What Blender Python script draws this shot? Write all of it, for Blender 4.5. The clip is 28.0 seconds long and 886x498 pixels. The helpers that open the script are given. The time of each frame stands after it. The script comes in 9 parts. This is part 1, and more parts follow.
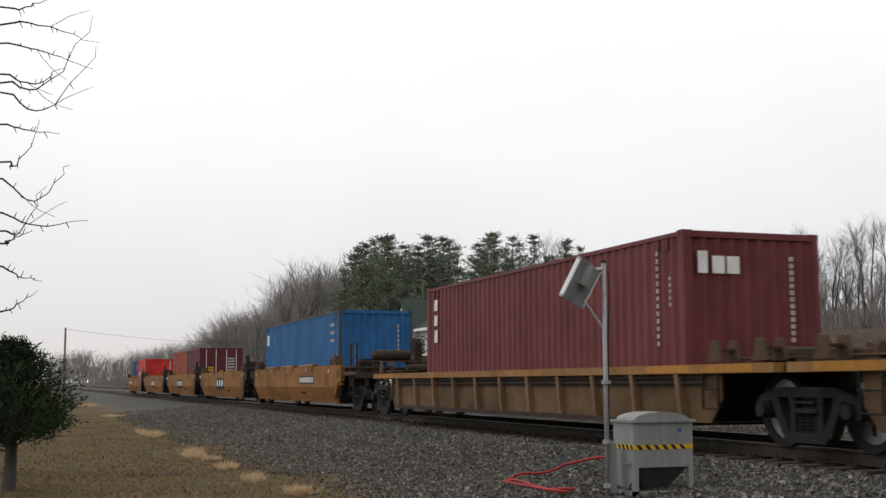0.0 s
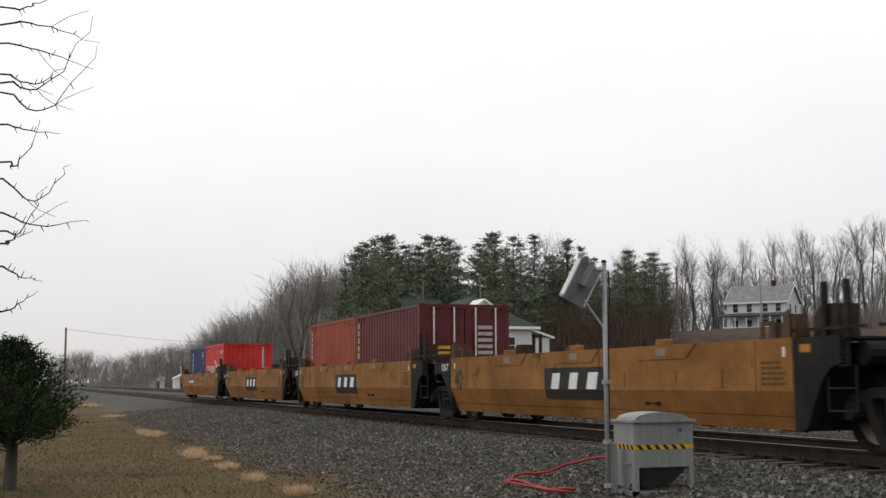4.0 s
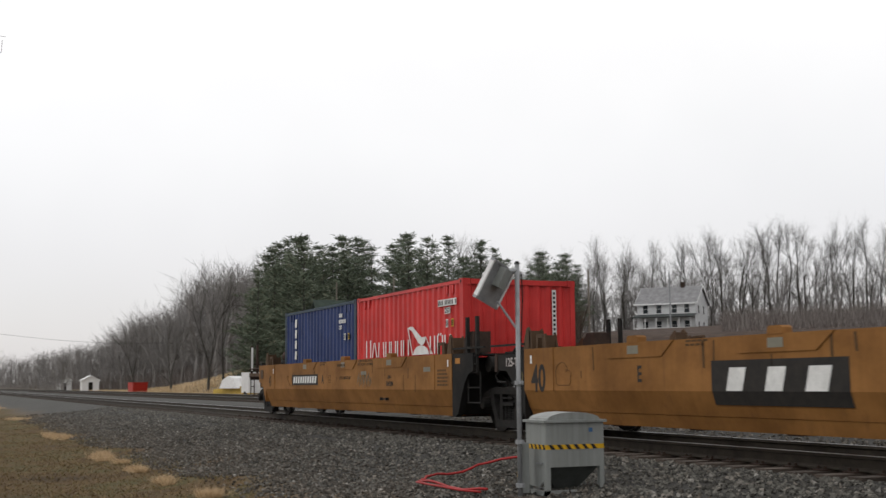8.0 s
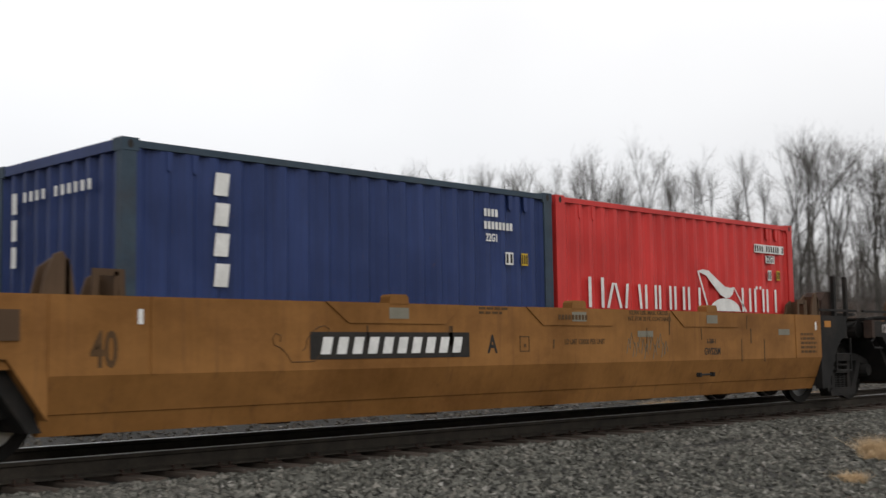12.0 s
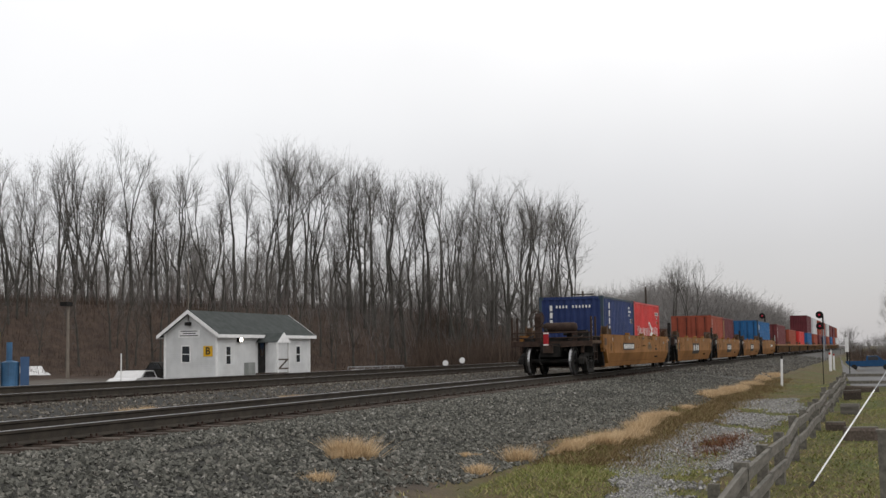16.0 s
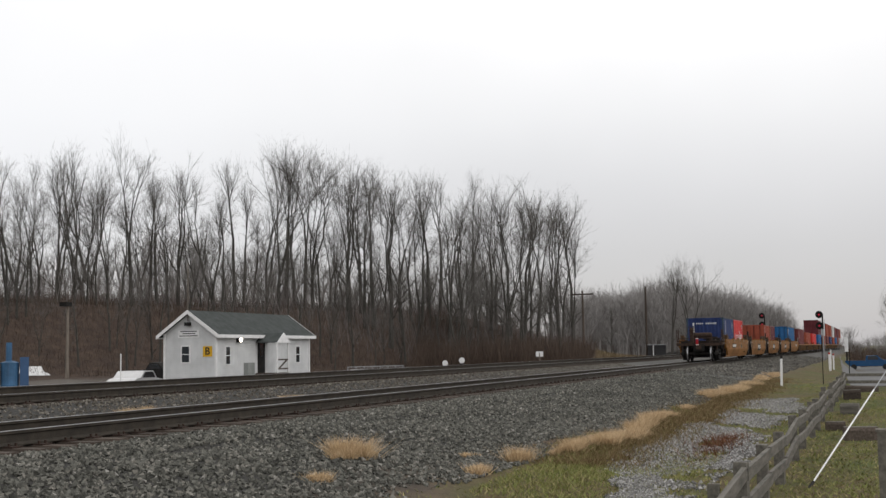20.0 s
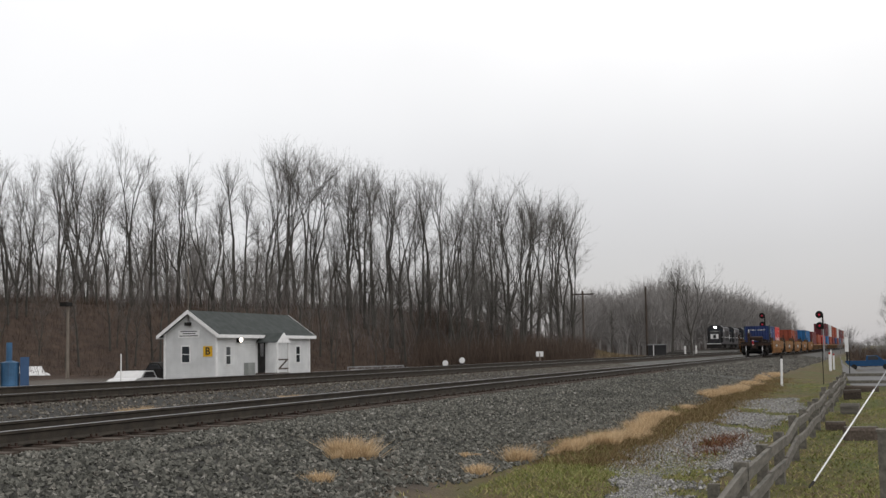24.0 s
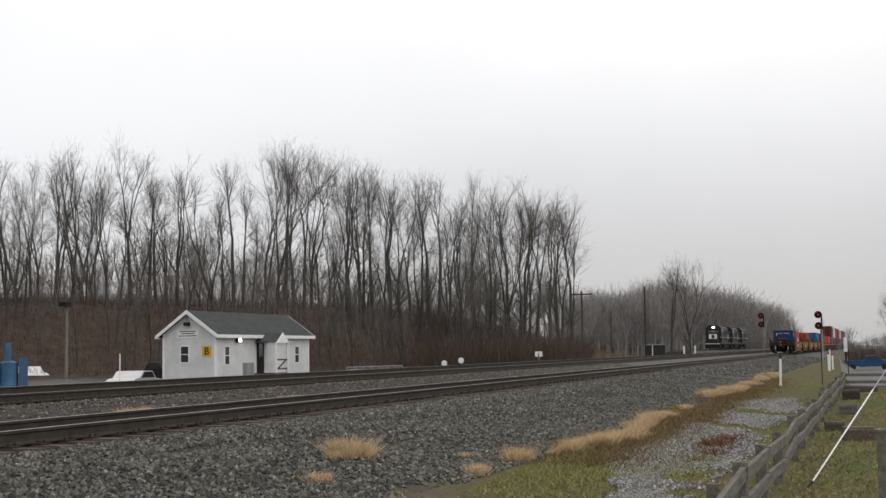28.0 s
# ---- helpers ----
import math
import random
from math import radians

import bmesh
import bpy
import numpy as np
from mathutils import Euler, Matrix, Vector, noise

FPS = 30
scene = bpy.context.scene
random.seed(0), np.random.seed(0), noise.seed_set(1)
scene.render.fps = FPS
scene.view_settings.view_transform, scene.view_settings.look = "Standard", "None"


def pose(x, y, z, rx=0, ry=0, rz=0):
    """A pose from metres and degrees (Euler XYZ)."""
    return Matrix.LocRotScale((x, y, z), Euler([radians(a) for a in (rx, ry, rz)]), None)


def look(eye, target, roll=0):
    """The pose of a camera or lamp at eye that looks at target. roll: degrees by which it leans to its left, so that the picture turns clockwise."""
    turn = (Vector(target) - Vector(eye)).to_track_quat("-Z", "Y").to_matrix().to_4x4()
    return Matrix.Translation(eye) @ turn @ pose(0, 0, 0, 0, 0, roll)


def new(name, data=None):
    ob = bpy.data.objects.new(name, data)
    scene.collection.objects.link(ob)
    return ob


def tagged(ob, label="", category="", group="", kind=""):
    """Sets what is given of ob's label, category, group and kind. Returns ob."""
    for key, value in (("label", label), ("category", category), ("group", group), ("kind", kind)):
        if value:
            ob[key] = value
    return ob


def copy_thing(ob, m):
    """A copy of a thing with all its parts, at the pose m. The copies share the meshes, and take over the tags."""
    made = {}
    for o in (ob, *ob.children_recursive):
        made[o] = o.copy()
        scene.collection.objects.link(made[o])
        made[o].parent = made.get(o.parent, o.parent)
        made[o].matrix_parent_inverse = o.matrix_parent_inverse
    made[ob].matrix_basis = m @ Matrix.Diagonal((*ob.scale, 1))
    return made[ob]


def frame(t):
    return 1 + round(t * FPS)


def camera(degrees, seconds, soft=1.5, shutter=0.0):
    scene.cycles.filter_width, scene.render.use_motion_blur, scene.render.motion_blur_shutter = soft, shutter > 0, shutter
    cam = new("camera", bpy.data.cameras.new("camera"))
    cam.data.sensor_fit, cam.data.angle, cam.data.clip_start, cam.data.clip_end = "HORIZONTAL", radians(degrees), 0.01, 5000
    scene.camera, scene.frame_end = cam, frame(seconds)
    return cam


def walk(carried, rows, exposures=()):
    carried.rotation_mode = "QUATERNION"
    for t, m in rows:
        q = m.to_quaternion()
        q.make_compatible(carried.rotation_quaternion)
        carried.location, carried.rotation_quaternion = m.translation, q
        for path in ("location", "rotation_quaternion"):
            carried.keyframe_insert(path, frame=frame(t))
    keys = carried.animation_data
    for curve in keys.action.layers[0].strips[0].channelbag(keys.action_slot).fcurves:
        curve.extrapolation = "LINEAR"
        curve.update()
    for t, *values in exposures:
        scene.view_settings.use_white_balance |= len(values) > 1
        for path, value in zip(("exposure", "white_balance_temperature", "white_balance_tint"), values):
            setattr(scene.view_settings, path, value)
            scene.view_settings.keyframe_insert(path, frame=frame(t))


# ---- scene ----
cam = camera(40.62, 28.0, soft=1.45, shutter=0.2)
EYE = (0.0, 0.0, 0.79)
# seconds, heading (left of straight across the track), pitch, lean
PAN = [
    (0, 70.65, 6.36, -0.25),
    (0.5, 70.66, 6.36, -0.25),
    (1, 70.66, 6.36, -0.25),
    (1.5, 70.59, 6.36, -0.25),
    (2, 70.59, 6.36, -0.25),
    (2.5, 70.59, 6.36, -0.25),
    (3, 70.61, 6.36, -0.25),
    (3.5, 70.65, 6.36, -0.25),
    (4, 70.67, 6.36, -0.25),
    (4.5, 70.64, 6.36, -0.25),
    (6.5, 70.57, 6.36, -0.25),
    (7, 70.49, 6.36, -0.25),
    (7.5, 69.05, 6.36, -0.25),
    (8, 66.53, 6.38, -0.44),
    (8.5, 60.66, 6.36, -0.09),
    (9, 51.90, 6.00, -0.30),
    (9.2, 47.29, 5.88, -0.29),
    (9.5, 40.22, 5.65, -0.30),
    (9.8, 32.41, 5.59, -0.33),
    (10.2, 13.96, 5.54, -0.46),
    (10.5, -0.87, 5.44, -0.62),
    (11, -19.13, 5.30, -0.78),
    (11.5, -34.36, 5.12, -0.80),
    (12, -45.80, 5.04, -0.86),
    (12.5, -53.80, 4.98, -0.92),
    (13, -59.40, 4.95, -0.97),
    (13.5, -63.14, 4.93, -1.00),
    (14, -65.66, 4.96, -1.11),
    (14.5, -67.26, 4.94, -1.06),
    (15, -68.47, 4.94, -0.99),
    (15.5, -69.48, 4.93, -0.96),
    (16, -70.27, 4.92, -0.92),
    (16.5, -70.39, 4.92, -0.96),
    (17, -70.55, 4.92, -0.96),
    (17.5, -70.55, 4.92, -0.96),
    (18, -70.48, 4.92, -0.96),
    (18.5, -70.49, 4.92, -0.96),
    (19, -70.46, 4.92, -0.96),
    (19.5, -70.39, 4.92, -0.96),
    (20, -70.29, 4.92, -0.96),
    (20.5, -70.12, 4.92, -0.96),
    (21, -70.14, 4.92, -0.96),
    (21.5, -70.17, 4.92, -0.96),
    (23.5, -70.24, 4.92, -0.96),
    (24, -70.28, 4.92, -0.96),
    (25, -70.27, 4.92, -0.96),
    (26, -70.28, 4.92, -0.96),
    (27, -70.30, 4.92, -0.96),
    (28, -70.33, 4.92, -0.96),
]


def aim(yaw, pitch, lean):
    a, b = radians(yaw), radians(pitch)
    way = Vector((-math.sin(a) * math.cos(b), math.cos(a) * math.cos(b), math.sin(b)))
    return look(EYE, Vector(EYE) + way, lean)


walk(cam, [(t, aim(y, p, r)) for t, y, p, r in PAN])

# ---- light: a bright, even overcast ----
world = bpy.data.worlds.new("overcast")
scene.world = world
world.use_nodes = True
wn, wl = world.node_tree.nodes, world.node_tree.links
wn.clear()
w_out = wn.new("ShaderNodeOutputWorld")
w_bg = wn.new("ShaderNodeBackground")
w_co = wn.new("ShaderNodeTexCoord")
w_sep = wn.new("ShaderNodeSeparateXYZ")
w_ramp = wn.new("ShaderNodeValToRGB")
w_noise = wn.new("ShaderNodeTexNoise")
w_mix = wn.new("ShaderNodeMix")
w_sky = wn.new("ShaderNodeTexSky")
w_add = wn.new("ShaderNodeMix")
w_sky.sky_type, w_sky.sun_disc = "NISHITA", False
w_sky.sun_elevation, w_sky.sun_rotation = radians(38), radians(200)
w_mix.data_type = w_add.data_type = "RGBA"
wl.new(w_co.outputs["Generated"], w_sep.inputs[0])
wl.new(w_sep.outputs["Z"], w_ramp.inputs[0])
els = w_ramp.color_ramp.elements
els[0].position, els[0].color = 0.0, (0.62, 0.60, 0.616, 1)
els[1].position, els[1].color = 0.30, (1.04, 1.015, 0.99, 1)
e = els.new(0.10)
e.color = (0.77, 0.745, 0.749, 1)
e = els.new(0.19)
e.color = (0.91, 0.89, 0.878, 1)
w_noise.inputs["Scale"].default_value, w_noise.inputs["Detail"].default_value = 2.2, 4.0
wl.new(w_co.outputs["Generated"], w_noise.inputs["Vector"])
w_cl = wn.new("ShaderNodeMapRange")
w_cl.inputs["From Min"].default_value, w_cl.inputs["From Max"].default_value = 0.3, 0.7
w_cl.inputs["To Min"].default_value, w_cl.inputs["To Max"].default_value = 0.93, 1.06
wl.new(w_noise.outputs["Fac"], w_cl.inputs["Value"])
w_mix.blend_type = "MULTIPLY"
w_mix.inputs["Factor"].default_value = 1.0
wl.new(w_ramp.outputs["Color"], w_mix.inputs["A"])
wl.new(w_cl.outputs["Result"], w_mix.inputs["B"])
w_add.inputs["Factor"].default_value = 0.02
wl.new(w_mix.outputs["Result"], w_add.inputs["A"])
wl.new(w_sky.outputs["Color"], w_add.inputs["B"])
# the overcast is a little heavier low down the line to the east
w_east = wn.new("ShaderNodeMapRange")
w_east.interpolation_type = "SMOOTHSTEP"
w_east.inputs["From Min"].default_value, w_east.inputs["From Max"].default_value = 0.72, 1.0
w_east.inputs["To Min"].default_value, w_east.inputs["To Max"].default_value = 1.0, 0.82
wl.new(w_sep.outputs["X"], w_east.inputs["Value"])
w_dim = wn.new("ShaderNodeMix")
w_dim.data_type, w_dim.blend_type = "RGBA", "MULTIPLY"
w_low = wn.new("ShaderNodeMapRange")
w_low.inputs["From Min"].default_value, w_low.inputs["From Max"].default_value = 0.08, 0.26
w_low.inputs["To Min"].default_value, w_low.inputs["To Max"].default_value = 1.0, 0.0
wl.new(w_sep.outputs["Z"], w_low.inputs["Value"])
wl.new(w_low.outputs["Result"], w_dim.inputs["Factor"])
wl.new(w_add.outputs["Result"], w_dim.inputs["A"])
wl.new(w_east.outputs["Result"], w_dim.inputs["B"])
wl.new(w_dim.outputs["Result"], w_bg.inputs["Color"])
w_bg.inputs["Strength"].default_value = 1.0
wl.new(w_bg.outputs[0], w_out.inputs["Surface"])

sun_data = bpy.data.lights.new("sun", "SUN")
sun_data.energy, sun_data.angle, sun_data.color = 0.5, radians(40), (1.0, 0.97, 0.93)
sun = new("sun", sun_data)
sun.matrix_world = look((-20, -60, 60), (0, 0, 0))
scene.view_settings.exposure = 0.0


# ---- materials ----
def noise_tex(nt, scale, detail=4.0, rough=0.55, coord="Object", stretch=None):
    tc = nt.nodes.new("ShaderNodeTexCoord")
    n = nt.nodes.new("ShaderNodeTexNoise")
    n.inputs["Scale"].default_value, n.inputs["Detail"].default_value, n.inputs["Roughness"].default_value = scale, detail, rough
    if stretch:
        mp = nt.nodes.new("ShaderNodeMapping")
        mp.inputs["Scale"].default_value = stretch
        nt.links.new(tc.outputs[coord], mp.inputs["Vector"])
        nt.links.new(mp.outputs[0], n.inputs["Vector"])
    else:
        nt.links.new(tc.outputs[coord], n.inputs["Vector"])
    return n.outputs["Fac"]


def ramp(nt, fac, stops):
    r = nt.nodes.new("ShaderNodeValToRGB")
    el = r.color_ramp.elements
    while len(el) < len(stops):
        el.new(0.5)
    for q, (pos, col) in zip(el, stops):
        q.position, q.color = pos, (*col, 1)
    nt.links.new(fac, r.inputs[0])
    return r.outputs["Color"]


def blend(nt, fac, a, b, how="MIX"):
    m = nt.nodes.new("ShaderNodeMix")
    m.data_type, m.blend_type = "RGBA", how
    for sock, v in (("Factor", fac), ("A", a), ("B", b)):
        if isinstance(v, (int, float)):
            m.inputs[sock].default_value = v
        elif isinstance(v, tuple):
            m.inputs[sock].default_value = (*v, 1)
        else:
            nt.links.new(v, m.inputs[sock])
    return m.outputs["Result"]


def base_mat(name, rough=0.7, metal=0.0):
    m = bpy.data.materials.new(name)
    m.use_nodes = True
    b = m.node_tree.nodes["Principled BSDF"]
    b.inputs["Roughness"].default_value, b.inputs["Metallic"].default_value = rough, metal
    b.inputs["Specular IOR Level"].default_value = 0.22
    return m, m.node_tree, b


def bumped(nt, b, fac, strength, dist):
    u = nt.nodes.new("ShaderNodeBump")
    u.inputs["Strength"].default_value, u.inputs["Distance"].default_value = strength, dist
    nt.links.new(fac, u.inputs["Height"])
    nt.links.new(u.outputs[0], b.inputs["Normal"])


def mottled(name, c1, c2, scale=3.0, rough=0.75, metal=0.0, dirt=None, dirt_amt=0.35, bump=0.15, dist=0.01, fine=40.0,
            stretch=None, vary=0.0):
    """Two tones at a coarse scale, a finer grain on top, stains of a third tone, and a little relief."""
    m, nt, b = base_mat(name, rough, metal)
    col = ramp(nt, noise_tex(nt, scale, 5, 0.6, stretch=stretch), [(0.3, c1), (0.7, c2)])
    g = noise_tex(nt, fine, 3, 0.6)
    col = blend(nt, 0.35, col, ramp(nt, g, [(0.25, (0.55, 0.55, 0.55)), (0.75, (1.0, 1.0, 1.0))]), "MULTIPLY")
    if dirt:
        d = ramp(nt, noise_tex(nt, scale * 0.6 + 0.3, 6, 0.7, stretch=stretch), [(0.5, (0, 0, 0)), (0.72, (dirt_amt,) * 3)])
        col = blend(nt, d, col, dirt)
    if vary:
        oi = nt.nodes.new("ShaderNodeObjectInfo")
        k = nt.nodes.new("ShaderNodeMapRange")
        k.inputs["To Min"].default_value, k.inputs["To Max"].default_value = 1 - vary, 1 + vary
        nt.links.new(oi.outputs["Random"], k.inputs["Value"])
        col = blend(nt, 1.0, col, k.outputs["Result"], "MULTIPLY")
    nt.links.new(col, b.inputs["Base Color"])
    if bump:
        bumped(nt, b, g, bump, dist)
    return m


def island_mat(name, stops, rough=0.8, bump_scale=60.0, bump=0.3):
    """Loose pieces, each with a tone of its own."""
    m, nt, b = base_mat(name, rough)
    ge = nt.nodes.new("ShaderNodeNewGeometry")
    col = ramp(nt, ge.outputs["Random Per Island"], stops)
    g = noise_tex(nt, bump_scale, 3)
    col = blend(nt, 0.4, col, ramp(nt, g, [(0.3, (0.6, 0.6, 0.6)), (0.7, (1, 1, 1))]), "MULTIPLY")
    nt.links.new(col, b.inputs["Base Color"])
    if bump:
        bumped(nt, b, g, bump, 0.01)
    return m


def painted(name, col, rust=(0.10, 0.05, 0.03), amt=0.5, rough=0.5, fade=1.25, spec=0.25, streaks=0.45, soil=0.0):
    """Weathered enamel on steel: faded patches, rain streaks down the face, spots of rust, broad soiling."""
    m, nt, b = base_mat(name, rough)
    b.inputs["Specular IOR Level"].default_value = spec
    lo, hi = tuple(c * 0.82 for c in col), tuple(min(1, c * fade + 0.01) for c in col)
    c = ramp(nt, noise_tex(nt, 0.9, 5, 0.6), [(0.3, lo), (0.7, hi)])
    streak = noise_tex(nt, 2.2, 5, 0.65, stretch=(6.0, 6.0, 0.35))
    c = blend(nt, streaks, c, ramp(nt, streak, [(0.35, (0.62, 0.6, 0.58)), (0.6, (1, 1, 1))]), "MULTIPLY")
    if soil:
        patch = noise_tex(nt, 0.7, 8, 0.72, stretch=(1.0, 1.0, 1.6))
        c = blend(nt, soil, c, ramp(nt, patch, [(0.36, (0.5, 0.42, 0.35)), (0.5, (0.92, 0.88, 0.82)), (0.62, (1.14, 1.12, 1.08))]), "MULTIPLY")
        runs = ramp(nt, noise_tex(nt, 3.4, 6, 0.7, stretch=(2.2, 2.2, 0.16)), [(0.56, (0, 0, 0)), (0.7, (0.75 * soil,) * 3)])
        c = blend(nt, runs, c, rust)
    spots = ramp(nt, noise_tex(nt, 7.0, 8, 0.75), [(0.64, (0, 0, 0)), (0.72, (amt,) * 3)])
    c = blend(nt, spots, c, rust)
    nt.links.new(c, b.inputs["Base Color"])
    bumped(nt, b, noise_tex(nt, 1.6, 4), 0.25, 0.02)
    return m


def plain(name, col, rough=0.6, metal=0.0):
    return mottled(name, tuple(c * 0.9 for c in col), tuple(min(1, c * 1.08) for c in col), 4.0, rough, metal, bump=0.05)


def glow(name, col, power):
    m, nt, b = base_mat(name, 0.4)
    b.inputs["Base Color"].default_value = (*col, 1)
    b.inputs["Emission Color"].default_value, b.inputs["Emission Strength"].default_value = (*col, 1), power
    return m


def glass_mat(name, tint=(0.03, 0.035, 0.04)):
    m, nt, b = base_mat(name, 0.08)
    b.inputs["Base Color"].default_value = (*tint, 1)
    b.inputs["Specular IOR Level"].default_value = 0.7
    return m


M_STONE = island_mat("ballast_stone", [(0.0, (0.05, 0.048, 0.042)), (0.4, (0.102, 0.098, 0.087)), (0.75, (0.145, 0.14, 0.123)), (0.95, (0.20, 0.18, 0.155)), (1.0, (0.28, 0.27, 0.25))])
M_BROWN_STONE = island_mat("earthy_ballast", [(0.0, (0.04, 0.034, 0.028)), (0.4, (0.075, 0.066, 0.055)), (0.75, (0.11, 0.098, 0.082)), (0.96, (0.17, 0.15, 0.125)), (1.0, (0.34, 0.32, 0.29))])
M_PALE_STONE = island_mat("pale_gravel", [(0.0, (0.10, 0.097, 0.093)), (0.5, (0.225, 0.22, 0.21)), (1.0, (0.43, 0.42, 0.41))])
M_CINDER = mottled("cinder_bed", (0.05, 0.05, 0.048), (0.11, 0.108, 0.10), 6.0, 0.95, dirt=(0.085, 0.06, 0.045), bump=0.8, dist=0.05, fine=22.0)
M_RAIL_TOP = mottled("rail_head", (0.45, 0.45, 0.46), (0.62, 0.62, 0.63), 2.0, 0.28, 1.0, bump=0.02)
M_RAIL = mottled("rail_rust", (0.032, 0.028, 0.023), (0.062, 0.052, 0.041), 5.0, 0.85, dirt=(0.024, 0.023, 0.021))
M_TIE = mottled("tie_wood", (0.045, 0.036, 0.03), (0.12, 0.095, 0.078), 4.0, 0.9, stretch=(6, 0.6, 6), bump=0.5, dist=0.02, vary=0.3)
M_TAN = painted("tan_paint", (0.212, 0.097, 0.025), rust=(0.09, 0.042, 0.02), amt=0.6, rough=0.7, fade=1.3, spec=0.15, streaks=0.2, soil=0.5)
M_TAN_DARK = painted("worn_ochre_paint", (0.075, 0.043, 0.022), rust=(0.07, 0.04, 0.028), amt=0.8, rough=0.75)
M_YELLOW = painted("dirty_yellow_paint", (0.36, 0.165, 0.02), rust=(0.12, 0.07, 0.04), amt=0.6, rough=0.6, soil=0.5)
M_GRIME = mottled("grimy_dark_steel", (0.0095, 0.009, 0.0085), (0.023, 0.0215, 0.02), 4.0, 0.8, dirt=(0.045, 0.034, 0.027), dirt_amt=0.5)
M_GREY_STEEL = mottled("dark_grey_paint", (0.0088, 0.0085, 0.0082), (0.0175, 0.0165, 0.0155), 3.0, 0.85, dirt=(0.05, 0.037, 0.028))
M_RUSTY = mottled("rusty_iron", (0.026, 0.017, 0.0135), (0.062, 0.039, 0.029), 5.0, 0.85, dirt=(0.03, 0.025, 0.022))
M_TREAD = mottled("worn_wheel_tread", (0.35, 0.35, 0.36), (0.5, 0.5, 0.5), 3.0, 0.35, 1.0, bump=0.02)
M_RED = painted("red_container_paint", (0.50, 0.027, 0.024), amt=0.15, streaks=0.3, rough=0.45)
M_NAVY = painted("navy_container_paint", (0.013, 0.03, 0.115), amt=0.4, rough=0.5)
M_BLUE = painted("blue_container_paint", (0.012, 0.10, 0.26), amt=0.5, rough=0.55)
M_MAROON = painted("maroon_container_paint", (0.125, 0.024, 0.026), amt=0.4, rough=0.55)
M_DEEPMAROON = painted("deep_maroon_container_paint", (0.10, 0.014, 0.02), amt=0.4, rough=0.5)
M_BROWN = painted("red_brown_container_paint", (0.26, 0.055, 0.028), amt=0.5, rough=0.6)
M_GREYBOX = painted("pale_grey_container_paint", (0.52, 0.53, 0.54), amt=0.3, rough=0.5)
M_BLUEROOF = mottled("slate_blue_edge", (0.03, 0.05, 0.075), (0.05, 0.075, 0.10), 3.0, 0.6, dirt=(0.05, 0.035, 0.03))
M_WHITE_MARK = mottled("white_stencil", (0.62, 0.62, 0.60), (0.8, 0.8, 0.78), 6.0, 0.6, bump=0.0)
M_BLACK_MARK = mottled("black_stencil", (0.018, 0.017, 0.016), (0.035, 0.03, 0.026), 8.0, 0.7, bump=0.0)
M_YELLOW_MARK = plain("yellow_sticker", (0.55, 0.36, 0.03))
M_GREY_MARK = plain("grey_overpaint", (0.20, 0.19, 0.15))
M_ORANGE_MARK = plain("orange_sticker", (0.40, 0.17, 0.03))
M_DUSTY = island_mat("dusty_ballast", [(0.0, (0.06, 0.053, 0.044)), (0.5, (0.125, 0.112, 0.092)), (0.9, (0.18, 0.165, 0.14)), (1.0, (0.28, 0.26, 0.235))])
M_DARK_STONE = island_mat("dark_ballast", [(0.0, (0.048, 0.048, 0.041)), (0.4, (0.1, 0.099, 0.086)), (0.75, (0.147, 0.145, 0.126)), (0.95, (0.205, 0.192, 0.166)), (1.0, (0.31, 0.3, 0.275))])
M_FADED_MARK = mottled("faded_white_stencil", (0.30, 0.26, 0.25), (0.52, 0.48, 0.46), 9.0, 0.7, bump=0.0)


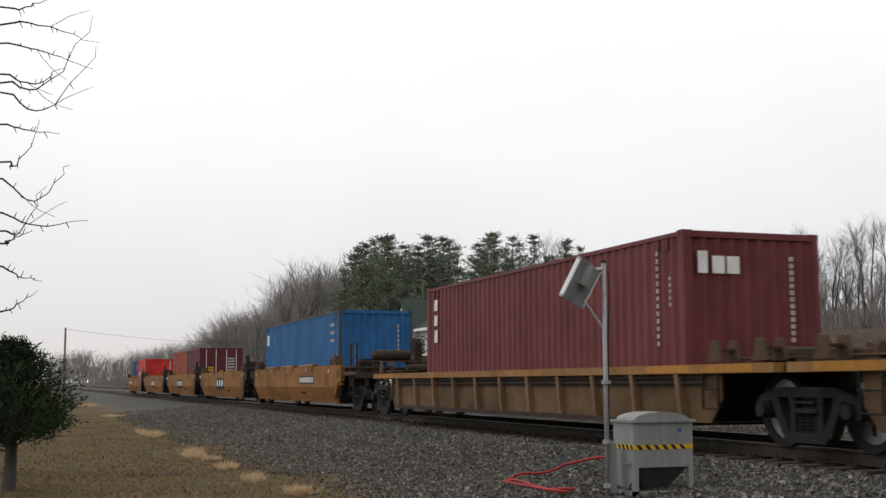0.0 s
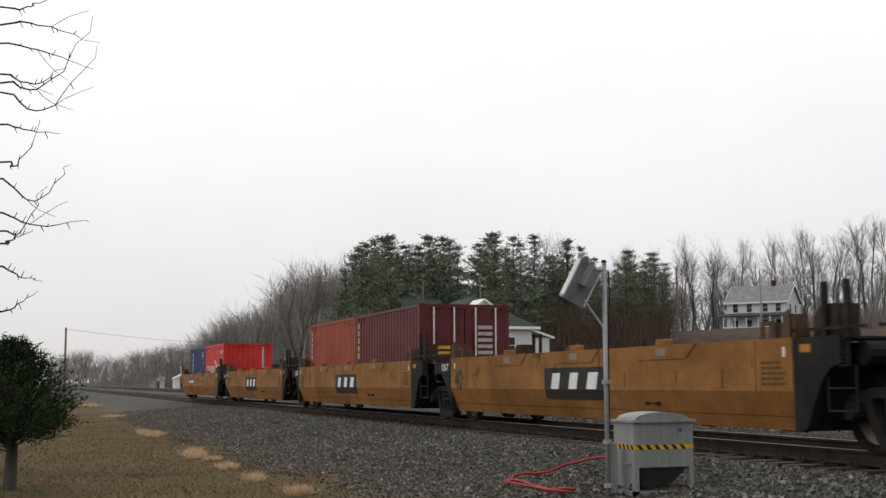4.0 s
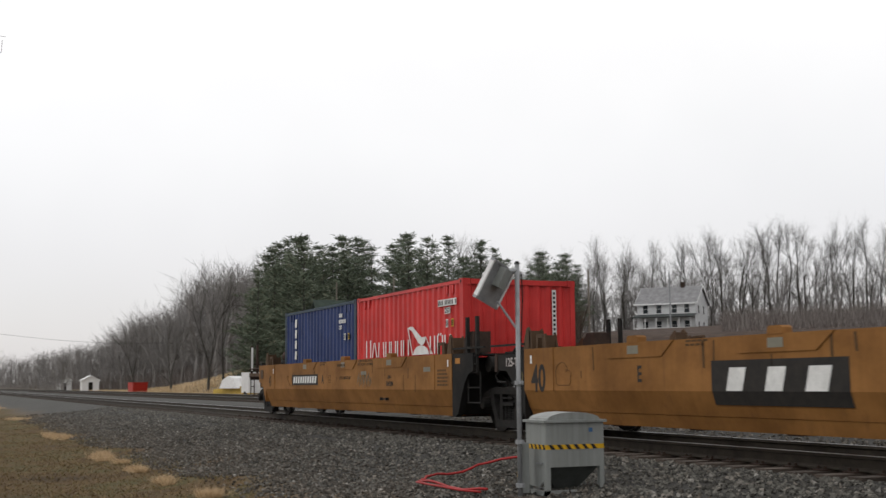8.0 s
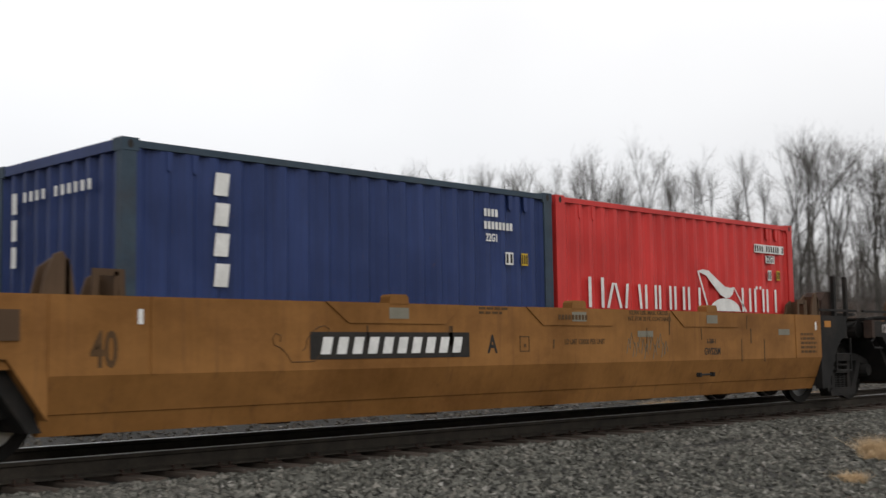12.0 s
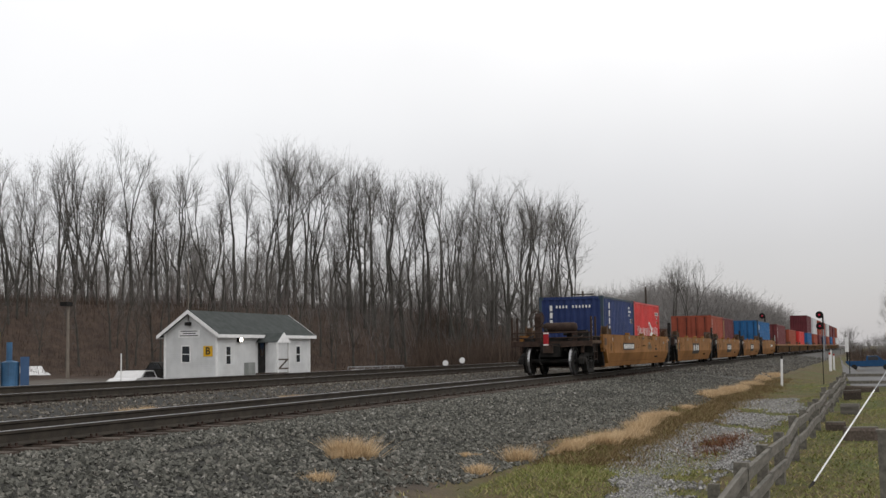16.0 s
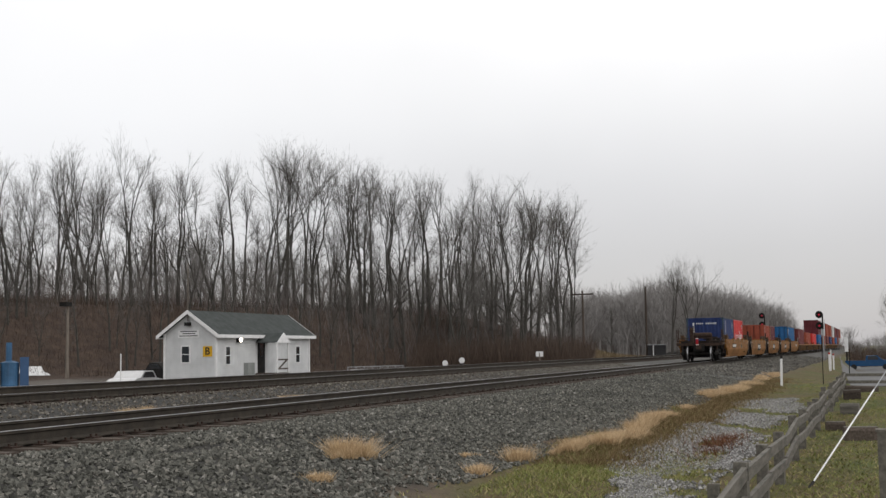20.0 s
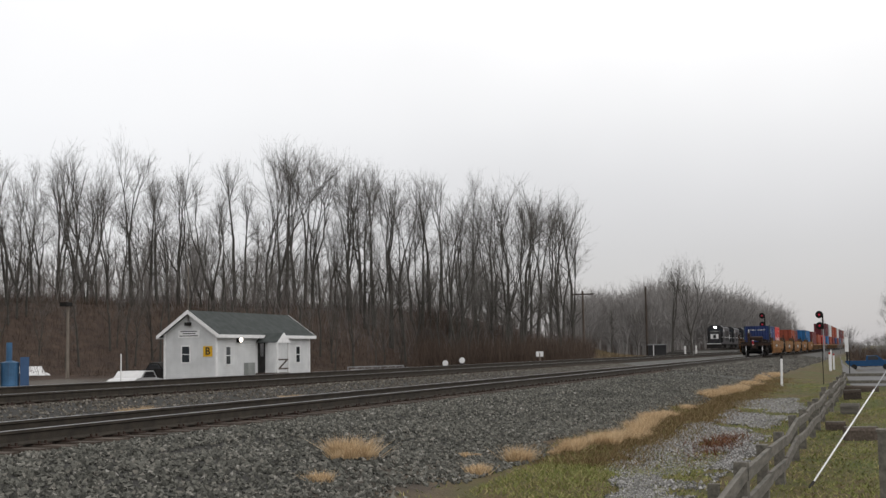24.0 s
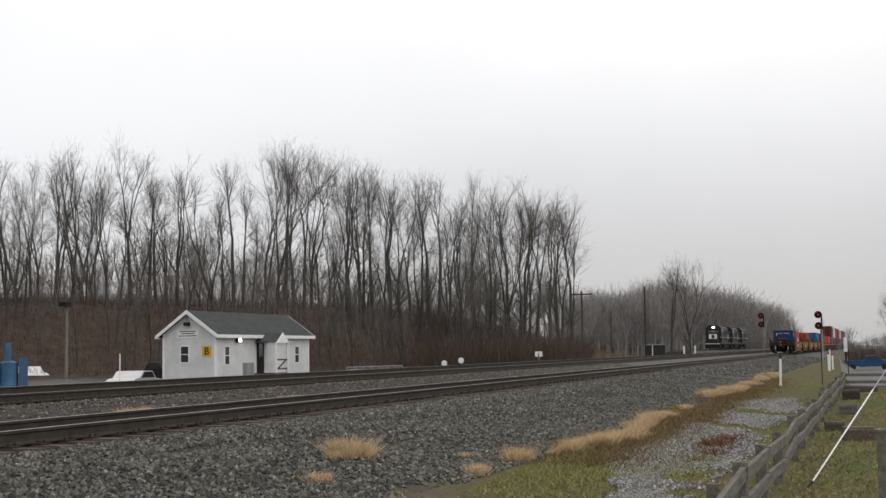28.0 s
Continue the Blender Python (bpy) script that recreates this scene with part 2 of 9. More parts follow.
# ---- mesh building ----
class Mesh:
    """Gathers vertices and faces of one part."""

    def __init__(self):
        self.v, self.f = [], []

    def add(self, verts, faces):
        n = len(self.v)
        self.v.extend(tuple(q) for q in verts)
        self.f.extend(tuple(n + i for i in q) for q in faces)
        return self

    def box(self, x0, x1, y0, y1, z0, z1):
        return self.add([(x, y, z) for z in (z0, z1) for y in (y0, y1) for x in (x0, x1)],
                        [(0, 2, 3, 1), (4, 5, 7, 6), (0, 1, 5, 4), (2, 6, 7, 3), (0, 4, 6, 2), (1, 3, 7, 5)])

    def turned_box(self, sx, sy, sz, m):
        c = [(x, y, z) for z in (-sz / 2, sz / 2) for y in (-sy / 2, sy / 2) for x in (-sx / 2, sx / 2)]
        return self.add([m @ Vector(q) for q in c],
                        [(0, 2, 3, 1), (4, 5, 7, 6), (0, 1, 5, 4), (2, 6, 7, 3), (0, 4, 6, 2), (1, 3, 7, 5)])

    def tube(self, p0, p1, r0, r1=None, n=8, caps=True):
        r1 = r0 if r1 is None else r1
        a, b = Vector(p0), Vector(p1)
        d = (b - a).normalized()
        u = d.orthogonal().normalized()
        w = d.cross(u)
        ring = [(math.cos(2 * math.pi * k / n), math.sin(2 * math.pi * k / n)) for k in range(n)]
        vs = [a + (u * c + w * s) * r0 for c, s in ring] + [b + (u * c + w * s) * r1 for c, s in ring]
        fs = [(k, (k + 1) % n, n + (k + 1) % n, n + k) for k in range(n)]
        if caps:
            fs += [tuple(range(n - 1, -1, -1)), tuple(range(n, 2 * n))]
        return self.add(vs, fs)

    def path(self, pts, r, n=6):
        """One bent round rod through the points."""
        q = [Vector(p) for p in pts]
        u, vs = None, []
        for k, p in enumerate(q):
            d = (q[min(k + 1, len(q) - 1)] - q[max(k - 1, 0)]).normalized()
            u = d.orthogonal().normalized() if u is None else (u - d * u.dot(d)).normalized()
            w = d.cross(u)
            vs += [p + (u * math.cos(6.2832 * j / n) + w * math.sin(6.2832 * j / n)) * r for j in range(n)]
        m = len(q)
        fs = [(k * n + j, k * n + (j + 1) % n, (k + 1) * n + (j + 1) % n, (k + 1) * n + j) for k in range(m - 1) for j in range(n)]
        return self.add(vs, fs + [tuple(range(n))[::-1], tuple(range((m - 1) * n, m * n))])

    def prism(self, poly, axis, a, b):
        """A flat outline, pushed along an axis from a to b. axis x: outline in (y, z); y: (x, z); z: (x, y)."""
        def at(q, h):
            return {"x": (h, q[0], q[1]), "y": (q[0], h, q[1]), "z": (q[0], q[1], h)}[axis]
        n = len(poly)
        return self.add([at(q, a) for q in poly] + [at(q, b) for q in poly],
                        [tuple(range(n))[::-1], tuple(range(n, 2 * n))] + [(k, (k + 1) % n, n + (k + 1) % n, n + k) for k in range(n)])

    def lathe(self, prof, centre, axis="y", n=20):
        """prof: (radius, offset along axis) rows, turned round the axis."""
        cx, cy, cz = centre
        vs, fs = [], []
        for r, h in prof:
            for k in range(n):
                a = 2 * math.pi * k / n
                c, s = r * math.cos(a), r * math.sin(a)
                vs.append({"y": (cx + c, cy + h, cz + s), "z": (cx + c, cy + s, cz + h), "x": (cx + h, cy + c, cz + s)}[axis])
        for j in range(len(prof) - 1):
            for k in range(n):
                fs.append((j * n + k, j * n + (k + 1) % n, (j + 1) * n + (k + 1) % n, (j + 1) * n + k))
        fs += [tuple(range(n))[::-1], tuple(range((len(prof) - 1) * n, len(prof) * n))]
        return self.add(vs, fs)

    def data(self, name, mat, smooth=False):
        me = bpy.data.meshes.new(name)
        me.from_pydata(self.v, [], self.f)
        if len(self.f) < 1500:
            bm = bmesh.new()
            bm.from_mesh(me)
            bmesh.ops.recalc_face_normals(bm, faces=bm.faces)
            bm.to_mesh(me)
            bm.free()
        me.materials.append(mat)
        if smooth:
            me.shade_smooth()
        return me


def part(name, mesh, mat, parent=None, label="", smooth=False):
    ob = new(name, mesh.data(name, mat, smooth))
    ob.parent = parent
    if label:
        tagged(ob, label)
    return ob


def thing(name, label, category, m=None, group="", kind=""):
    ob = new(name)
    ob.empty_display_size = 0.2
    if m is not None:
        ob.matrix_world = m
    return tagged(ob, label, category, group, kind)


def raw(name, v, f, mat, smooth=False, parent=None):
    """A big mesh straight from arrays."""
    me = bpy.data.meshes.new(name)
    me.from_pydata(v, [], f)
    me.materials.append(mat)
    if smooth:
        me.shade_smooth()
    ob = new(name, me)
    ob.parent = parent
    return ob


def words(text, size, mat, parent, m, name="lettering", squeeze=1.0, label=""):
    cu = bpy.data.curves.new("type", "FONT")
    cu.body, cu.size, cu.align_x, cu.align_y = text, size, "CENTER", "CENTER"
    cu.extrude = 0.002
    cu.offset = 0.022 * size
    cu.resolution_u = 3
    tmp = bpy.data.objects.new("type", cu)
    scene.collection.objects.link(tmp)
    bpy.context.view_layer.update()
    me = bpy.data.meshes.new_from_object(tmp.evaluated_get(bpy.context.evaluated_depsgraph_get()))
    bpy.data.objects.remove(tmp)
    bpy.data.curves.remove(cu)
    me.transform(m @ Matrix.Diagonal((squeeze, 1, 1, 1)))
    me.materials.clear()
    me.materials.append(mat)
    ob = new(name, me)
    ob.parent = parent
    if label:
        tagged(ob, label)
    return ob


# ---- lie of the land ----
TRACK_Y, TRACK_Z, TRACK2_Y, TRACK2_Z = 10.63, -0.07, 16.95, 0.10
PROFILE_Y = (-4000, -400, -60, -3, 1, 3, 4.5, 6, 7, 8.3, 8.9, 12.4, 13.7, 15.2, 18.9, 20.5, 23, 40, 4000)
PROFILE_Z = (-2, -2, -0.7, -0.75, -0.82, -0.85, -0.76, -0.62, -0.5, -0.355, -0.315, -0.315, -0.32, -0.13, -0.13, -0.3, -0.5, -0.5, -0.5)
FOOT_X = (-400, -250, -150, -114, -100, -88, -60, 0, 30, 60, 80, 100, 122, 150, 200)
FOOT_Y = (42, 36, 28, 30, 46, 54, 72, 85, 66, 52, 45, 37, 29, 25, 25)


def smooth01(a):
    a = np.clip(a, 0, 1)
    return a * a * (3 - 2 * a)


def land(x, y):
    x, y = np.asarray(x, float), np.asarray(y, float)
    z = np.interp(y, PROFILE_Y, PROFILE_Z)
    s = y - np.interp(x, FOOT_X, FOOT_Y)
    amount = 1 - smooth01((x - 138) / 24)
    amount = amount * (0.35 + 0.65 * smooth01((x + 260) / 110))
    z = z + amount * (5.8 * smooth01(s / 22) + 0.055 * np.clip(s - 20, 0, 160))
    z = z - 0.85 * smooth01((x - 46) / 8) * smooth01((96 - x) / 14) * smooth01((y - 25) / 6) * smooth01((46 - y) / 6)
    z = z - 1.35 * smooth01((x - 52) / 100) * smooth01((4.2 - y) / 2.2)
    wobble = 0.05 * np.sin(x * 0.9 + 1.7 * np.sin(y * 0.7)) * np.sin(y * 1.3 + x * 0.23)
    return z + wobble * np.where((y > 8.2) & (y < 20.5), 0.0, 1.0) * np.where(np.abs(y) < 60, 1, 0.5)


def axis_steps(near, far, fine, growth):
    out, q, st = [0.0], 0.0, fine
    while q < far:
        if q > near:
            st *= growth
        q += st
        out.append(q)
    return np.array(out)


xs = axis_steps(60, 4200, 0.8, 1.12)
xs = np.concatenate([-xs[:0:-1], xs])
ys_b = axis_steps(8, 4200, 0.8, 1.25)
ys_f = np.concatenate([np.arange(0, 24, 0.25), 24 + axis_steps(100, 4200, 2.0, 1.15)])
ys = np.concatenate([-ys_b[:0:-1], ys_f])
gx, gy = np.meshgrid(xs, ys)
gz = land(gx, gy)
nx, ny = len(xs), len(ys)
gi = np.arange(nx * ny).reshape(ny, nx)
gf = np.stack([gi[:-1, :-1], gi[:-1, 1:], gi[1:, 1:], gi[1:, :-1]], -1).reshape(-1, 4)


def ground_material():
    m, nt, b = base_mat("winter_ground", 0.95)
    tc = nt.nodes.new("ShaderNodeTexCoord")
    sp = nt.nodes.new("ShaderNodeSeparateXYZ")
    nt.links.new(tc.outputs["Object"], sp.inputs[0])
    wav = noise_tex(nt, 0.55, 4)
    big = noise_tex(nt, 0.16, 4)
    fine = noise_tex(nt, 9.0, 5, 0.7)

    def math_node(op, a, bb):
        q = nt.nodes.new("ShaderNodeMath")
        q.operation = op
        for i, v in enumerate((a, bb)):
            if isinstance(v, (int, float)):
                q.inputs[i].default_value = v
            else:
                nt.links.new(v, q.inputs[i])
        return q.outputs[0]
    def step_mask(v, a, bb):
        q = nt.nodes.new("ShaderNodeMapRange")
        q.inputs["From Min"].default_value, q.inputs["From Max"].default_value = a, bb
        nt.links.new(v, q.inputs["Value"])
        return q.outputs["Result"]
    yy = math_node("ADD", sp.outputs["Y"], math_node("MULTIPLY", math_node("SUBTRACT", wav, 0.5), 3.0))
    # lawn and rough winter grass
    patch = blend(nt, 0.5, big, noise_tex(nt, 1.3, 7, 0.75))
    grass = ramp(nt, patch, [(0.36, (0.06, 0.044, 0.024)), (0.44, (0.112, 0.085, 0.042)), (0.52, (0.09, 0.088, 0.033)), (0.62, (0.07, 0.092, 0.027))])
    brown = ramp(nt, noise_tex(nt, 0.5, 6, 0.65), [(0.3, (0.042, 0.028, 0.014)), (0.46, (0.105, 0.068, 0.03)), (0.56, (0.075, 0.066, 0.025)), (0.66, (0.12, 0.085, 0.042)), (0.78, (0.21, 0.16, 0.095))])
    yb = math_node("ADD", sp.outputs["Y"], math_node("MULTIPLY", math_node("SUBTRACT", noise_tex(nt, 0.9, 5, 0.65), 0.5), 2.4))
    rim = math_node("MULTIPLY", step_mask(yb, 3.1, 3.8), math_node("MULTIPLY", step_mask(sp.outputs["X"], 15.0, 18.5), step_mask(sp.outputs["X"], 54.0, 44.0)))
    grass = blend(nt, rim, grass, brown)
    west = nt.nodes.new("ShaderNodeMapRange")
    west.inputs["From Min"].default_value, west.inputs["From Max"].default_value = 2.0, -6.0
    nt.links.new(sp.outputs["X"], west.inputs["Value"])
    grass = blend(nt, west.outputs["Result"], grass, brown)
    grass = blend(nt, 0.55, grass, ramp(nt, fine, [(0.3, (0.45, 0.42, 0.38)), (0.7, (1.15, 1.1, 1.0))]), "MULTIPLY")
    # Near-black under the strewn stones, so gaps read dark; paler where stones end.
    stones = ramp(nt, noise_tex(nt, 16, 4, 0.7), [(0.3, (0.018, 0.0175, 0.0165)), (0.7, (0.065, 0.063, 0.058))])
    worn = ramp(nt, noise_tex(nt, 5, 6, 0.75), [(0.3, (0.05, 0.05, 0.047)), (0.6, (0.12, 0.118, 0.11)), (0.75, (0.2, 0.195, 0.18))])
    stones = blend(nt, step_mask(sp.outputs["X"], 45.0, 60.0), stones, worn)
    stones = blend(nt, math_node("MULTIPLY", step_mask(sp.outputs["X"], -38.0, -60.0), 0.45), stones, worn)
    dirt = ramp(nt, noise_tex(nt, 2.0, 6, 0.7), [(0.3, (0.06, 0.045, 0.034)), (0.7, (0.15, 0.115, 0.08))])
    litter = ramp(nt, noise_tex(nt, 0.8, 8, 0.75), [(0.3, (0.028, 0.019, 0.015)), (0.55, (0.06, 0.041, 0.031)), (0.75, (0.11, 0.078, 0.055))])

    col = blend(nt, step_mask(yy, 4.4, 5.3), grass, dirt)
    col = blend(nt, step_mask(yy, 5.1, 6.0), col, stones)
    lot = ramp(nt, noise_tex(nt, 1.1, 6, 0.7), [(0.3, (0.10, 0.095, 0.085)), (0.7, (0.17, 0.16, 0.145))])
    straw = ramp(nt, noise_tex(nt, 0.35, 6, 0.7), [(0.3, (0.075, 0.055, 0.035)), (0.5, (0.16, 0.125, 0.07)), (0.7, (0.24, 0.19, 0.11))])
    lot = blend(nt, step_mask(sp.outputs["X"], 112.0, 122.0), lot, straw)
    lot = blend(nt, step_mask(sp.outputs["X"], -60.0, -75.0), lot, straw)
    col = blend(nt, step_mask(yy, 20.0, 21.5), col, lot)
    past = nt.nodes.new("ShaderNodeClamp")
    past.inputs["Min"].default_value, past.inputs["Max"].default_value = 0.0, 62.0
    nt.links.new(math_node("SUBTRACT", sp.outputs["X"], 60.0), past.inputs["Value"])
    col = blend(nt, step_mask(math_node("ADD", yy, math_node("MULTIPLY", past.outputs[0], 0.375)), 43.0, 49.0), col, litter)
    nt.links.new(col, b.inputs["Base Color"])
    bumped(nt, b, fine, 0.8, 0.05)
    return m


M_GROUND = ground_material()
ground = raw("ground", np.stack([gx, gy, gz], -1).reshape(-1, 3).tolist(), gf.tolist(), M_GROUND, True)
tagged(ground, "winter ground with rough grass, ballast slope and leaf litter", "ground", kind="structure")


# ---- the two tracks ----
def rail_profile(y, z):
    return [(y - 0.07, z - 0.18), (y + 0.07, z - 0.18), (y + 0.07, z - 0.165), (y + 0.012, z - 0.14), (y + 0.012, z - 0.05),
            (y + 0.037, z - 0.035), (y + 0.037, z - 0.004), (y - 0.037, z - 0.004), (y - 0.037, z - 0.035), (y - 0.012, z - 0.05),
            (y - 0.012, z - 0.14), (y - 0.07, z - 0.165)]


def build_track(name, label, yc, z0, cant, x0, x1, tie0, tie1):
    tr = thing(name, label, "railway track", kind="structure")
    for yy, zz in ((yc - 0.752, z0), (yc + 0.752, z0 + cant)):
        r = part("rail", Mesh().prism(rail_profile(yy, zz), "x", x0, x1), M_RAIL, tr)
        part("rail_head", Mesh().box(x0, x1, yy - 0.03, yy + 0.03, zz - 0.003, zz + 0.001), M_RAIL_TOP, r, "polished running surface")
    tie = Mesh().box(-0.115, 0.115, -1.32, 1.32, -0.17, 0.0)
    tie_mesh = tie.data("tie", M_TIE)
    plate = Mesh()
    for s in (-0.752, 0.752):
        plate.box(-0.09, 0.09, s - 0.17, s + 0.17, 0.001, 0.02)
        for dx in (-0.06, 0.06):
            for dy in (-0.1, 0.1):
                plate.box(dx - 0.012, dx + 0.012, s + dy - 0.012, s + dy + 0.012, 0.02, 0.055)
    plate_mesh = plate.data("tie_plates", M_RUSTY)
    rng = random.Random(int(yc * 10))
    tilt = math.degrees(math.atan2(cant, 1.504))
    x = tie0
    while x < tie1:
        o = new("tie", tie_mesh)
        o.parent = tr
        o.matrix_local = pose(x + rng.uniform(-0.03, 0.03), yc + rng.uniform(-0.06, 0.06), z0 + cant / 2 - 0.195 + rng.uniform(-0.008, 0.004), tilt, 0, rng.uniform(-1.2, 1.2))
        k = new("tie_plates", plate_mesh)
        k.parent = o
        k.matrix_local = pose(0, 0, 0, 0, 0, 0)
        x += 0.54
    far = Mesh()
    for a, b in ((x0, tie0), (tie1, x1)):
        x, b = max(a, -200), min(b, 260)
        while x < b:
            far.box(x - 0.115, x + 0.115, yc - 1.32, yc + 1.32, z0 - 0.36, z0 + cant / 2 - 0.195)
            x += 0.54
    if far.v:
        tagged(part("far_ties", far, M_TIE, tr), kind="stuff")
    return tr


build_track("track_near", "main line track with worn steel rails on timber ties", TRACK_Y, TRACK_Z, 0.0, -600, 700, -40, 62)
build_track("track_far", "second main line track with rusty rails in ballast", TRACK2_Y, TRACK2_Z, 0.10, -600, 700, 0, 62)


# ---- the train ----
def train_x(t):
    """How far the train has run: the seam of the two rear containers along the track."""
    return -7.48 + 9.631 * (t - 10) - 0.01415 * (t - 10) ** 2


RIDERS = []      # (thing, place along the train)
ROLLERS = []     # wheelsets and their poses on the truck


def ride(ob, x):
    RIDERS.append((ob, x))
    return ob


BOX_W = 2.438


def wave(a, b, pitch, depth):
    """A trapezoid corrugation between a and b: (along, in) points."""
    n = max(1, round((b - a) / pitch))
    p = (b - a) / n
    out = []
    for k in range(n):
        q = a + k * p
        out += [(q, 0.0), (q + 0.26 * p, 0.0), (q + 0.5 * p, depth), (q + 0.76 * p, depth)]
    return out + [(b, 0.0)]


def sheet_along_x(a, b, y, s, z0, z1):
    m = Mesh()
    pts = wave(a, b, 0.278, 0.036)
    n = len(pts)
    m.add([(u, y + s * w, z0) for u, w in pts] + [(u, y + s * w, z1) for u, w in pts], [(k, k + 1, n + k + 1, n + k) for k in range(n - 1)])
    return m


def sheet_along_y(a, b, x, s, z0, z1, pitch=0.26):
    m = Mesh()
    pts = wave(a, b, pitch, 0.045)
    n = len(pts)
    m.add([(x + s * w, u, z0) for u, w in pts] + [(x + s * w, u, z1) for u, w in pts], [(k, k + 1, n + k + 1, n + k) for k in range(n - 1)])
    return m


def container(length, mat, label, x0, z0=0.19, height=2.591, doors="front", roof=None, post=None, pale_rods=False, near=True):
    """A corrugated shipping container with its rear lower edge at x0 of the train; doors at its front or rear end."""
    top = thing("shipping_container", label, "container")
    hw, cast = BOX_W / 2, 0.118
    post = post or mat
    for s, sgn in ((-hw, 1), (hw, -1)):
        part("side_panel", sheet_along_x(0.13, length - 0.13, s + sgn * 0.012, sgn, 0.15, height - 0.075), mat, top)
        part("bottom_rail", Mesh().box(0.17, length - 0.17, min(s, s + sgn * 0.06), max(s, s + sgn * 0.06), 0.02, 0.17), mat, top)
        part("top_rail", Mesh().box(0.17, length - 0.17, min(s, s + sgn * 0.06), max(s, s + sgn * 0.06), height - 0.085, height - 0.02), roof or mat, top)
    for xe in (0, length):
        sg = 1 if xe == 0 else -1
        for s, sgn in ((-hw, 1), (hw, -1)):
            part("corner_post", Mesh().box(min(xe, xe + sg * 0.15), max(xe, xe + sg * 0.15), min(s, s + sgn * 0.1), max(s, s + sgn * 0.1), cast, height - cast), post, top)
            for zc in (0, height - cast):
                g = Mesh().box(min(xe - sg * 0.004, xe + sg * 0.174), max(xe - sg * 0.004, xe + sg * 0.174), min(s - sgn * 0.004, s + sgn * 0.158), max(s - sgn * 0.004, s + sgn * 0.158), zc, zc + cast)
                cc = part("corner_casting", g, post, top)
                if near:
                    # Flat black plate on the solid casting stands for the hole's shade.
                    part("casting_hole", Mesh().prism([(xe + sg * 0.085 + 0.028 * math.cos(q * math.pi / 4), zc + 0.06 + 0.042 * math.sin(q * math.pi / 4)) for q in range(8)], "y", s - sgn * 0.006, s - sgn * 0.003), M_BLACK_MARK, cc)
        part("end_header", Mesh().box(min(xe, xe + sg * 0.08), max(xe, xe + sg * 0.08), -hw + 0.17, hw - 0.17, height - 0.11, height - 0.01), mat, top)
        part("end_sill", Mesh().box(min(xe, xe + sg * 0.08), max(xe, xe + sg * 0.08), -hw + 0.17, hw - 0.17, 0.0, 0.13), mat, top)
        if (doors == "front") == (xe == length):
            for k in (0, 1):
                ya = -hw + 0.1 if k == 0 else 0.012
                yb = -0.012 if k == 0 else hw - 0.1
                d = part("door", sheet_along_y(ya, yb, xe - sg * 0.012 + sg * 0.02, sg, 0.13, height - 0.11, 0.6), mat, top)
                for yr in (ya + 0.28, yb - 0.28):
                    rod = M_WHITE_MARK if pale_rods else M_GREY_STEEL
                    part("lock_rod", Mesh().tube((xe - sg * 0.03, yr, 0.1), (xe - sg * 0.03, yr, height - 0.09), 0.02, n=6).box(min(xe - sg * 0.05, xe), max(xe - sg * 0.05, xe), yr - 0.03, yr + 0.13, 1.0, 1.05), rod, d)
        else:
            part("end_panel", sheet_along_y(-hw + 0.1, hw - 0.1, xe + sg * 0.02, sg, 0.13, height - 0.11), mat, top)
    r = Mesh()
    pts = wave(0.08, length - 0.08, 0.418, 0.02)
    n = len(pts)
    r.add([(u, -hw + 0.05, height - 0.022 - w) for u, w in pts] + [(u, hw - 0.05, height - 0.022 - w) for u, w in pts], [(k, k + 1, n + k + 1, n + k) for k in range(n - 1)])
    part("roof", r, roof or mat, top)
    part("floor", Mesh().box(0.05, length - 0.05, -hw + 0.05, hw - 0.05, 0.1, 0.15), M_RUSTY, top)
    for xl in () if not near else (0.5, 0.78, length - 0.78, length - 0.5):
        part("lashing_plate", Mesh().prism([(xl - 0.035, height - 0.09), (xl + 0.035, height - 0.09), (xl + 0.03, height - 0.25), (xl, height - 0.28), (xl - 0.03, height - 0.25)], "y", -hw + 0.004, -hw + 0.03), mat, top)
    top.matrix_world = pose(0, TRACK_Y, z0)
    top["base_z"] = z0
    return ride(top, x0)


FACE = pose(0, 0, 0, 90, 0, 0)      # lettering that faces the camera's side of the track


def mark(parent, x0, x1, z0, z1, mat, y, name="marking", label="", tilt=0.0):
    h = z1 - z0
    m = Mesh().prism([(x0, z0), (x1, z0), (x1 + tilt * h, z1), (x0 + tilt * h, z1)], "y", y - 0.003, y)
    return part(name, m, mat, parent, label)


def strokes(parent, rects, mat, y, name="marking", label=""):
    if name == "small_print" and len(rects) > 1:
        return [strokes(parent, [q], mat, y, name, label) for q in rects]
    m = Mesh()
    for q in rects:
        m.prism(q if len(q) > 4 or isinstance(q[0], tuple) else [(q[0], q[2]), (q[1], q[2]), (q[1], q[3]), (q[0], q[3])], "y", y - 0.003, y)
    return part(name, m, mat, parent, label)


def id_bars(parent, x0, z, n, w, h, mat, y):
    """A row of plain bars in place of a registration."""
    m = Mesh()
    for k in range(n):
        m.prism([(x0 + k * w * 1.45, z), (x0 + k * w * 1.45 + w, z), (x0 + k * w * 1.45 + w, z + h), (x0 + k * w * 1.45, z + h)], "y", y - 0.003, y)
    return part("marking", m, mat, parent)


def arc(cx, cz, rx, rz, a0, a1, n=10):
    return [(cx + rx * math.cos(radians(a0 + (a1 - a0) * k / n)), cz + rz * math.sin(radians(a0 + (a1 - a0) * k / n))) for k in range(n + 1)]


L20, L40 = 6.058, 12.192
SIDE = -BOX_W / 2 - 0.0005

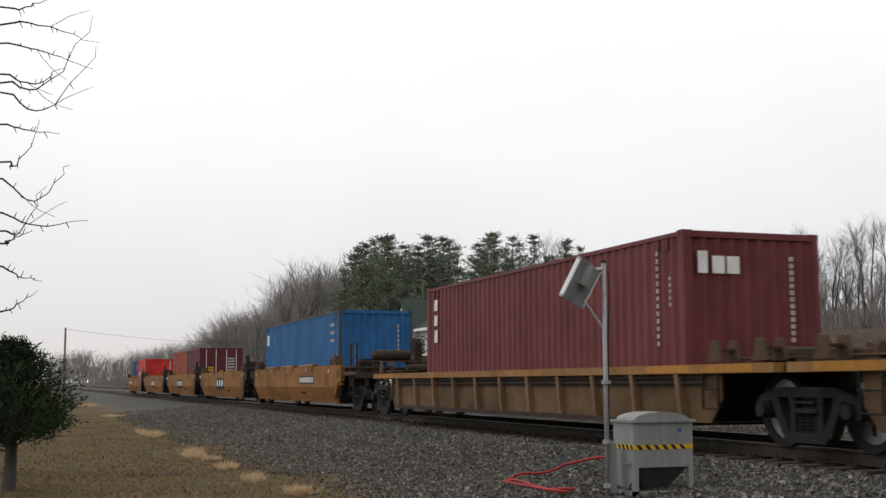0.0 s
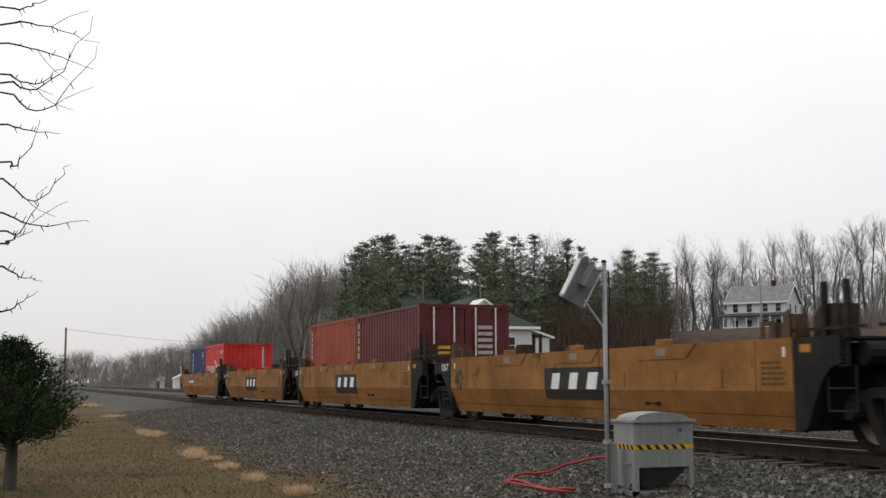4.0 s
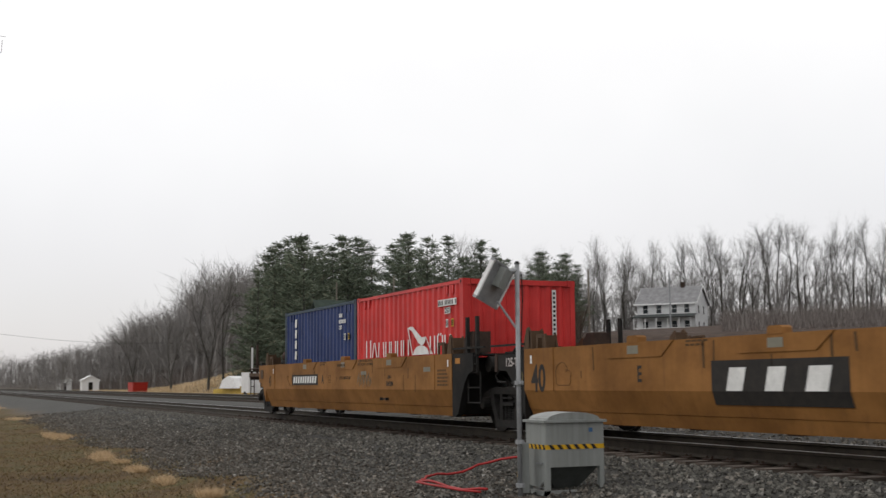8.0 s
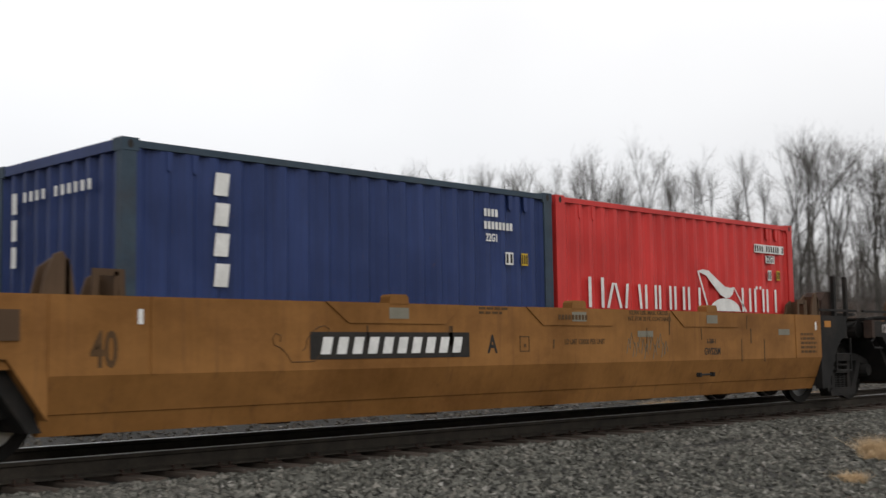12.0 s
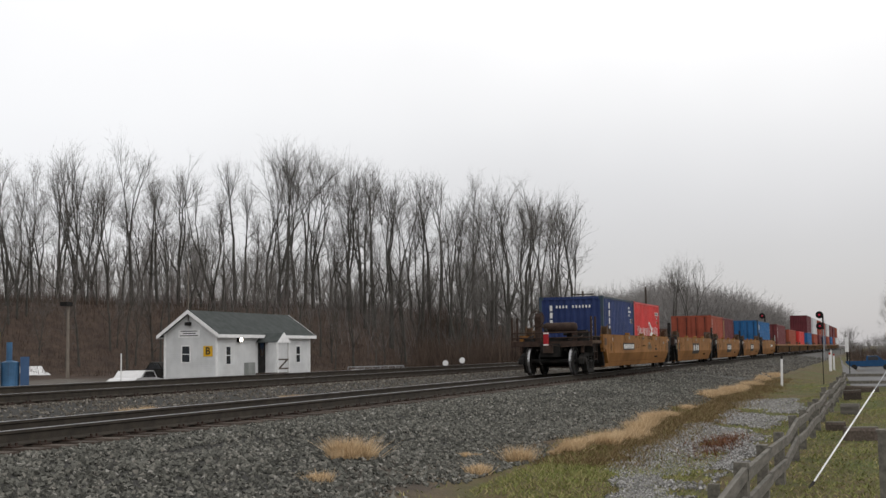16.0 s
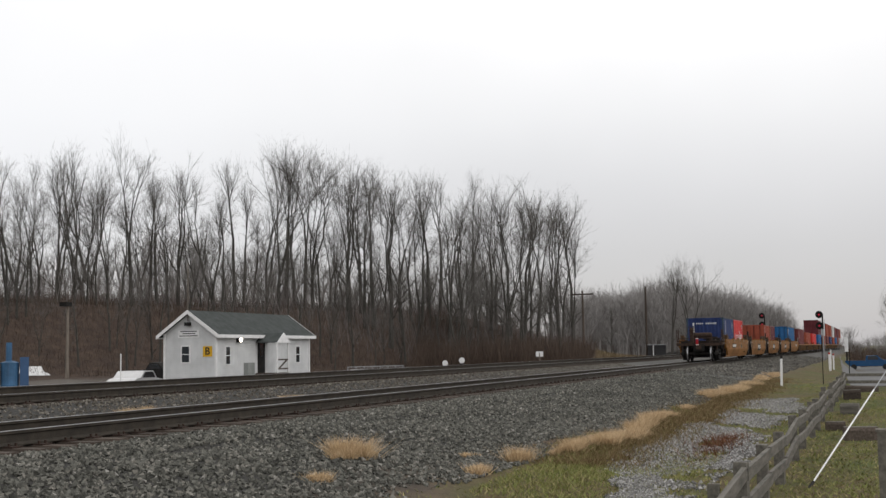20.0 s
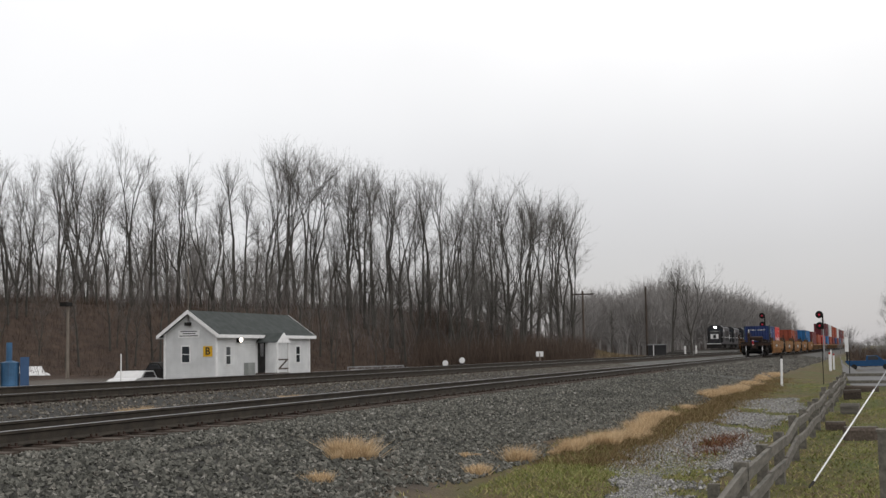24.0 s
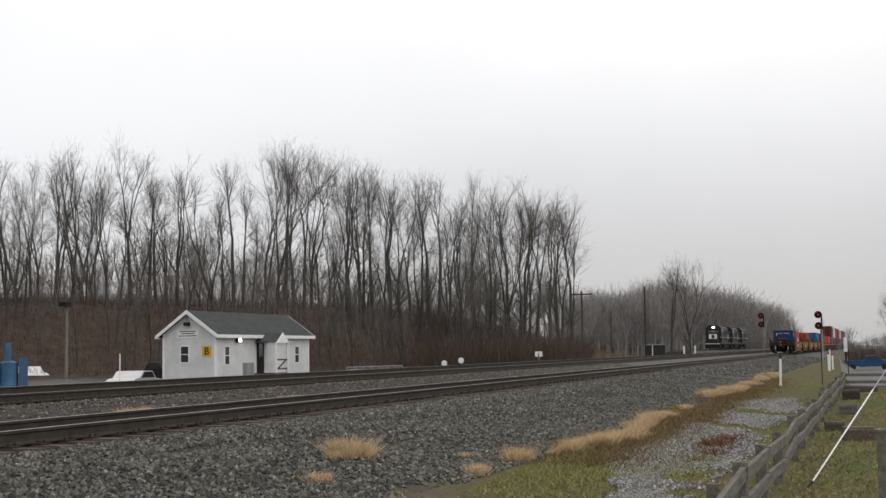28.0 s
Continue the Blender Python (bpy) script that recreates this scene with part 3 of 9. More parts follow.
red = container(L20, M_RED, "bright red corrugated steel container in the rear well", 0.0, doors="rear")
navy = container(L20, M_NAVY, "navy blue corrugated steel container at the train's rear", -0.082 - L20, doors="front", roof=M_BLUEROOF, post=M_BLUEROOF)
brown = container(L20, M_BROWN, "faded red-brown container in a tan well car", 24.92, doors="rear")
deep = container(L20, M_DEEPMAROON, "dark maroon container with pale door rods", 31.06, doors="front", pale_rods=True)
blue40 = container(L40, M_BLUE, "forty foot blue container with dulled top edge", 56.3, height=2.9, doors="rear", roof=M_BLUEROOF, post=M_BLUEROOF)
maroon40 = container(L40, M_MAROON, "forty foot faded maroon container with white markings", 77.2, z0=0.19, height=2.9, doors="rear")


# ---- rolling gear ----
WHEEL_R = 0.483
WHEEL_Z = TRACK_Z + WHEEL_R


def wheelset_mesh(r=WHEEL_R):
    m = Mesh()
    for s in (-1, 1):
        prof = [(0.10, 0.06), (0.12, 0.02), (r - 0.09, 0.015), (r - 0.07, 0.05), (r, 0.05), (r + 0.004, -0.05), (r + 0.028, -0.062), (r + 0.028, -0.085), (r - 0.07, -0.085), (r - 0.09, -0.02), (0.12, -0.03), (0.1, -0.07)]
        m.lathe([(a, s * -b) for a, b in prof], (0, s * 0.752, 0), "y", 24)
        m.box(-0.04, 0.04, s * 0.80 - 0.005, s * 0.80 + 0.005, -0.3, 0.3)
    m.tube((0, -1.05, 0), (0, 1.05, 0), 0.075, n=10)
    return m


WHEELSET = wheelset_mesh().data("wheelset", M_GRIME)
TREAD = Mesh().lathe([(WHEEL_R + 0.0005, -0.048), (WHEEL_R + 0.0045, 0.05), (WHEEL_R - 0.007, 0.05), (WHEEL_R - 0.007, -0.048)], (0, 0, 0), "y", 28).data("tread", M_TREAD)


def side_frame_mesh(s):
    """The cast truck side: flat top chord, sloping legs round two windows, a spring pocket and journal boxes."""
    m = Mesh()
    y0, y1 = s * 0.98, s * 1.14
    y0, y1 = min(y0, y1), max(y0, y1)
    m.prism([(-0.74, 0.56), (-0.68, 0.68), (-0.5, 0.71), (0.5, 0.71), (0.68, 0.68), (0.74, 0.56), (0.58, 0.58), (-0.58, 0.58)], "y", y0, y1)
    m.prism([(-0.42, 0.0), (0.42, 0.0), (0.46, 0.08), (0.4, 0.13), (-0.4, 0.13), (-0.46, 0.08)], "y", y0 - 0.02, y1 + 0.02)
    for q in (-1, 1):
        m.prism([(q * 0.74, 0.57), (q * 0.58, 0.59), (q * 0.52, 0.40), (q * 0.34, 0.12), (q * 0.42, 0.02), (q * 0.5, 0.08), (q * 0.64, 0.34)], "y", y0, y1)
        m.prism([(q * 0.34, 0.59), (q * 0.24, 0.59), (q * 0.22, 0.12), (q * 0.36, 0.12), (q * 0.33, 0.3)], "y", y0 + 0.01, y1 - 0.01)
        m.prism([(q * 0.7, 0.68), (q * 0.98, 0.6), (q * 1.08, 0.5), (q * 1.08, WHEEL_Z - 0.1), (q * 0.99, WHEEL_Z - 0.1), (q * 0.99, 0.5), (q * 0.74, 0.54)], "y", y0, y1)
        m.lathe([(0.02, s * 1.22), (0.10, s * 1.22), (0.12, s * 1.12), (0.12, s * 0.95)], (q * 0.89, 0, WHEEL_Z), "y", 12)
    m.box(-0.26, 0.26, y0 - 0.03, y1 + 0.03, 0.38, 0.44)
    m.box(-0.2, 0.2, y0 - 0.02, y1 + 0.02, 0.5, 0.53)
    return m


SIDEFRAMES = [side_frame_mesh(s).data("side_frame", M_GRIME) for s in (-1, 1)]
SPRING = Mesh()
SPRING.lathe([(0.05, 0.0)] + [q for kz in range(6) for q in ((0.068, 0.008 + 0.041 * kz), (0.068, 0.024 + 0.041 * kz), (0.052, 0.034 + 0.041 * kz))] + [(0.05, 0.25)], (0, 0, 0.13), "z", 9)
SPRING = SPRING.data("springs", M_GRIME)


def truck(parent, x, rolls=True):
    t = part("truck", Mesh().box(-0.2, 0.2, -1.05, 1.05, 0.4, 0.64).tube((0, 0, 0.6), (0, 0, 0.82), 0.22, n=14), M_GRIME, parent)
    t.matrix_local = pose(x, 0, 0)
    for s in (0, 1):
        o = new("side_frame", SIDEFRAMES[s])
        o.parent = t
        for kx in (-0.15, 0.0, 0.15):
            g = new("spring", SPRING)
            g.parent = t
            g.matrix_local = pose(kx, (-1.06, 1.06)[s], 0)
    for dx in (-0.89, 0.89):
        w = new("wheelset", WHEELSET)
        w.parent = t
        w.matrix_local = pose(dx, 0, WHEEL_Z)
        for s in (-0.752, 0.752):
            k = new("tread", TREAD)
            k.parent = t
            k.matrix_local = pose(dx, s, WHEEL_Z, 0, 0, 180 if s > 0 else 0)
        if rolls:
            ROLLERS.append((w, dx))
    for s in (-1, 1):
        part("brake_beam", Mesh().box(s * 0.36 - 0.03, s * 0.36 + 0.03, -0.8, 0.8, 0.3, 0.38), M_GRIME, t)
    return t


# ---- tan well cars ----
HALF = 1.555            # half the width over the side sills


def side_profile(s):
    return [(s * HALF, 0.66), (s * HALF, 1.33), (s * (HALF - 0.09), 1.33), (s * (HALF - 0.10), 0.60), (s * (HALF - 0.28), 0.18), (s * (HALF - 0.19), 0.165), (s * (HALF - 0.128), 0.338), (s * (HALF - 0.115), 0.345)]


def joint_end(car, edge, sg):
    """The end that rests on a shared truck: sill, narrow deck, ladder, posts, air hose."""
    def bx(u, v, y0, y1, z0, z1, m=None):
        return (m or Mesh()).box(min(edge + sg * u, edge + sg * v), max(edge + sg * u, edge + sg * v), y0, y1, z0, z1)
    part("centre_sill", bx(0.4, 1.52, -0.3, 0.3, 0.72, 1.08), M_GRIME, car)
    part("end_deck", bx(0.05, 1.0, -HALF + 0.15, HALF - 0.15, 1.285, 1.315), M_GRIME, car)
    part("cross_pipe", Mesh().tube((edge + sg * 0.95, -1.25, 1.12), (edge + sg * 0.95, 1.25, 1.12), 0.15, n=12), M_GRIME, car)
    part("hand_bar", Mesh().box(min(edge, edge + sg * 1.35), max(edge, edge + sg * 1.35), -HALF + 0.02, -HALF + 0.06, 1.40, 1.435), M_GRIME, car)
    for s in (-1, 1):
        y = s * (HALF - 0.06)
        if sg > 0:
            for u in (0.6, 1.02):
                part("guide_post", Mesh().box(edge + u - 0.035, edge + u + 0.035, y - 0.03, y + 0.03, 1.3, 1.98), M_GRIME, car)
            part("guide_box", Mesh().prism([(edge + 0.28, 1.33), (edge + 0.74, 1.33), (edge + 0.74, 1.72), (edge + 0.46, 1.72), (edge + 0.3, 1.58)], "y", min(y - s * 0.4, y - s * 0.06), max(y - s * 0.4, y - s * 0.06)), M_RUSTY, car)
            lad = Mesh()
            for z in (0.97, 1.12, 1.27):
                lad.tube((edge + 0.5, y - 0.02 * -s, z), (edge + 1.0, y + 0.02 * s, z), 0.013, n=6)
            lad.box(edge + 0.49, edge + 0.51, y - 0.01, y + 0.03, 0.96, 1.3).box(edge + 0.98, edge + 1.01, y - 0.01, y + 0.03, 0.96, 1.3)
            part("ladder", lad, M_GREY_STEEL, car)
            st = Mesh()
            for u in (0.62, 1.14):
                st.box(edge + u - 0.012, edge + u + 0.012, y - 0.012, y + 0.012, 0.42, 0.97)
            st.tube((edge + 0.62, y, 0.43), (edge + 1.14, y, 0.43), 0.014, n=6).tube((edge + 0.62, y, 0.7), (edge + 1.14, y, 0.7), 0.012, n=6)
            part("stirrup_step", st, M_GREY_STEEL, car)
        else:
            part("round_deck", Mesh().lathe([(0.05, 0.0), (0.42, 0.0), (0.42, 0.04), (0.05, 0.04)], (edge - 1.0, 0.75 * s, 1.36), "z", 16), M_GRIME, car)
    if sg < 0:
        pts = [(edge - 0.35 + 0.0 * k, -HALF + 0.02, 1.33) for k in (0,)]
        for k in range(9):
            a = k / 8
            pts.append((edge - 0.55 - 1.0 * a, -HALF + 0.1 + 0.5 * a, 1.32 - 0.36 * a * a))
        part("air_hose", Mesh().path(pts, 0.028, 7), M_GREY_STEEL, car)
        part("grab_iron", Mesh().path([(edge - 0.95, -HALF + 0.02, 1.0), (edge - 1.1, -HALF + 0.02, 0.9), (edge - 1.02, -HALF + 0.02, 0.8), (edge - 0.7, -HALF + 0.02, 0.79)], 0.02, 6), M_GREY_STEEL, car)


def coupler_end(car, edge, sg):
    """The outer end: open platform, railings, brake wheel, air tank, coupler."""
    def bx(u, v, y0, y1, z0, z1, m=None):
        return (m or Mesh()).box(min(edge + sg * u, edge + sg * v), max(edge + sg * u, edge + sg * v), y0, y1, z0, z1)
    X = lambda u: edge + sg * u
    part("centre_sill", bx(0.4, 2.35, -0.34, 0.34, 0.56, 1.02), M_GRIME, car)
    part("body_bolster", bx(0.95, 1.35, -1.3, 1.3, 0.7, 1.0), M_GRIME, car)
    for s in (-1, 1):
        part("brake_rigging", Mesh().path([(X(0.3), s * 0.7, 0.62), (X(0.8), s * 0.85, 0.5), (X(1.6), s * 0.6, 0.55), (X(2.2), s * 0.5, 0.8)], 0.03, 6), M_GRIME, car)
        part("deck_bracket", Mesh().prism([(X(1.9), 0.95), (X(2.15), 0.95), (X(2.15), 0.7), (X(2.05), 0.68)], "y", s * 1.1 - 0.04, s * 1.1 + 0.04), M_RUSTY, car)
        part("slack_pipe", Mesh().path([(X(0.5), s * 1.2, 1.14), (X(1.0), s * 0.95, 1.3), (X(1.5), s * 1.05, 1.2), (X(2.0), s * 0.8, 1.28), (X(2.12), s * 0.6, 1.0)], 0.03, 6), M_GRIME, car)
    part("retainer_valve", bx(1.55, 1.8, -1.25, -1.05, 1.1, 1.42), M_GRIME, car)
    part("cross_bar", Mesh().tube((X(2.12), -1.42, 0.98), (X(2.12), 1.42, 0.98), 0.03, n=6), M_GRIME, car)
    part("end_deck", bx(0.1, 2.15, -1.2, 1.2, 1.06, 1.1), M_RUSTY, car)
    part("end_beam", bx(2.05, 2.2, -1.45, 1.45, 0.92, 1.1), M_RUSTY, car)
    for s in (-1, 1):
        part("deck_edge", bx(0.7, 2.15, s * 1.42 - 0.06, s * 1.42 + 0.06, 1.02, 1.12), M_TAN_DARK, car)
        for z in (1.25, 1.02):
            part("side_railing", Mesh().tube((X(0.7), s * 1.46, z), (X(2.2), s * 1.46, z), 0.022, n=6), M_RUSTY, car)
        for u in (1.45, 2.1):
            part("guide_post", bx(u - 0.035, u + 0.035, s * 1.42 - 0.03, s * 1.42 + 0.03, 1.05, 1.95), M_RUSTY, car, "rusty upright post")
        st = Mesh()
        for u in (1.55, 1.95):
            bx(u - 0.012, u + 0.012, s * 1.48 - 0.012, s * 1.48 + 0.012, 0.45, 1.05, st)
        for z in (0.46, 0.72):
            st.tube((X(1.55), s * 1.48, z), (X(1.95), s * 1.48, z), 0.014, n=6)
        part("stirrup_step", st, M_RUSTY, car)
    for z in (1.22, 1.4):
        part("end_railing", Mesh().tube((X(2.16), -1.45, z), (X(2.16), 1.45, z), 0.022, n=6), M_RUSTY, car)
    part("air_tank", Mesh().lathe([(0.05, -0.62), (0.14, -0.58), (0.17, -0.5), (0.17, 0.5), (0.14, 0.58), (0.05, 0.62)], (X(1.2), -0.1, 1.6), "y", 16), M_RUSTY, car, "rusty horizontal air tank", True)
    part("tank_stand", bx(1.05, 1.35, -0.7, -0.55, 1.1, 1.46), M_RUSTY, car)
    part("tank_stand", bx(1.05, 1.35, 0.4, 0.55, 1.1, 1.46), M_RUSTY, car)
    part("valve_box", bx(0.75, 1.1, -1.0, -0.3, 1.1, 1.5), M_GRIME, car)
    part("brake_stand", Mesh().prism([(X(1.7), 1.1), (X(2.0), 1.1), (X(1.95), 1.85), (X(1.75), 1.85)], "y", 0.42, 0.62), M_RUSTY, car)
    bw = part("brake_wheel", Mesh().path([(X(2.08), 0.52 + 0.27 * math.cos(q * math.pi / 8), 1.9 + 0.27 * math.sin(q * math.pi / 8)) for q in range(17)], 0.016, 6), M_RUSTY, car, "rusty round hand brake wheel")
    sp = Mesh()
    for q in range(5):
        sp.tube((X(2.06), 0.52, 1.9), (X(2.08), 0.52 + 0.27 * math.cos(q * 1.2566), 1.9 + 0.27 * math.sin(q * 1.2566)), 0.012, n=5)
    sp.lathe([(0.02, -0.1), (0.12, -0.08), (0.12, 0.06), (0.03, 0.1)], (X(1.9), 0.52, 1.86), "x", 12)
    part("brake_spokes", sp, M_RUSTY, bw)
    part("brake_gearbox", Mesh().prism([(X(1.62), 1.6), (X(1.98), 1.62), (X(2.0), 1.95), (X(1.9), 2.1), (X(1.66), 2.08)], "y", 0.4, 0.62), M_RUSTY, car, "rusty hand brake gear case")
    part("tank_shelf", bx(0.95, 1.4, -0.6, 0.5, 1.42, 1.45), M_RUSTY, car)
    part("brake_cylinder", Mesh().lathe([(0.04, -0.4), (0.13, -0.38), (0.13, 0.2), (0.05, 0.24), (0.05, 0.5)], (X(0.55), -0.55, 1.36), "y", 14), M_GRIME, car, "", True)
    part("pipe_run", Mesh().path([(X(0.3), -1.1, 1.2), (X(0.9), -1.15, 1.24), (X(1.4), -0.95, 1.3), (X(1.9), -1.0, 1.22), (X(2.1), -0.6, 1.15)], 0.025, 6), M_RUSTY, car)
    for s in (-1, 1):
        part("end_panel", bx(0.02, 0.62, s * 1.46 - 0.05, s * 1.46 + 0.05, 0.72, 1.2), M_TAN, car, "tan corner panel")
        part("panel_frame", bx(0.16, 0.5, min(s * 1.512, s * 1.53), max(s * 1.512, s * 1.53), 0.8, 1.1), M_TAN_DARK, car)
        part("white_strip", bx(2.055, 2.062, s * 1.42 - 0.03, s * 1.42 + 0.03, 1.2, 1.9), M_WHITE_MARK, car)
    cp = Mesh().prism([(X(2.3), -0.12), (X(2.65), -0.14), (X(2.8), -0.2), (X(2.84), 0.06), (X(2.7), 0.16), (X(2.3), 0.12)], "z", 0.70, 0.95)
    part("coupler", cp, M_RUSTY, car)
    part("uncoupling_lever", Mesh().path([(X(2.25), -1.4, 0.95), (X(2.3), -0.4, 0.9), (X(2.5), 0.0, 1.0)], 0.015, 6), M_RUSTY, car)
    part("brake_hose", Mesh().path([(X(2.3), 0.3, 0.8), (X(2.5), 0.34, 0.6), (X(2.6), 0.3, 0.38), (X(2.65), 0.22, 0.28)], 0.022, 6), M_GRIME, car)


def well_car(label, cx, kind_pads, rear_end=False, front_end=False, long_lips=False):
    """One platform of an articulated well car, centred on cx of the train."""
    car = thing("well_car", label, "rail car", group="articulated tan well cars")
    a, b = -6.35, 6.3
    if rear_end:
        a = -6.95
    if front_end:
        b = 6.9
    for s in (-1, 1):
        part("side_sill", Mesh().prism(side_profile(s), "x", a, b), M_TAN, car, "tan painted side with a dark fold line")
        lo = s * HALF
        for (p0, p1) in kind_pads:
            z0, z1 = 1.12, 1.332
            pm = Mesh()
            ya, yb = min(lo, lo + s * 0.014), max(lo, lo + s * 0.014)
            pm.prism([(p0 + 0.3, z0), (p1 - 0.3, z0), (p1, z1), (p0, z1)], "y", ya, yb)
            pad = part("stiffener_plate", pm, M_TAN, car)
            mid = (p0 + p1) / 2
            hm = Mesh().prism([(mid - 0.14, 1.325), (mid + 0.14, 1.325), (mid + 0.13, 1.40), (mid + 0.10, 1.425), (mid - 0.10, 1.425), (mid - 0.13, 1.40)], "y", min(lo + s * 0.02, lo - s * 0.13), max(lo + s * 0.02, lo - s * 0.13))
            if long_lips:
                hm = Mesh().prism([(lo + s * 0.035, 1.31), (lo + s * 0.035, 1.375), (lo - s * 0.02, 1.41), (lo - s * 0.12, 1.41), (lo - s * 0.12, 1.33), (lo, 1.33)], "x", p0 - 0.02, p1 + 0.02)
            part("container_guide", hm, M_TAN, pad)
            if s < 0:
                part("notice_plate", Mesh().box(mid - 0.14, mid + 0.14, lo - 0.018, lo - 0.014, 1.17, 1.285), M_GREY_MARK, pad)
        ya, yb = min(lo, lo + s * 0.012), max(lo, lo + s * 0.012)
        for xw in (a + 0.95, b - 0.85):
            part("weld_strap", Mesh().prism([(xw, 0.66), (xw + 0.05, 0.66), (xw + 0.05, 1.33), (xw, 1.33)], "y", ya, yb), M_TAN, car)
        st = Mesh()
        st.box(2.62, 2.66, ya - 0.05 * (s < 0), yb, 0.43, 0.49).box(2.96, 3.0, ya - 0.05 * (s < 0), yb, 0.43, 0.49).tube((2.6, lo + s * 0.02, 0.46), (3.02, lo + s * 0.02, 0.46), 0.014, n=6)
        part("tie_down", st, M_GRIME, car)
    # floor beams of the well
    fl = Mesh().box(a + 0.2, b - 0.2, -0.25, 0.25, 0.14, 0.19)
    for k in range(7):
        xk = a + 0.5 + k * (b - a - 1.0) / 6
        fl.box(xk - 0.12, xk + 0.12, -1.32, 1.32, 0.145, 0.188)
    part("well_floor", fl, M_RUSTY, car)
    for sg, edge, outer in ((-1, a, rear_end), (1, b, front_end)):
        mat = M_GREY_STEEL if not outer else M_TAN
        for s in (-1, 1):
            yo = s * (HALF - 0.01)
            ya, yb = min(yo, yo - s * 0.12), max(yo, yo - s * 0.12)
            if outer:
                part("end_plate", Mesh().prism([(edge, 1.33), (edge + sg * 0.75, 1.33), (edge + sg * 0.75, 0.85), (edge + sg * 0.35, 0.8), (edge, 0.3)], "y", ya, yb), M_TAN, car)
                part("step_box", Mesh().box(min(edge + sg * 0.25, edge + sg * 0.55), max(edge + sg * 0.25, edge + sg * 0.55), ya - 0.012, yb + 0.012, 0.95, 1.2), M_TAN_DARK, car)
            else:
                reach = [(0.0, 1.325), (0.92, 1.325), (0.92, 1.0), (0.72, 0.94), (0.55, 0.78), (0.4, 0.52), (0.26, 0.22), (0.1, 0.16), (0.0, 0.16)] if sg > 0 else \
                    [(0.0, 1.325), (0.25, 1.325), (0.3, 1.26), (1.06, 1.25), (1.06, 1.0), (0.68, 0.98), (0.38, 0.73), (0.12, 0.5), (0.05, 0.3), (0.0, 0.16)]
                part("end_plate", Mesh().prism([(edge + sg * u, z) for u, z in reach], "y", ya, yb), mat, car, "grimy dark grey end plate")
                if sg < 0:
                    part("plate_bracket", Mesh().box(edge - 1.1, edge - 1.0, ya - 0.015, yb + 0.015, 0.97, 1.27), M_RUSTY, car)
        # end bulkhead, centre sill and deck
        part("bulkhead", Mesh().prism([(edge - sg * 0.02, 0.2), (edge + sg * 0.1, 0.2), (edge + sg * 0.62, 0.92), (edge + sg * 0.62, 1.25), (edge + sg * 0.5, 1.25)], "y", -HALF + 0.14, HALF - 0.14), M_GRIME, car)
        if outer:
            coupler_end(car, edge, sg)
        else:
            joint_end(car, edge, sg)
        # corner guide brackets that steer a container down
        for s in (-1, 1):
            yo = s * (HALF - 0.02)
            for off, hgt in ((-0.55, 0.23), (-0.1, 0.33)):
                xg = edge + sg * off
                g = Mesh()
                fin = [(xg - 0.16, 1.33), (xg + 0.14, 1.33), (xg + 0.1, 1.33 + hgt * 0.75), (xg + 0.02, 1.33 + hgt + 0.03), (xg - 0.05, 1.33 + hgt), (xg - 0.13, 1.33 + hgt * 0.45)]
                bow = [(xg - 0.16, 1.33), (xg - 0.1, 1.33), (xg - 0.09, 1.27 + hgt), (xg + 0.09, 1.27 + hgt), (xg + 0.1, 1.33), (xg + 0.16, 1.33), (xg + 0.15, 1.33 + hgt), (xg - 0.15, 1.33 + hgt)]
                g.prism(bow if off < -0.3 else fin, "y", min(yo, yo - s * 0.03), max(yo, yo - s * 0.03))
                g.prism([(xg - 0.14, 1.33), (xg + 0.14, 1.33), (xg + 0.06, 1.33 + hgt), (xg - 0.08, 1.33 + hgt * 0.7)], "y", min(yo - s * 0.22, yo - s * 0.25), max(yo - s * 0.22, yo - s * 0.25))
                g.box(xg + 0.05, xg + 0.09, min(yo, yo - s * 0.25), max(yo, yo - s * 0.25), 1.33, 1.33 + hgt * 0.9)
                part("container_bracket", g, M_TAN_DARK, car)
    return ride(car, cx)


PADS = [(-4.03, -2.05), (-0.98, 1.0), (2.03, 4.05)]
U = [-0.04 + 15.6 * k for k in range(5)]
well_labels = ["tan steel well car with black number panel, carrying two short containers", "empty tan steel well car with a black and white side panel",
               "tan steel well car carrying two red-brown containers", "empty tan steel well car with a dark side panel",
               "tan steel well car carrying a long blue container"]
wells = [well_car(well_labels[k], U[k], PADS, rear_end=(k == 0), front_end=(k == 4), long_lips=(k == 4)) for k in range(5)]
for k in range(4):
    truck(wells[k], 7.8)
truck(wells[0], -8.08)
truck(wells[4], 8.08)


# ---- older ribbed well cars further up the train ----
M_WEB = painted("rusty_ochre_side", (0.088, 0.052, 0.024), rust=(0.035, 0.022, 0.017), amt=0.9, rough=0.75, fade=1.6, soil=1.0)
M_RIB = painted("worn_tan_rib", (0.15, 0.088, 0.042), rust=(0.08, 0.045, 0.03), amt=0.7, rough=0.75)
M_CHORD = painted("worn_tan_edge", (0.24, 0.125, 0.04), rust=(0.12, 0.075, 0.05), amt=0.7, rough=0.7, soil=0.6)


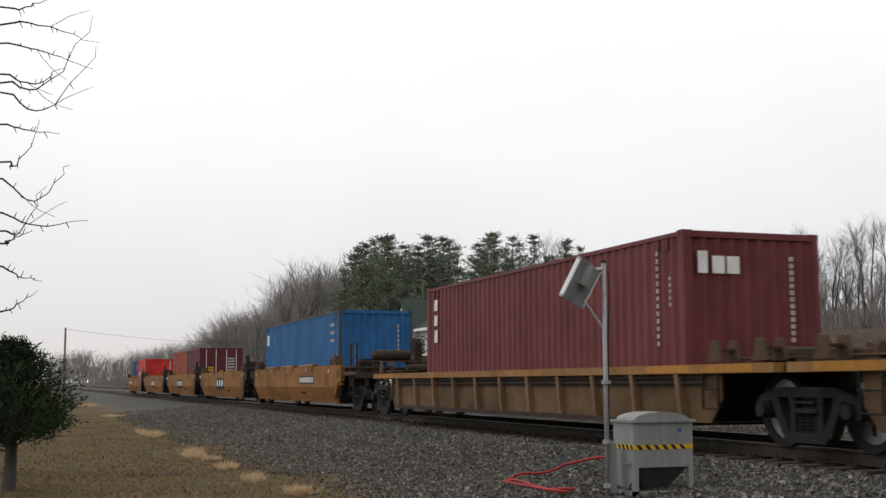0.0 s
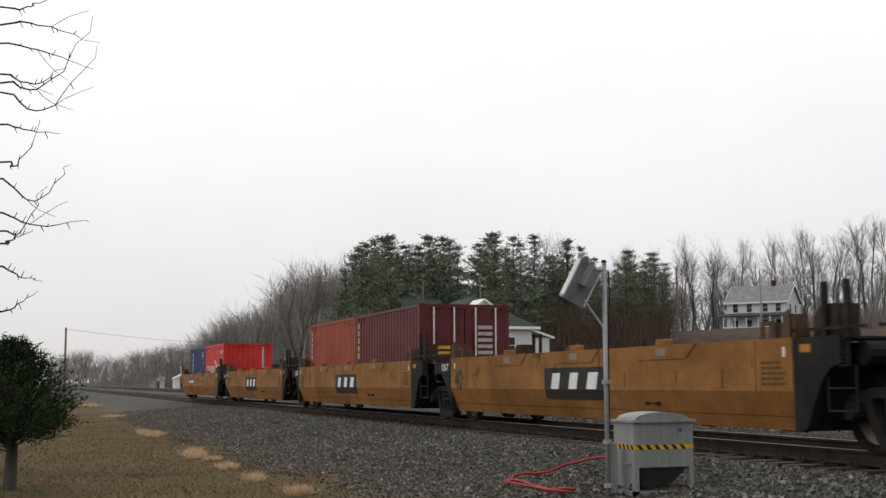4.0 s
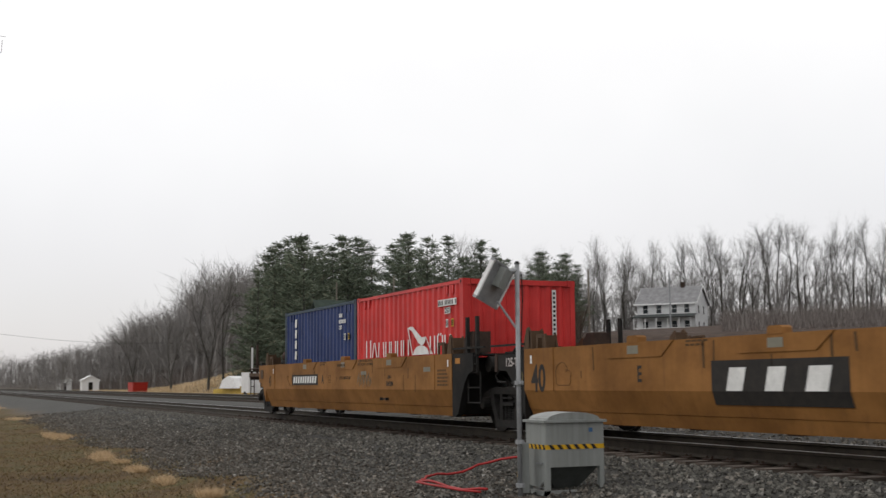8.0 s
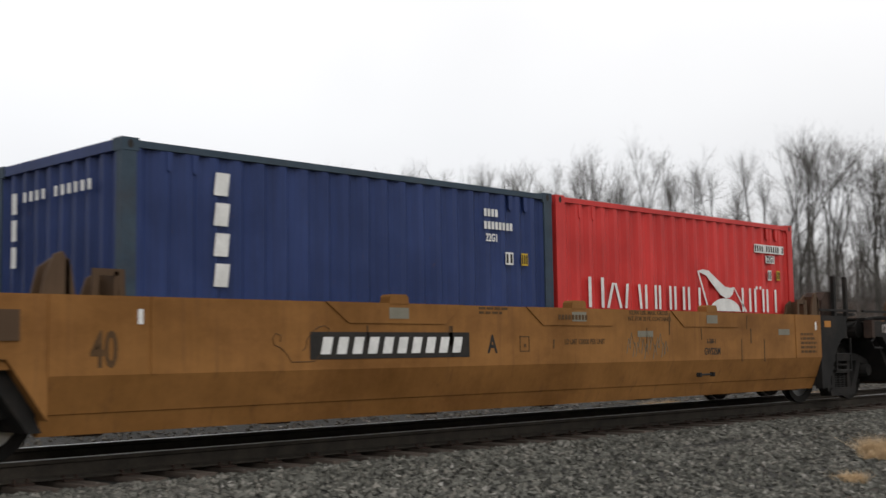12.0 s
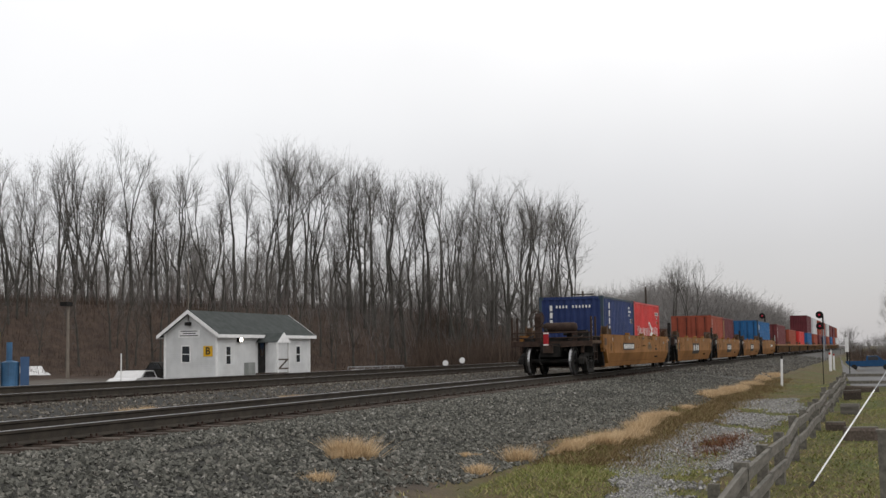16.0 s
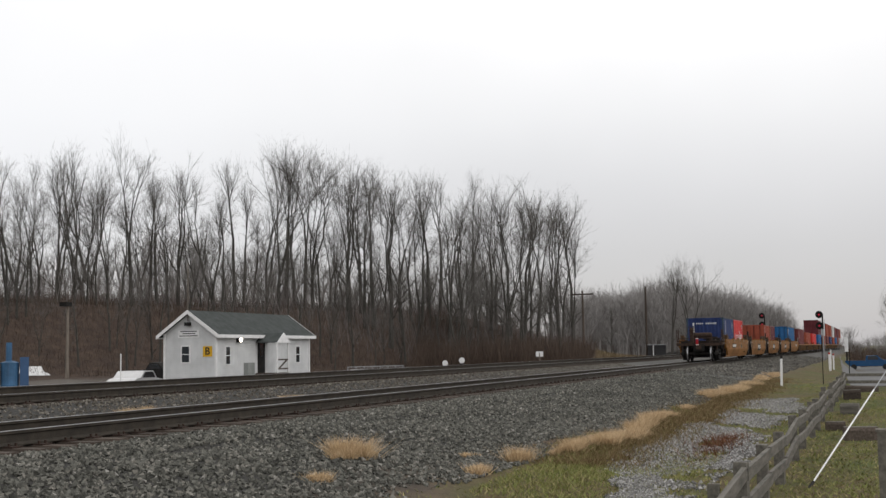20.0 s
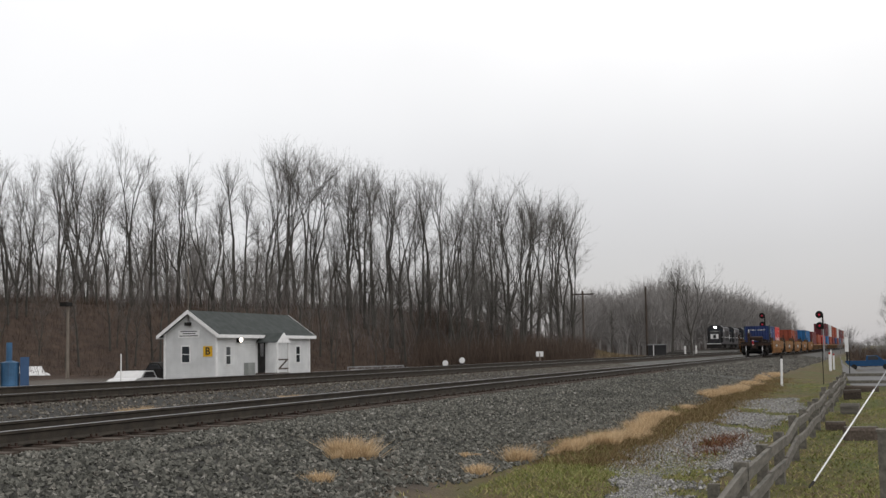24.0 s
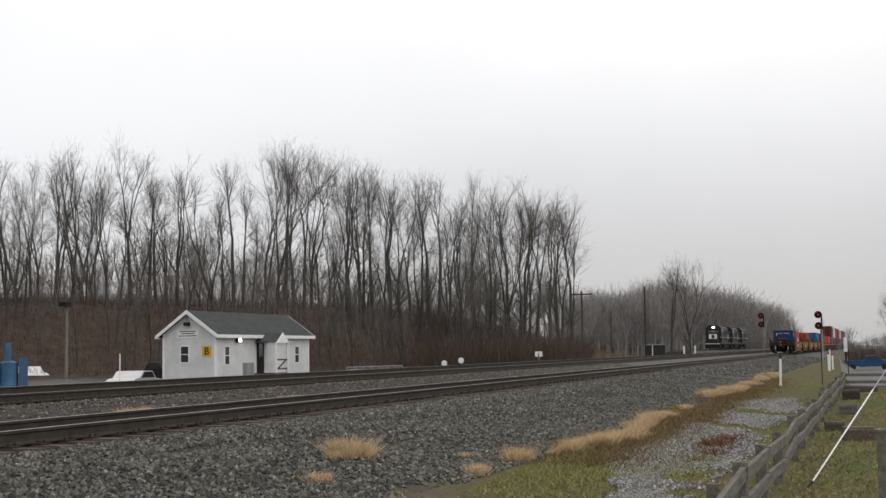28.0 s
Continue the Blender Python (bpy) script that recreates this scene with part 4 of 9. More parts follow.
def ribbed_car(cx, first):
    car = thing("ribbed_well_car", "old ochre well car with ribbed rusty sides and yellow edge", "rail car", group="older ribbed well cars")
    for s in (-1, 1):
        yo = s * 1.5
        ya, yb = min(yo, yo - s * 0.18), max(yo, yo - s * 0.18)
        part("top_chord", Mesh().box(-9.3, 9.3, ya, yb, 0.90, 1.03), M_CHORD, car, "worn ochre top edge")
        for xe in (-8.1, 6.6, 8.2):
            part("yellow_patch", Mesh().box(xe - 0.65, xe + 0.65, min(yo + s * 0.002, yo + s * 0.004), max(yo + s * 0.002, yo + s * 0.004), 0.91, 1.02), M_YELLOW, car, "dirty yellow reflective patch")
        part("side_web", Mesh().prism([(-7.75, 0.2), (7.6, 0.2), (7.9, 0.55), (7.9, 0.93), (-8.0, 0.93), (-8.0, 0.5)], "y", min(yo - s * 0.16, yo - s * 0.12), max(yo - s * 0.16, yo - s * 0.12)), M_WEB, car)
        part("bottom_chord", Mesh().box(-7.2, 7.0, ya, yb, 0.14, 0.22), M_RUSTY, car)
        for z in (0.76, 0.84):
            part("side_pipe", Mesh().tube((-7.6, yo - s * 0.07, z), (7.5, yo - s * 0.07, z), 0.022, n=6), M_GRIME, car)
        for k in range(11):
            xr = -7.1 + k * 1.4
            part("side_rib", Mesh().prism([(xr, 0.22), (xr + 0.09, 0.22), (xr - 0.02, 0.93), (xr - 0.13, 0.93)], "y", min(yo - s * 0.01, yo - s * 0.12), max(yo - s * 0.01, yo - s * 0.12)), M_RIB, car)
        for xe in (-8.6, 7.9, 9.0):
            g = Mesh().prism([(xe - 0.16, 1.06), (xe + 0.16, 1.06), (xe + 0.1, 1.34), (xe - 0.06, 1.36)], "y", min(yo, yo - s * 0.05), max(yo, yo - s * 0.05))
            part("container_bracket", g, M_TAN_DARK, car)
            part("bracket_tie", Mesh().box(xe - 0.1, xe + 0.08, min(yo - s * 0.05, yo - s * 0.3), max(yo - s * 0.05, yo - s * 0.3), 1.2, 1.24), M_RUSTY, car)
            g = Mesh().prism([(xe - 0.16, 1.06), (xe + 0.16, 1.06), (xe + 0.1, 1.34), (xe - 0.06, 1.36)], "y", min(yo - s * 0.3, yo - s * 0.35), max(yo - s * 0.3, yo - s * 0.35))
            part("container_bracket", g, M_TAN_DARK, car)
    part("well_floor", Mesh().box(-7.2, 7.0, -1.3, 1.3, 0.145, 0.185), M_RUSTY, car)
    for sg in (-1, 1):
        part("end_deck", Mesh().box(min(sg * 7.4, sg * 9.35), max(sg * 7.4, sg * 9.35), -1.3, 1.3, 0.96, 1.03), M_RUSTY, car)
        part("bulkhead", Mesh().prism([(sg * 7.0, 0.2), (sg * 7.15, 0.2), (sg * 7.75, 0.96), (sg * 7.55, 0.96)], "y", -1.3, 1.3), M_GRIME, car)
        part("centre_sill", Mesh().box(min(sg * 7.5, sg * 9.5), max(sg * 7.5, sg * 9.5), -0.3, 0.3, 0.68, 0.96), M_GRIME, car)
        pp = Mesh().tube((sg * 8.2, -0.9, 1.16), (sg * 8.2, 0.9, 1.16), 0.11, n=10).box(sg * 8.6 - 0.2, sg * 8.6 + 0.2, -0.5, 0.3, 1.03, 1.22)
        part("brake_gear", pp, M_RUSTY, car)
        for s in (-1, 1):
            part("end_grating", Mesh().box(min(sg * 7.7, sg * 9.2), max(sg * 7.7, sg * 9.2), s * 0.95 - 0.22, s * 0.95 + 0.22, 1.09, 1.12), M_TAN_DARK, car)
            st = Mesh()
            for u in (7.55, 7.95):
                st.box(sg * u - 0.015, sg * u + 0.015, s * 1.47 - 0.015, s * 1.47 + 0.015, 0.4, 0.95)
            for z in (0.41, 0.68):
                st.tube((sg * 7.55, s * 1.47, z), (sg * 7.95, s * 1.47, z), 0.014, n=6)
            part("stirrup_step", st, M_GRIME, car)
    truck(car, 9.45, rolls=first)
    if first:
        truck(car, -9.5)
    return ride(car, cx)


for k in range(3):
    ribbed_car(82.7 + 18.9 * k, k == 0)
container(L40, M_BROWN, "rusty red container on an older well car", 95.6, z0=0.19, doors="rear", near=False)
container(L40, M_RED, "orange-red container on an older well car", 114.5, z0=0.19, doors="rear", near=False)

# double-stacked cars at the head of the train
STACK = [(M_BLUE, M_DEEPMAROON), (M_BROWN, M_GREYBOX), (M_MAROON, M_BROWN), (M_NAVY, M_BROWN), (M_BROWN, M_GREYBOX), (M_BLUE, M_MAROON), (M_BROWN, M_DEEPMAROON), (M_GREYBOX, M_BROWN)]
NAMES = {"blue": "blue", "deep": "dark maroon", "red": "red-brown", "pale": "pale grey", "maroon": "maroon", "navy": "navy blue"}
for k, (ma, mb) in enumerate(STACK):
    cx = 142.0 + 19.5 * k
    ribbed_car(cx, False)
    for m_, z_ in ((ma, 0.19), (mb, 0.19 + 2.6)):
        kind_ = NAMES.get(m_.name.split("_")[0], "red")
        container(L40, m_, f"{kind_} container {'stacked on another' if z_ > 1 else 'under a second container'} far up the train", cx - L40 / 2, z0=z_, near=False)


# ---- markings on the cars and containers ----
OUT = -HALF - 0.001


def stencil(text, cap, x, z, mat, parent, y=OUT, squeeze=0.8, label=""):
    return words(text, cap / 0.70, mat, parent, pose(x, y, z) @ FACE, squeeze=squeeze, label=label)


def hollow(parent, x0, x1, z0, z1, w, mat, y=OUT):
    strokes(parent, [(x0, x1, z0, z0 + w), (x0, x1, z1 - w, z1), (x0, x0 + w, z0, z1), (x1 - w, x1, z0, z1)], mat, y)


def side_panel_mark(car, x0, x1, z0, z1, label):
    """A dark panel that runs over the fold of the side, with slanted pale blocks on it."""
    p = mark(car, x0, x1, 0.66, z1, M_BLACK_MARK, OUT, "side_panel_mark", label)
    low = Mesh()
    k = (0.66 - z0) * 0.311
    low.add([(x0, OUT, 0.66), (x1, OUT, 0.66), (x1, OUT + k, z0), (x0, OUT + k, z0), (x0, OUT - 0.003, 0.66), (x1, OUT - 0.003, 0.66), (x1, OUT - 0.003 + k, z0), (x0, OUT - 0.003 + k, z0)],
            [(0, 1, 2, 3), (4, 5, 6, 7), (0, 1, 5, 4), (2, 3, 7, 6), (0, 3, 7, 4), (1, 2, 6, 5)])
    part("panel_foot", low, M_BLACK_MARK, p)
    w = x1 - x0
    for k, (a, b) in enumerate(((0.12, 0.25), (0.42, 0.55), (0.71, 0.86))):
        xa, xb = x0 + a * w, x0 + b * w
        part("pale_block", Mesh().prism([(xa, 0.665), (xb, 0.665), (xb + 0.08, z1 - 0.09), (xa + 0.08, z1 - 0.09)], "y", OUT - 0.0065, OUT - 0.0035), M_WHITE_MARK, p)


def number_panel(car, x0, x1, z0, z1):
    p = mark(car, x0, x1, z0, z1, M_BLACK_MARK, OUT, "number_panel", "black panel with a row of white bars")
    n, w = 10, (x1 - x0 - 0.2) / 10
    for k in range(n):
        xa = x0 + 0.1 + k * w + 0.03
        part("white_bar", Mesh().prism([(xa, z0 + 0.05), (xa + w - 0.08, z0 + 0.05), (xa + w - 0.04, z1 - 0.05), (xa + 0.04, z1 - 0.05)], "y", OUT - 0.0065, OUT - 0.0035), M_WHITE_MARK, p)


def note_lines(car, x0, x1, z0, z1, rows, mat=None):
    h = (z1 - z0) / rows
    rr = random.Random(int(x0 * 100) + rows)
    rects = []
    for k in range(rows):
        xe = x1 - rr.uniform(0, 0.25) * (x1 - x0)
        x = x0
        while x < xe:
            l = rr.uniform(0.04, 0.12)
            rects.append((x, min(x + l, xe), z0 + k * h + 0.2 * h, z0 + k * h + 0.75 * h))
            x += l + 0.025
    strokes(car, rects, mat or M_NOTE, OUT, "small_print")


M_NOTE = mottled("faded_brown_print", (0.07, 0.04, 0.018), (0.11, 0.06, 0.026), 8.0, 0.8, bump=0.0)


def common_notes(car):
    note_lines(car, 5.62, 6.15, 0.72, 1.06, 5)
    note_lines(car, -1.79, -1.28, 1.23, 1.33, 2)
    mark(car, 6.1, 6.15, 1.09, 1.22, M_WHITE_MARK, OUT, "reflector")
    mark(car, -6.13, -6.08, 1.09, 1.22, M_WHITE_MARK, OUT, "reflector")
    mark(car, 6.45, 6.66, 1.14, 1.24, M_ORANGE_MARK, -HALF + 0.009, "sticker")


def rust_runs(car, seed):
    rr = random.Random(seed)
    for k in range(12):
        x = rr.uniform(-6, 6)
        z1 = rr.choice((1.3, 1.1, 0.95))
        h = rr.uniform(0.1, 0.35)
        mark(car, x, x + rr.uniform(0.015, 0.05), z1 - h, z1, M_NOTE, OUT, "rust_run", tilt=rr.uniform(-0.1, 0.1))


w0 = wells[0]
number_panel(w0, -4.23, -1.96, 0.76, 1.03)
stencil("A", 0.2, -1.575, 0.89, M_BLACK_MARK, w0)
hollow(w0, -1.1, -0.93, 0.81, 0.99, 0.012, M_NOTE)
strokes(w0, [(-1.03, -0.99, 0.86, 0.90)], M_NOTE, OUT)
stencil("LD LMT 120000 PER UNIT", 0.065, 0.135, 0.92, M_NOTE, w0, squeeze=0.78)
stencil("52,900 LBS. MAX. GROSS", 0.055, 1.52, 1.295, M_NOTE, w0, squeeze=1.05)
stencil("WT. FOR 20 FT. CONTAINER", 0.055, 1.54, 1.215, M_NOTE, w0, squeeze=0.98)
id_bars(w0, -0.4, 1.19, 9, 0.045, 0.06, M_NOTE, OUT - 0.016)
stencil("L-260-1", 0.065, 3.03, 0.92, M_BLACK_MARK, w0)
stencil("GW52BM", 0.095, 3.05, 0.775, M_BLACK_MARK, w0, squeeze=0.75)
mark(w0, 4.93, 5.27, 1.01, 1.10, M_GREY_MARK, OUT, "overpainted_patch")
mark(w0, 1.25, 1.6, 0.98, 1.06, M_GREY_MARK, OUT, "overpainted_patch")
for k in range(14):
    xa = 1.0 + k * 0.065
    za = 0.86 + 0.08 * math.sin(k * 1.9)
    scr = Mesh().path([(xa, OUT - 0.001, za - 0.09), (xa + 0.05, OUT - 0.001, za + 0.1), (xa + 0.09, OUT - 0.001, za - 0.04)], 0.005, 4)
    part("scrawl", scr, M_GREY_MARK, w0, "faint grey scrawled paint")
w1 = wells[1]
for car, e in ((wells[1], "E"), (wells[2], ""), (wells[3], "")):
    side_panel_mark(car, -1.25, 1.2, 0.49, 1.04, "black side panel with slanted white blocks")
stencil("E", 0.22, -2.9, 0.88, M_BLACK_MARK, w1, squeeze=0.75)
stencil("40", 0.42, -5.86, 0.83, M_BLACK_MARK, w1, squeeze=0.8)
stencil("125-T", 0.14, -6.83, 1.12, M_FADED_MARK, w1, y=-HALF + 0.005, squeeze=0.95)
mark(w1, -6.58, -6.44, 0.77, 0.96, plain("faded_label", (0.34, 0.29, 0.14)), -HALF + 0.009, "sticker")
stencil("40", 0.3, -6.45, 0.86, M_NOTE, w0, squeeze=0.6)
number_panel(wells[4], 1.9, 4.15, 0.76, 1.03)
for k in (2, 3):
    stencil("40", 0.42, -5.86, 0.83, M_BLACK_MARK, wells[k], squeeze=0.8)
    stencil("125-T", 0.15, -6.78, 1.12, M_WHITE_MARK, wells[k], y=-HALF + 0.005, squeeze=0.9)
for k, car in enumerate(wells):
    common_notes(car)
    rust_runs(car, 40 + k)
    rr = random.Random(70 + k)
    u, v, th, loop = -4.9 + rr.uniform(-0.3, 0.3), 0.9, 0.5, []
    for q in range(26):
        th += rr.gauss(0.28, 0.5)
        u, v = u + 0.075 * math.cos(th), min(1.1, max(0.74, v + 0.06 * math.sin(th)))
        loop.append((u, OUT - 0.001, v))
    part("scratch", Mesh().path(loop, 0.005, 4), M_NOTE, car)

# red container: pale wordmark as plain bars, a waving flag shape, number plates
CB = -BOX_W / 2 - 0.002


def bar_word(parent, spans, z0, z1, w, mat):
    for (a, b, tl, tr) in spans:
        part("pale_bar", Mesh().prism([(a, z0), (a + w, z0), (a + w + tl, z1), (a + tl, z1)], "y", CB - 0.003, CB), mat, parent)
        if b is not None:
            part("pale_bar", Mesh().prism([(b - w, z0), (b, z0), (b + tr, z1), (b - w + tr, z1)], "y", CB - 0.003, CB), mat, parent)


zb = 1.18
bar_word(red, [(0.63, 0.96, 0, 0)], zb, 1.575, 0.06, M_WHITE_MARK)
bar_word(red, [(1.02, 1.36, 0.12, -0.12), (1.42, 1.82, 0.04, -0.04), (1.89, 2.17, 0, 0), (2.22, 2.53, 0, 0), (2.6, 2.87, 0, 0), (2.95, 3.28, 0, 0)], zb, 1.51, 0.052, M_WHITE_MARK)
bar_word(red, [(4.43, 4.7, 0, 0), (4.8, 5.1, 0, 0), (5.17, 5.48, 0, 0)], zb, 1.54, 0.055, M_WHITE_MARK)
for xd in (4.88, 4.99):
    part("pale_dot", Mesh().prism(arc(xd, 1.555, 0.028, 0.028, 0, 330, 10), "y", CB - 0.003, CB), M_WHITE_MARK, red)
ribbon = [(3.21, 1.75), (3.36, 1.78), (3.52, 1.765), (3.72, 1.66), (3.96, 1.545), (4.1, 1.53), (4.22, 1.545), (4.17, 1.44), (4.08, 1.385), (3.97, 1.37), (3.82, 1.42), (3.62, 1.56), (3.45, 1.69), (3.3, 1.725)]
fl = Mesh().prism(ribbon, "y", CB - 0.003, CB)
part("flag_emblem", fl, M_WHITE_MARK, red, "white waving flag shape")
part("emblem_staff", Mesh().prism([(3.47, zb), (3.51, zb), (3.25, 1.75), (3.215, 1.75)], "y", CB - 0.003, CB), M_WHITE_MARK, red)
part("emblem_staff", Mesh().prism([(4.52, zb), (4.57, zb), (4.215, 1.545), (4.19, 1.545)], "y", CB - 0.003, CB), M_WHITE_MARK, red)
part("emblem_mound", Mesh().prism([(3.5, zb), *[(3.95 + 0.42 * math.cos(radians(a)), zb + 0.19 * math.sin(radians(a))) for a in range(170, 0, -15)], (4.4, zb)], "y", CB - 0.003, CB), M_WHITE_MARK, red)


def plate(parent, x0, x1, z0, z1, bars, back=None, ink=None):
    p = mark(parent, x0, x1, z0, z1, back or M_WHITE_MARK, CB, "number_plate")
    n = bars
    w = (x1 - x0) / n
    for k in range(n):
        if n > 7 and k in (4, 11):
            continue
        xa = x0 + (k + 0.2) * w
        part("ink_bar", Mesh().prism([(xa, z0 + 0.02), (xa + 0.5 * w, z0 + 0.02), (xa + 0.5 * w, z1 - 0.02), (xa, z1 - 0.02)], "y", CB - 0.0065, CB - 0.0035), ink or M_BLACK_MARK, p)


plate(red, 4.85, 5.76, 2.105, 2.235, 13)
p22 = mark(red, 5.19, 5.46, 1.95, 2.07, M_WHITE_MARK, CB, "type_plate")
words("22G1", 0.1 / 0.7, M_BLACK_MARK, red, pose(5.325, CB - 0.004, 2.01) @ FACE, squeeze=0.75)
plate(red, 5.24, 5.35, 1.68, 1.84, 2)
plate(red, 5.51, 5.62, 1.69, 1.84, 3, M_YELLOW_MARK)
id_bars(navy, 6.14 - 1.35, 2.22, 4, 0.045, 0.09, M_WHITE_MARK, CB)
id_bars(navy, 6.14 - 1.35, 2.07, 8, 0.045, 0.09, M_WHITE_MARK, CB)
words("22G1", 0.09 / 0.7, M_WHITE_MARK, navy, pose(6.14 - 1.22, CB - 0.003, 1.965) @ FACE, squeeze=0.75)
plate(navy, 6.14 - 0.98, 6.14 - 0.84, 1.66, 1.81, 2)
plate(navy, 6.14 - 0.69, 6.14 - 0.57, 1.66, 1.81, 3, M_YELLOW_MARK)
for k in range(4):
    mark(navy, 0.98, 1.14, 2.14 - k * 0.29, 2.36 - k * 0.29, M_WHITE_MARK, CB, "pale_bar", tilt=0.12)


def end_mark(parent, x, sgn, y0, y1, z0, z1, mat, name="pale_bar"):
    return part(name, Mesh().box(min(x, x + sgn * 0.003), max(x, x + sgn * 0.003), y0, y1, z0, z1), mat, parent)


for k in range(3):
    end_mark(navy, -0.036, -1, 0.70, 0.80, 2.06 - k * 0.27, 2.27 - k * 0.27, M_WHITE_MARK)
for k in range(11):
    if k != 4:
        end_mark(navy, -0.036, -1, 0.5 - k * 0.125, 0.56 - k * 0.125, 2.16, 2.26, M_WHITE_MARK)
st = end_mark(red, L20 + 0.012, 1, 0.70, 0.79, 1.4, 2.4, M_WHITE_MARK, "number_strip")
for k in range(11):
    part("ink_bar", Mesh().box(L20 + 0.0155, L20 + 0.018, 0.72, 0.77, 1.43 + k * 0.088, 1.48 + k * 0.088), M_BLACK_MARK, st)
# maroon container
for k, (z0_, z1_) in enumerate(((2.32, 2.58), (1.96, 2.2), (1.55, 1.85))):
    mark(maroon40, 0.56, 0.78, z0_, z1_, M_WHITE_MARK, CB, "pale_block", tilt=0.1)
for k, (y0_, y1_) in enumerate(((-0.97, -0.80), (-0.72, -0.5), (-0.46, -0.24))):
    end_mark(maroon40, L40 + 0.004, 1, y0_, y1_, 2.24, 2.58 - 0.07 * (k > 0), M_WHITE_MARK, "pale_block")
for k in range(13):
    mark(maroon40, 11.36, 11.42, 1.15 + k * 0.118, 1.22 + k * 0.118, M_FADED_MARK, CB)
    end_mark(maroon40, L40 + 0.004, 1, 0.66, 0.74, 1.2 + k * 0.105, 1.27 + k * 0.105, M_FADED_MARK)
for k in range(5):
    mark(maroon40, 11.75, 11.80, 1.75 + k * 0.1, 1.81 + k * 0.1, M_FADED_MARK, CB)
mark(blue40, 0.55, 0.95, 2.1, 2.5, M_WHITE_MARK, CB, "pale_block")
for k in range(3):
    id_bars(blue40, 11.1, 2.4 - k * 0.25, 6, 0.06, 0.1, M_FADED_MARK, CB)
for k in range(8):
    end_mark(blue40, L40 + 0.004, 1, 0.7, 0.76, 1.3 + k * 0.15, 1.4 + k * 0.15, M_FADED_MARK)
for k in range(5):
    mark(brown, 0.35, 0.5, 1.4 + k * 0.2, 1.54 + k * 0.2, M_FADED_MARK, CB)
    mark(deep, 0.25, 0.4, 1.3 + k * 0.22, 1.47 + k * 0.22, M_YELLOW_MARK, CB)
for k in range(6):
    end_mark(deep, L20 + 0.02, 1, 0.35, 0.75, 1.15 + k * 0.16, 1.24 + k * 0.16, M_FADED_MARK)
for k in range(2):
    end_mark(deep, L20 + 0.02, 1, -0.75, -0.4, 1.3 + k * 0.14, 1.38 + k * 0.14, M_YELLOW_MARK)

# red and white marker hung on the last coupler
eot = thing("end_of_train_marker", "red and white reflective marker box on the last coupler", "signal device")
part("body", Mesh().box(-0.07, 0.07, -0.075, 0.075, -0.34, 0.36), plain("marker_red", (0.33, 0.014, 0.02), 0.5), eot)
for z in (-0.09, 0.31):
    part("white_band", Mesh().box(-0.074, 0.074, -0.079, 0.079, z, z + 0.04), M_WHITE_MARK, eot)
part("lamp", Mesh().lathe([(0.02, 0.0), (0.06, 0.02), (0.06, 0.1), (0.02, 0.13)], (0, 0, 0.36), "z", 12), M_GRIME, eot)
eot.matrix_world = pose(0, TRACK_Y, 1.1)
eot["base_z"], eot["off_y"] = 1.05, 0.1
ride(eot, -9.45)


# ---- more materials ----
def siding(name, c1, c2, pitch=0.12):
    """Painted lap boards: a shadow line every board, faint grime."""
    m, nt, b = base_mat(name, 0.6)
    tc = nt.nodes.new("ShaderNodeTexCoord")
    w = nt.nodes.new("ShaderNodeTexWave")
    w.wave_type, w.bands_direction, w.wave_profile = "BANDS", "Z", "SAW"
    w.inputs["Scale"].default_value = 0.314 / pitch
    nt.links.new(tc.outputs["Object"], w.inputs["Vector"])
    col = ramp(nt, noise_tex(nt, 1.2, 5), [(0.3, c1), (0.7, c2)])
    col = blend(nt, 0.22, col, ramp(nt, noise_tex(nt, 3.0, 5, 0.7, stretch=(3, 3, 0.3)), [(0.3, (0.78, 0.77, 0.75)), (0.6, (1, 1, 1))]), "MULTIPLY")
    nt.links.new(col, b.inputs["Base Color"])
    bumped(nt, b, w.outputs["Fac"], 0.7, 0.02)
    return m


M_SIDING = siding("white_siding", (0.53, 0.54, 0.545), (0.66, 0.67, 0.675))
M_TRIM = plain("white_trim", (0.78, 0.78, 0.78))
M_SHINGLE_G = mottled("green_shingles", (0.03, 0.042, 0.035), (0.055, 0.073, 0.06), 2.0, 0.9, fine=14.0, bump=0.4, dist=0.02)
M_SHINGLE_D = mottled("grey_green_shingles", (0.04, 0.047, 0.045), (0.07, 0.078, 0.076), 2.0, 0.9, fine=14.0, bump=0.4, dist=0.02)
M_GLASS = glass_mat("window_glass")
M_GALV = mottled("galvanised_steel", (0.24, 0.25, 0.26), (0.36, 0.37, 0.38), 6.0, 0.5, 0.3, bump=0.05)
M_CABINET = painted("pale_grey_cabinet", (0.25, 0.265, 0.255), rust=(0.2, 0.15, 0.1), amt=0.15, rough=0.45, fade=1.1)
M_DARKGLASS = glass_mat("solar_glass", (0.01, 0.012, 0.02))
M_HAZ_Y = plain("hazard_yellow", (0.65, 0.38, 0.02))
M_REDHOSE = plain("red_rubber_hose", (0.32, 0.02, 0.02), 0.5)
M_POLE = mottled("weathered_pole", (0.13, 0.112, 0.092), (0.26, 0.225, 0.19), 3.0, 0.9, stretch=(8, 8, 0.5), bump=0.4)
M_FENCE = mottled("weathered_fence_wood", (0.085, 0.08, 0.07), (0.20, 0.185, 0.16), 3.0, 0.95, stretch=(0.8, 6, 6), bump=0.5, dist=0.01)
M_YPAINT = painted("bright_yellow_paint", (0.44, 0.31, 0.055), amt=0.4, soil=0.4)
M_OPAINT = painted("orange_machine_paint", (0.25, 0.13, 0.045), amt=0.6, soil=0.6)
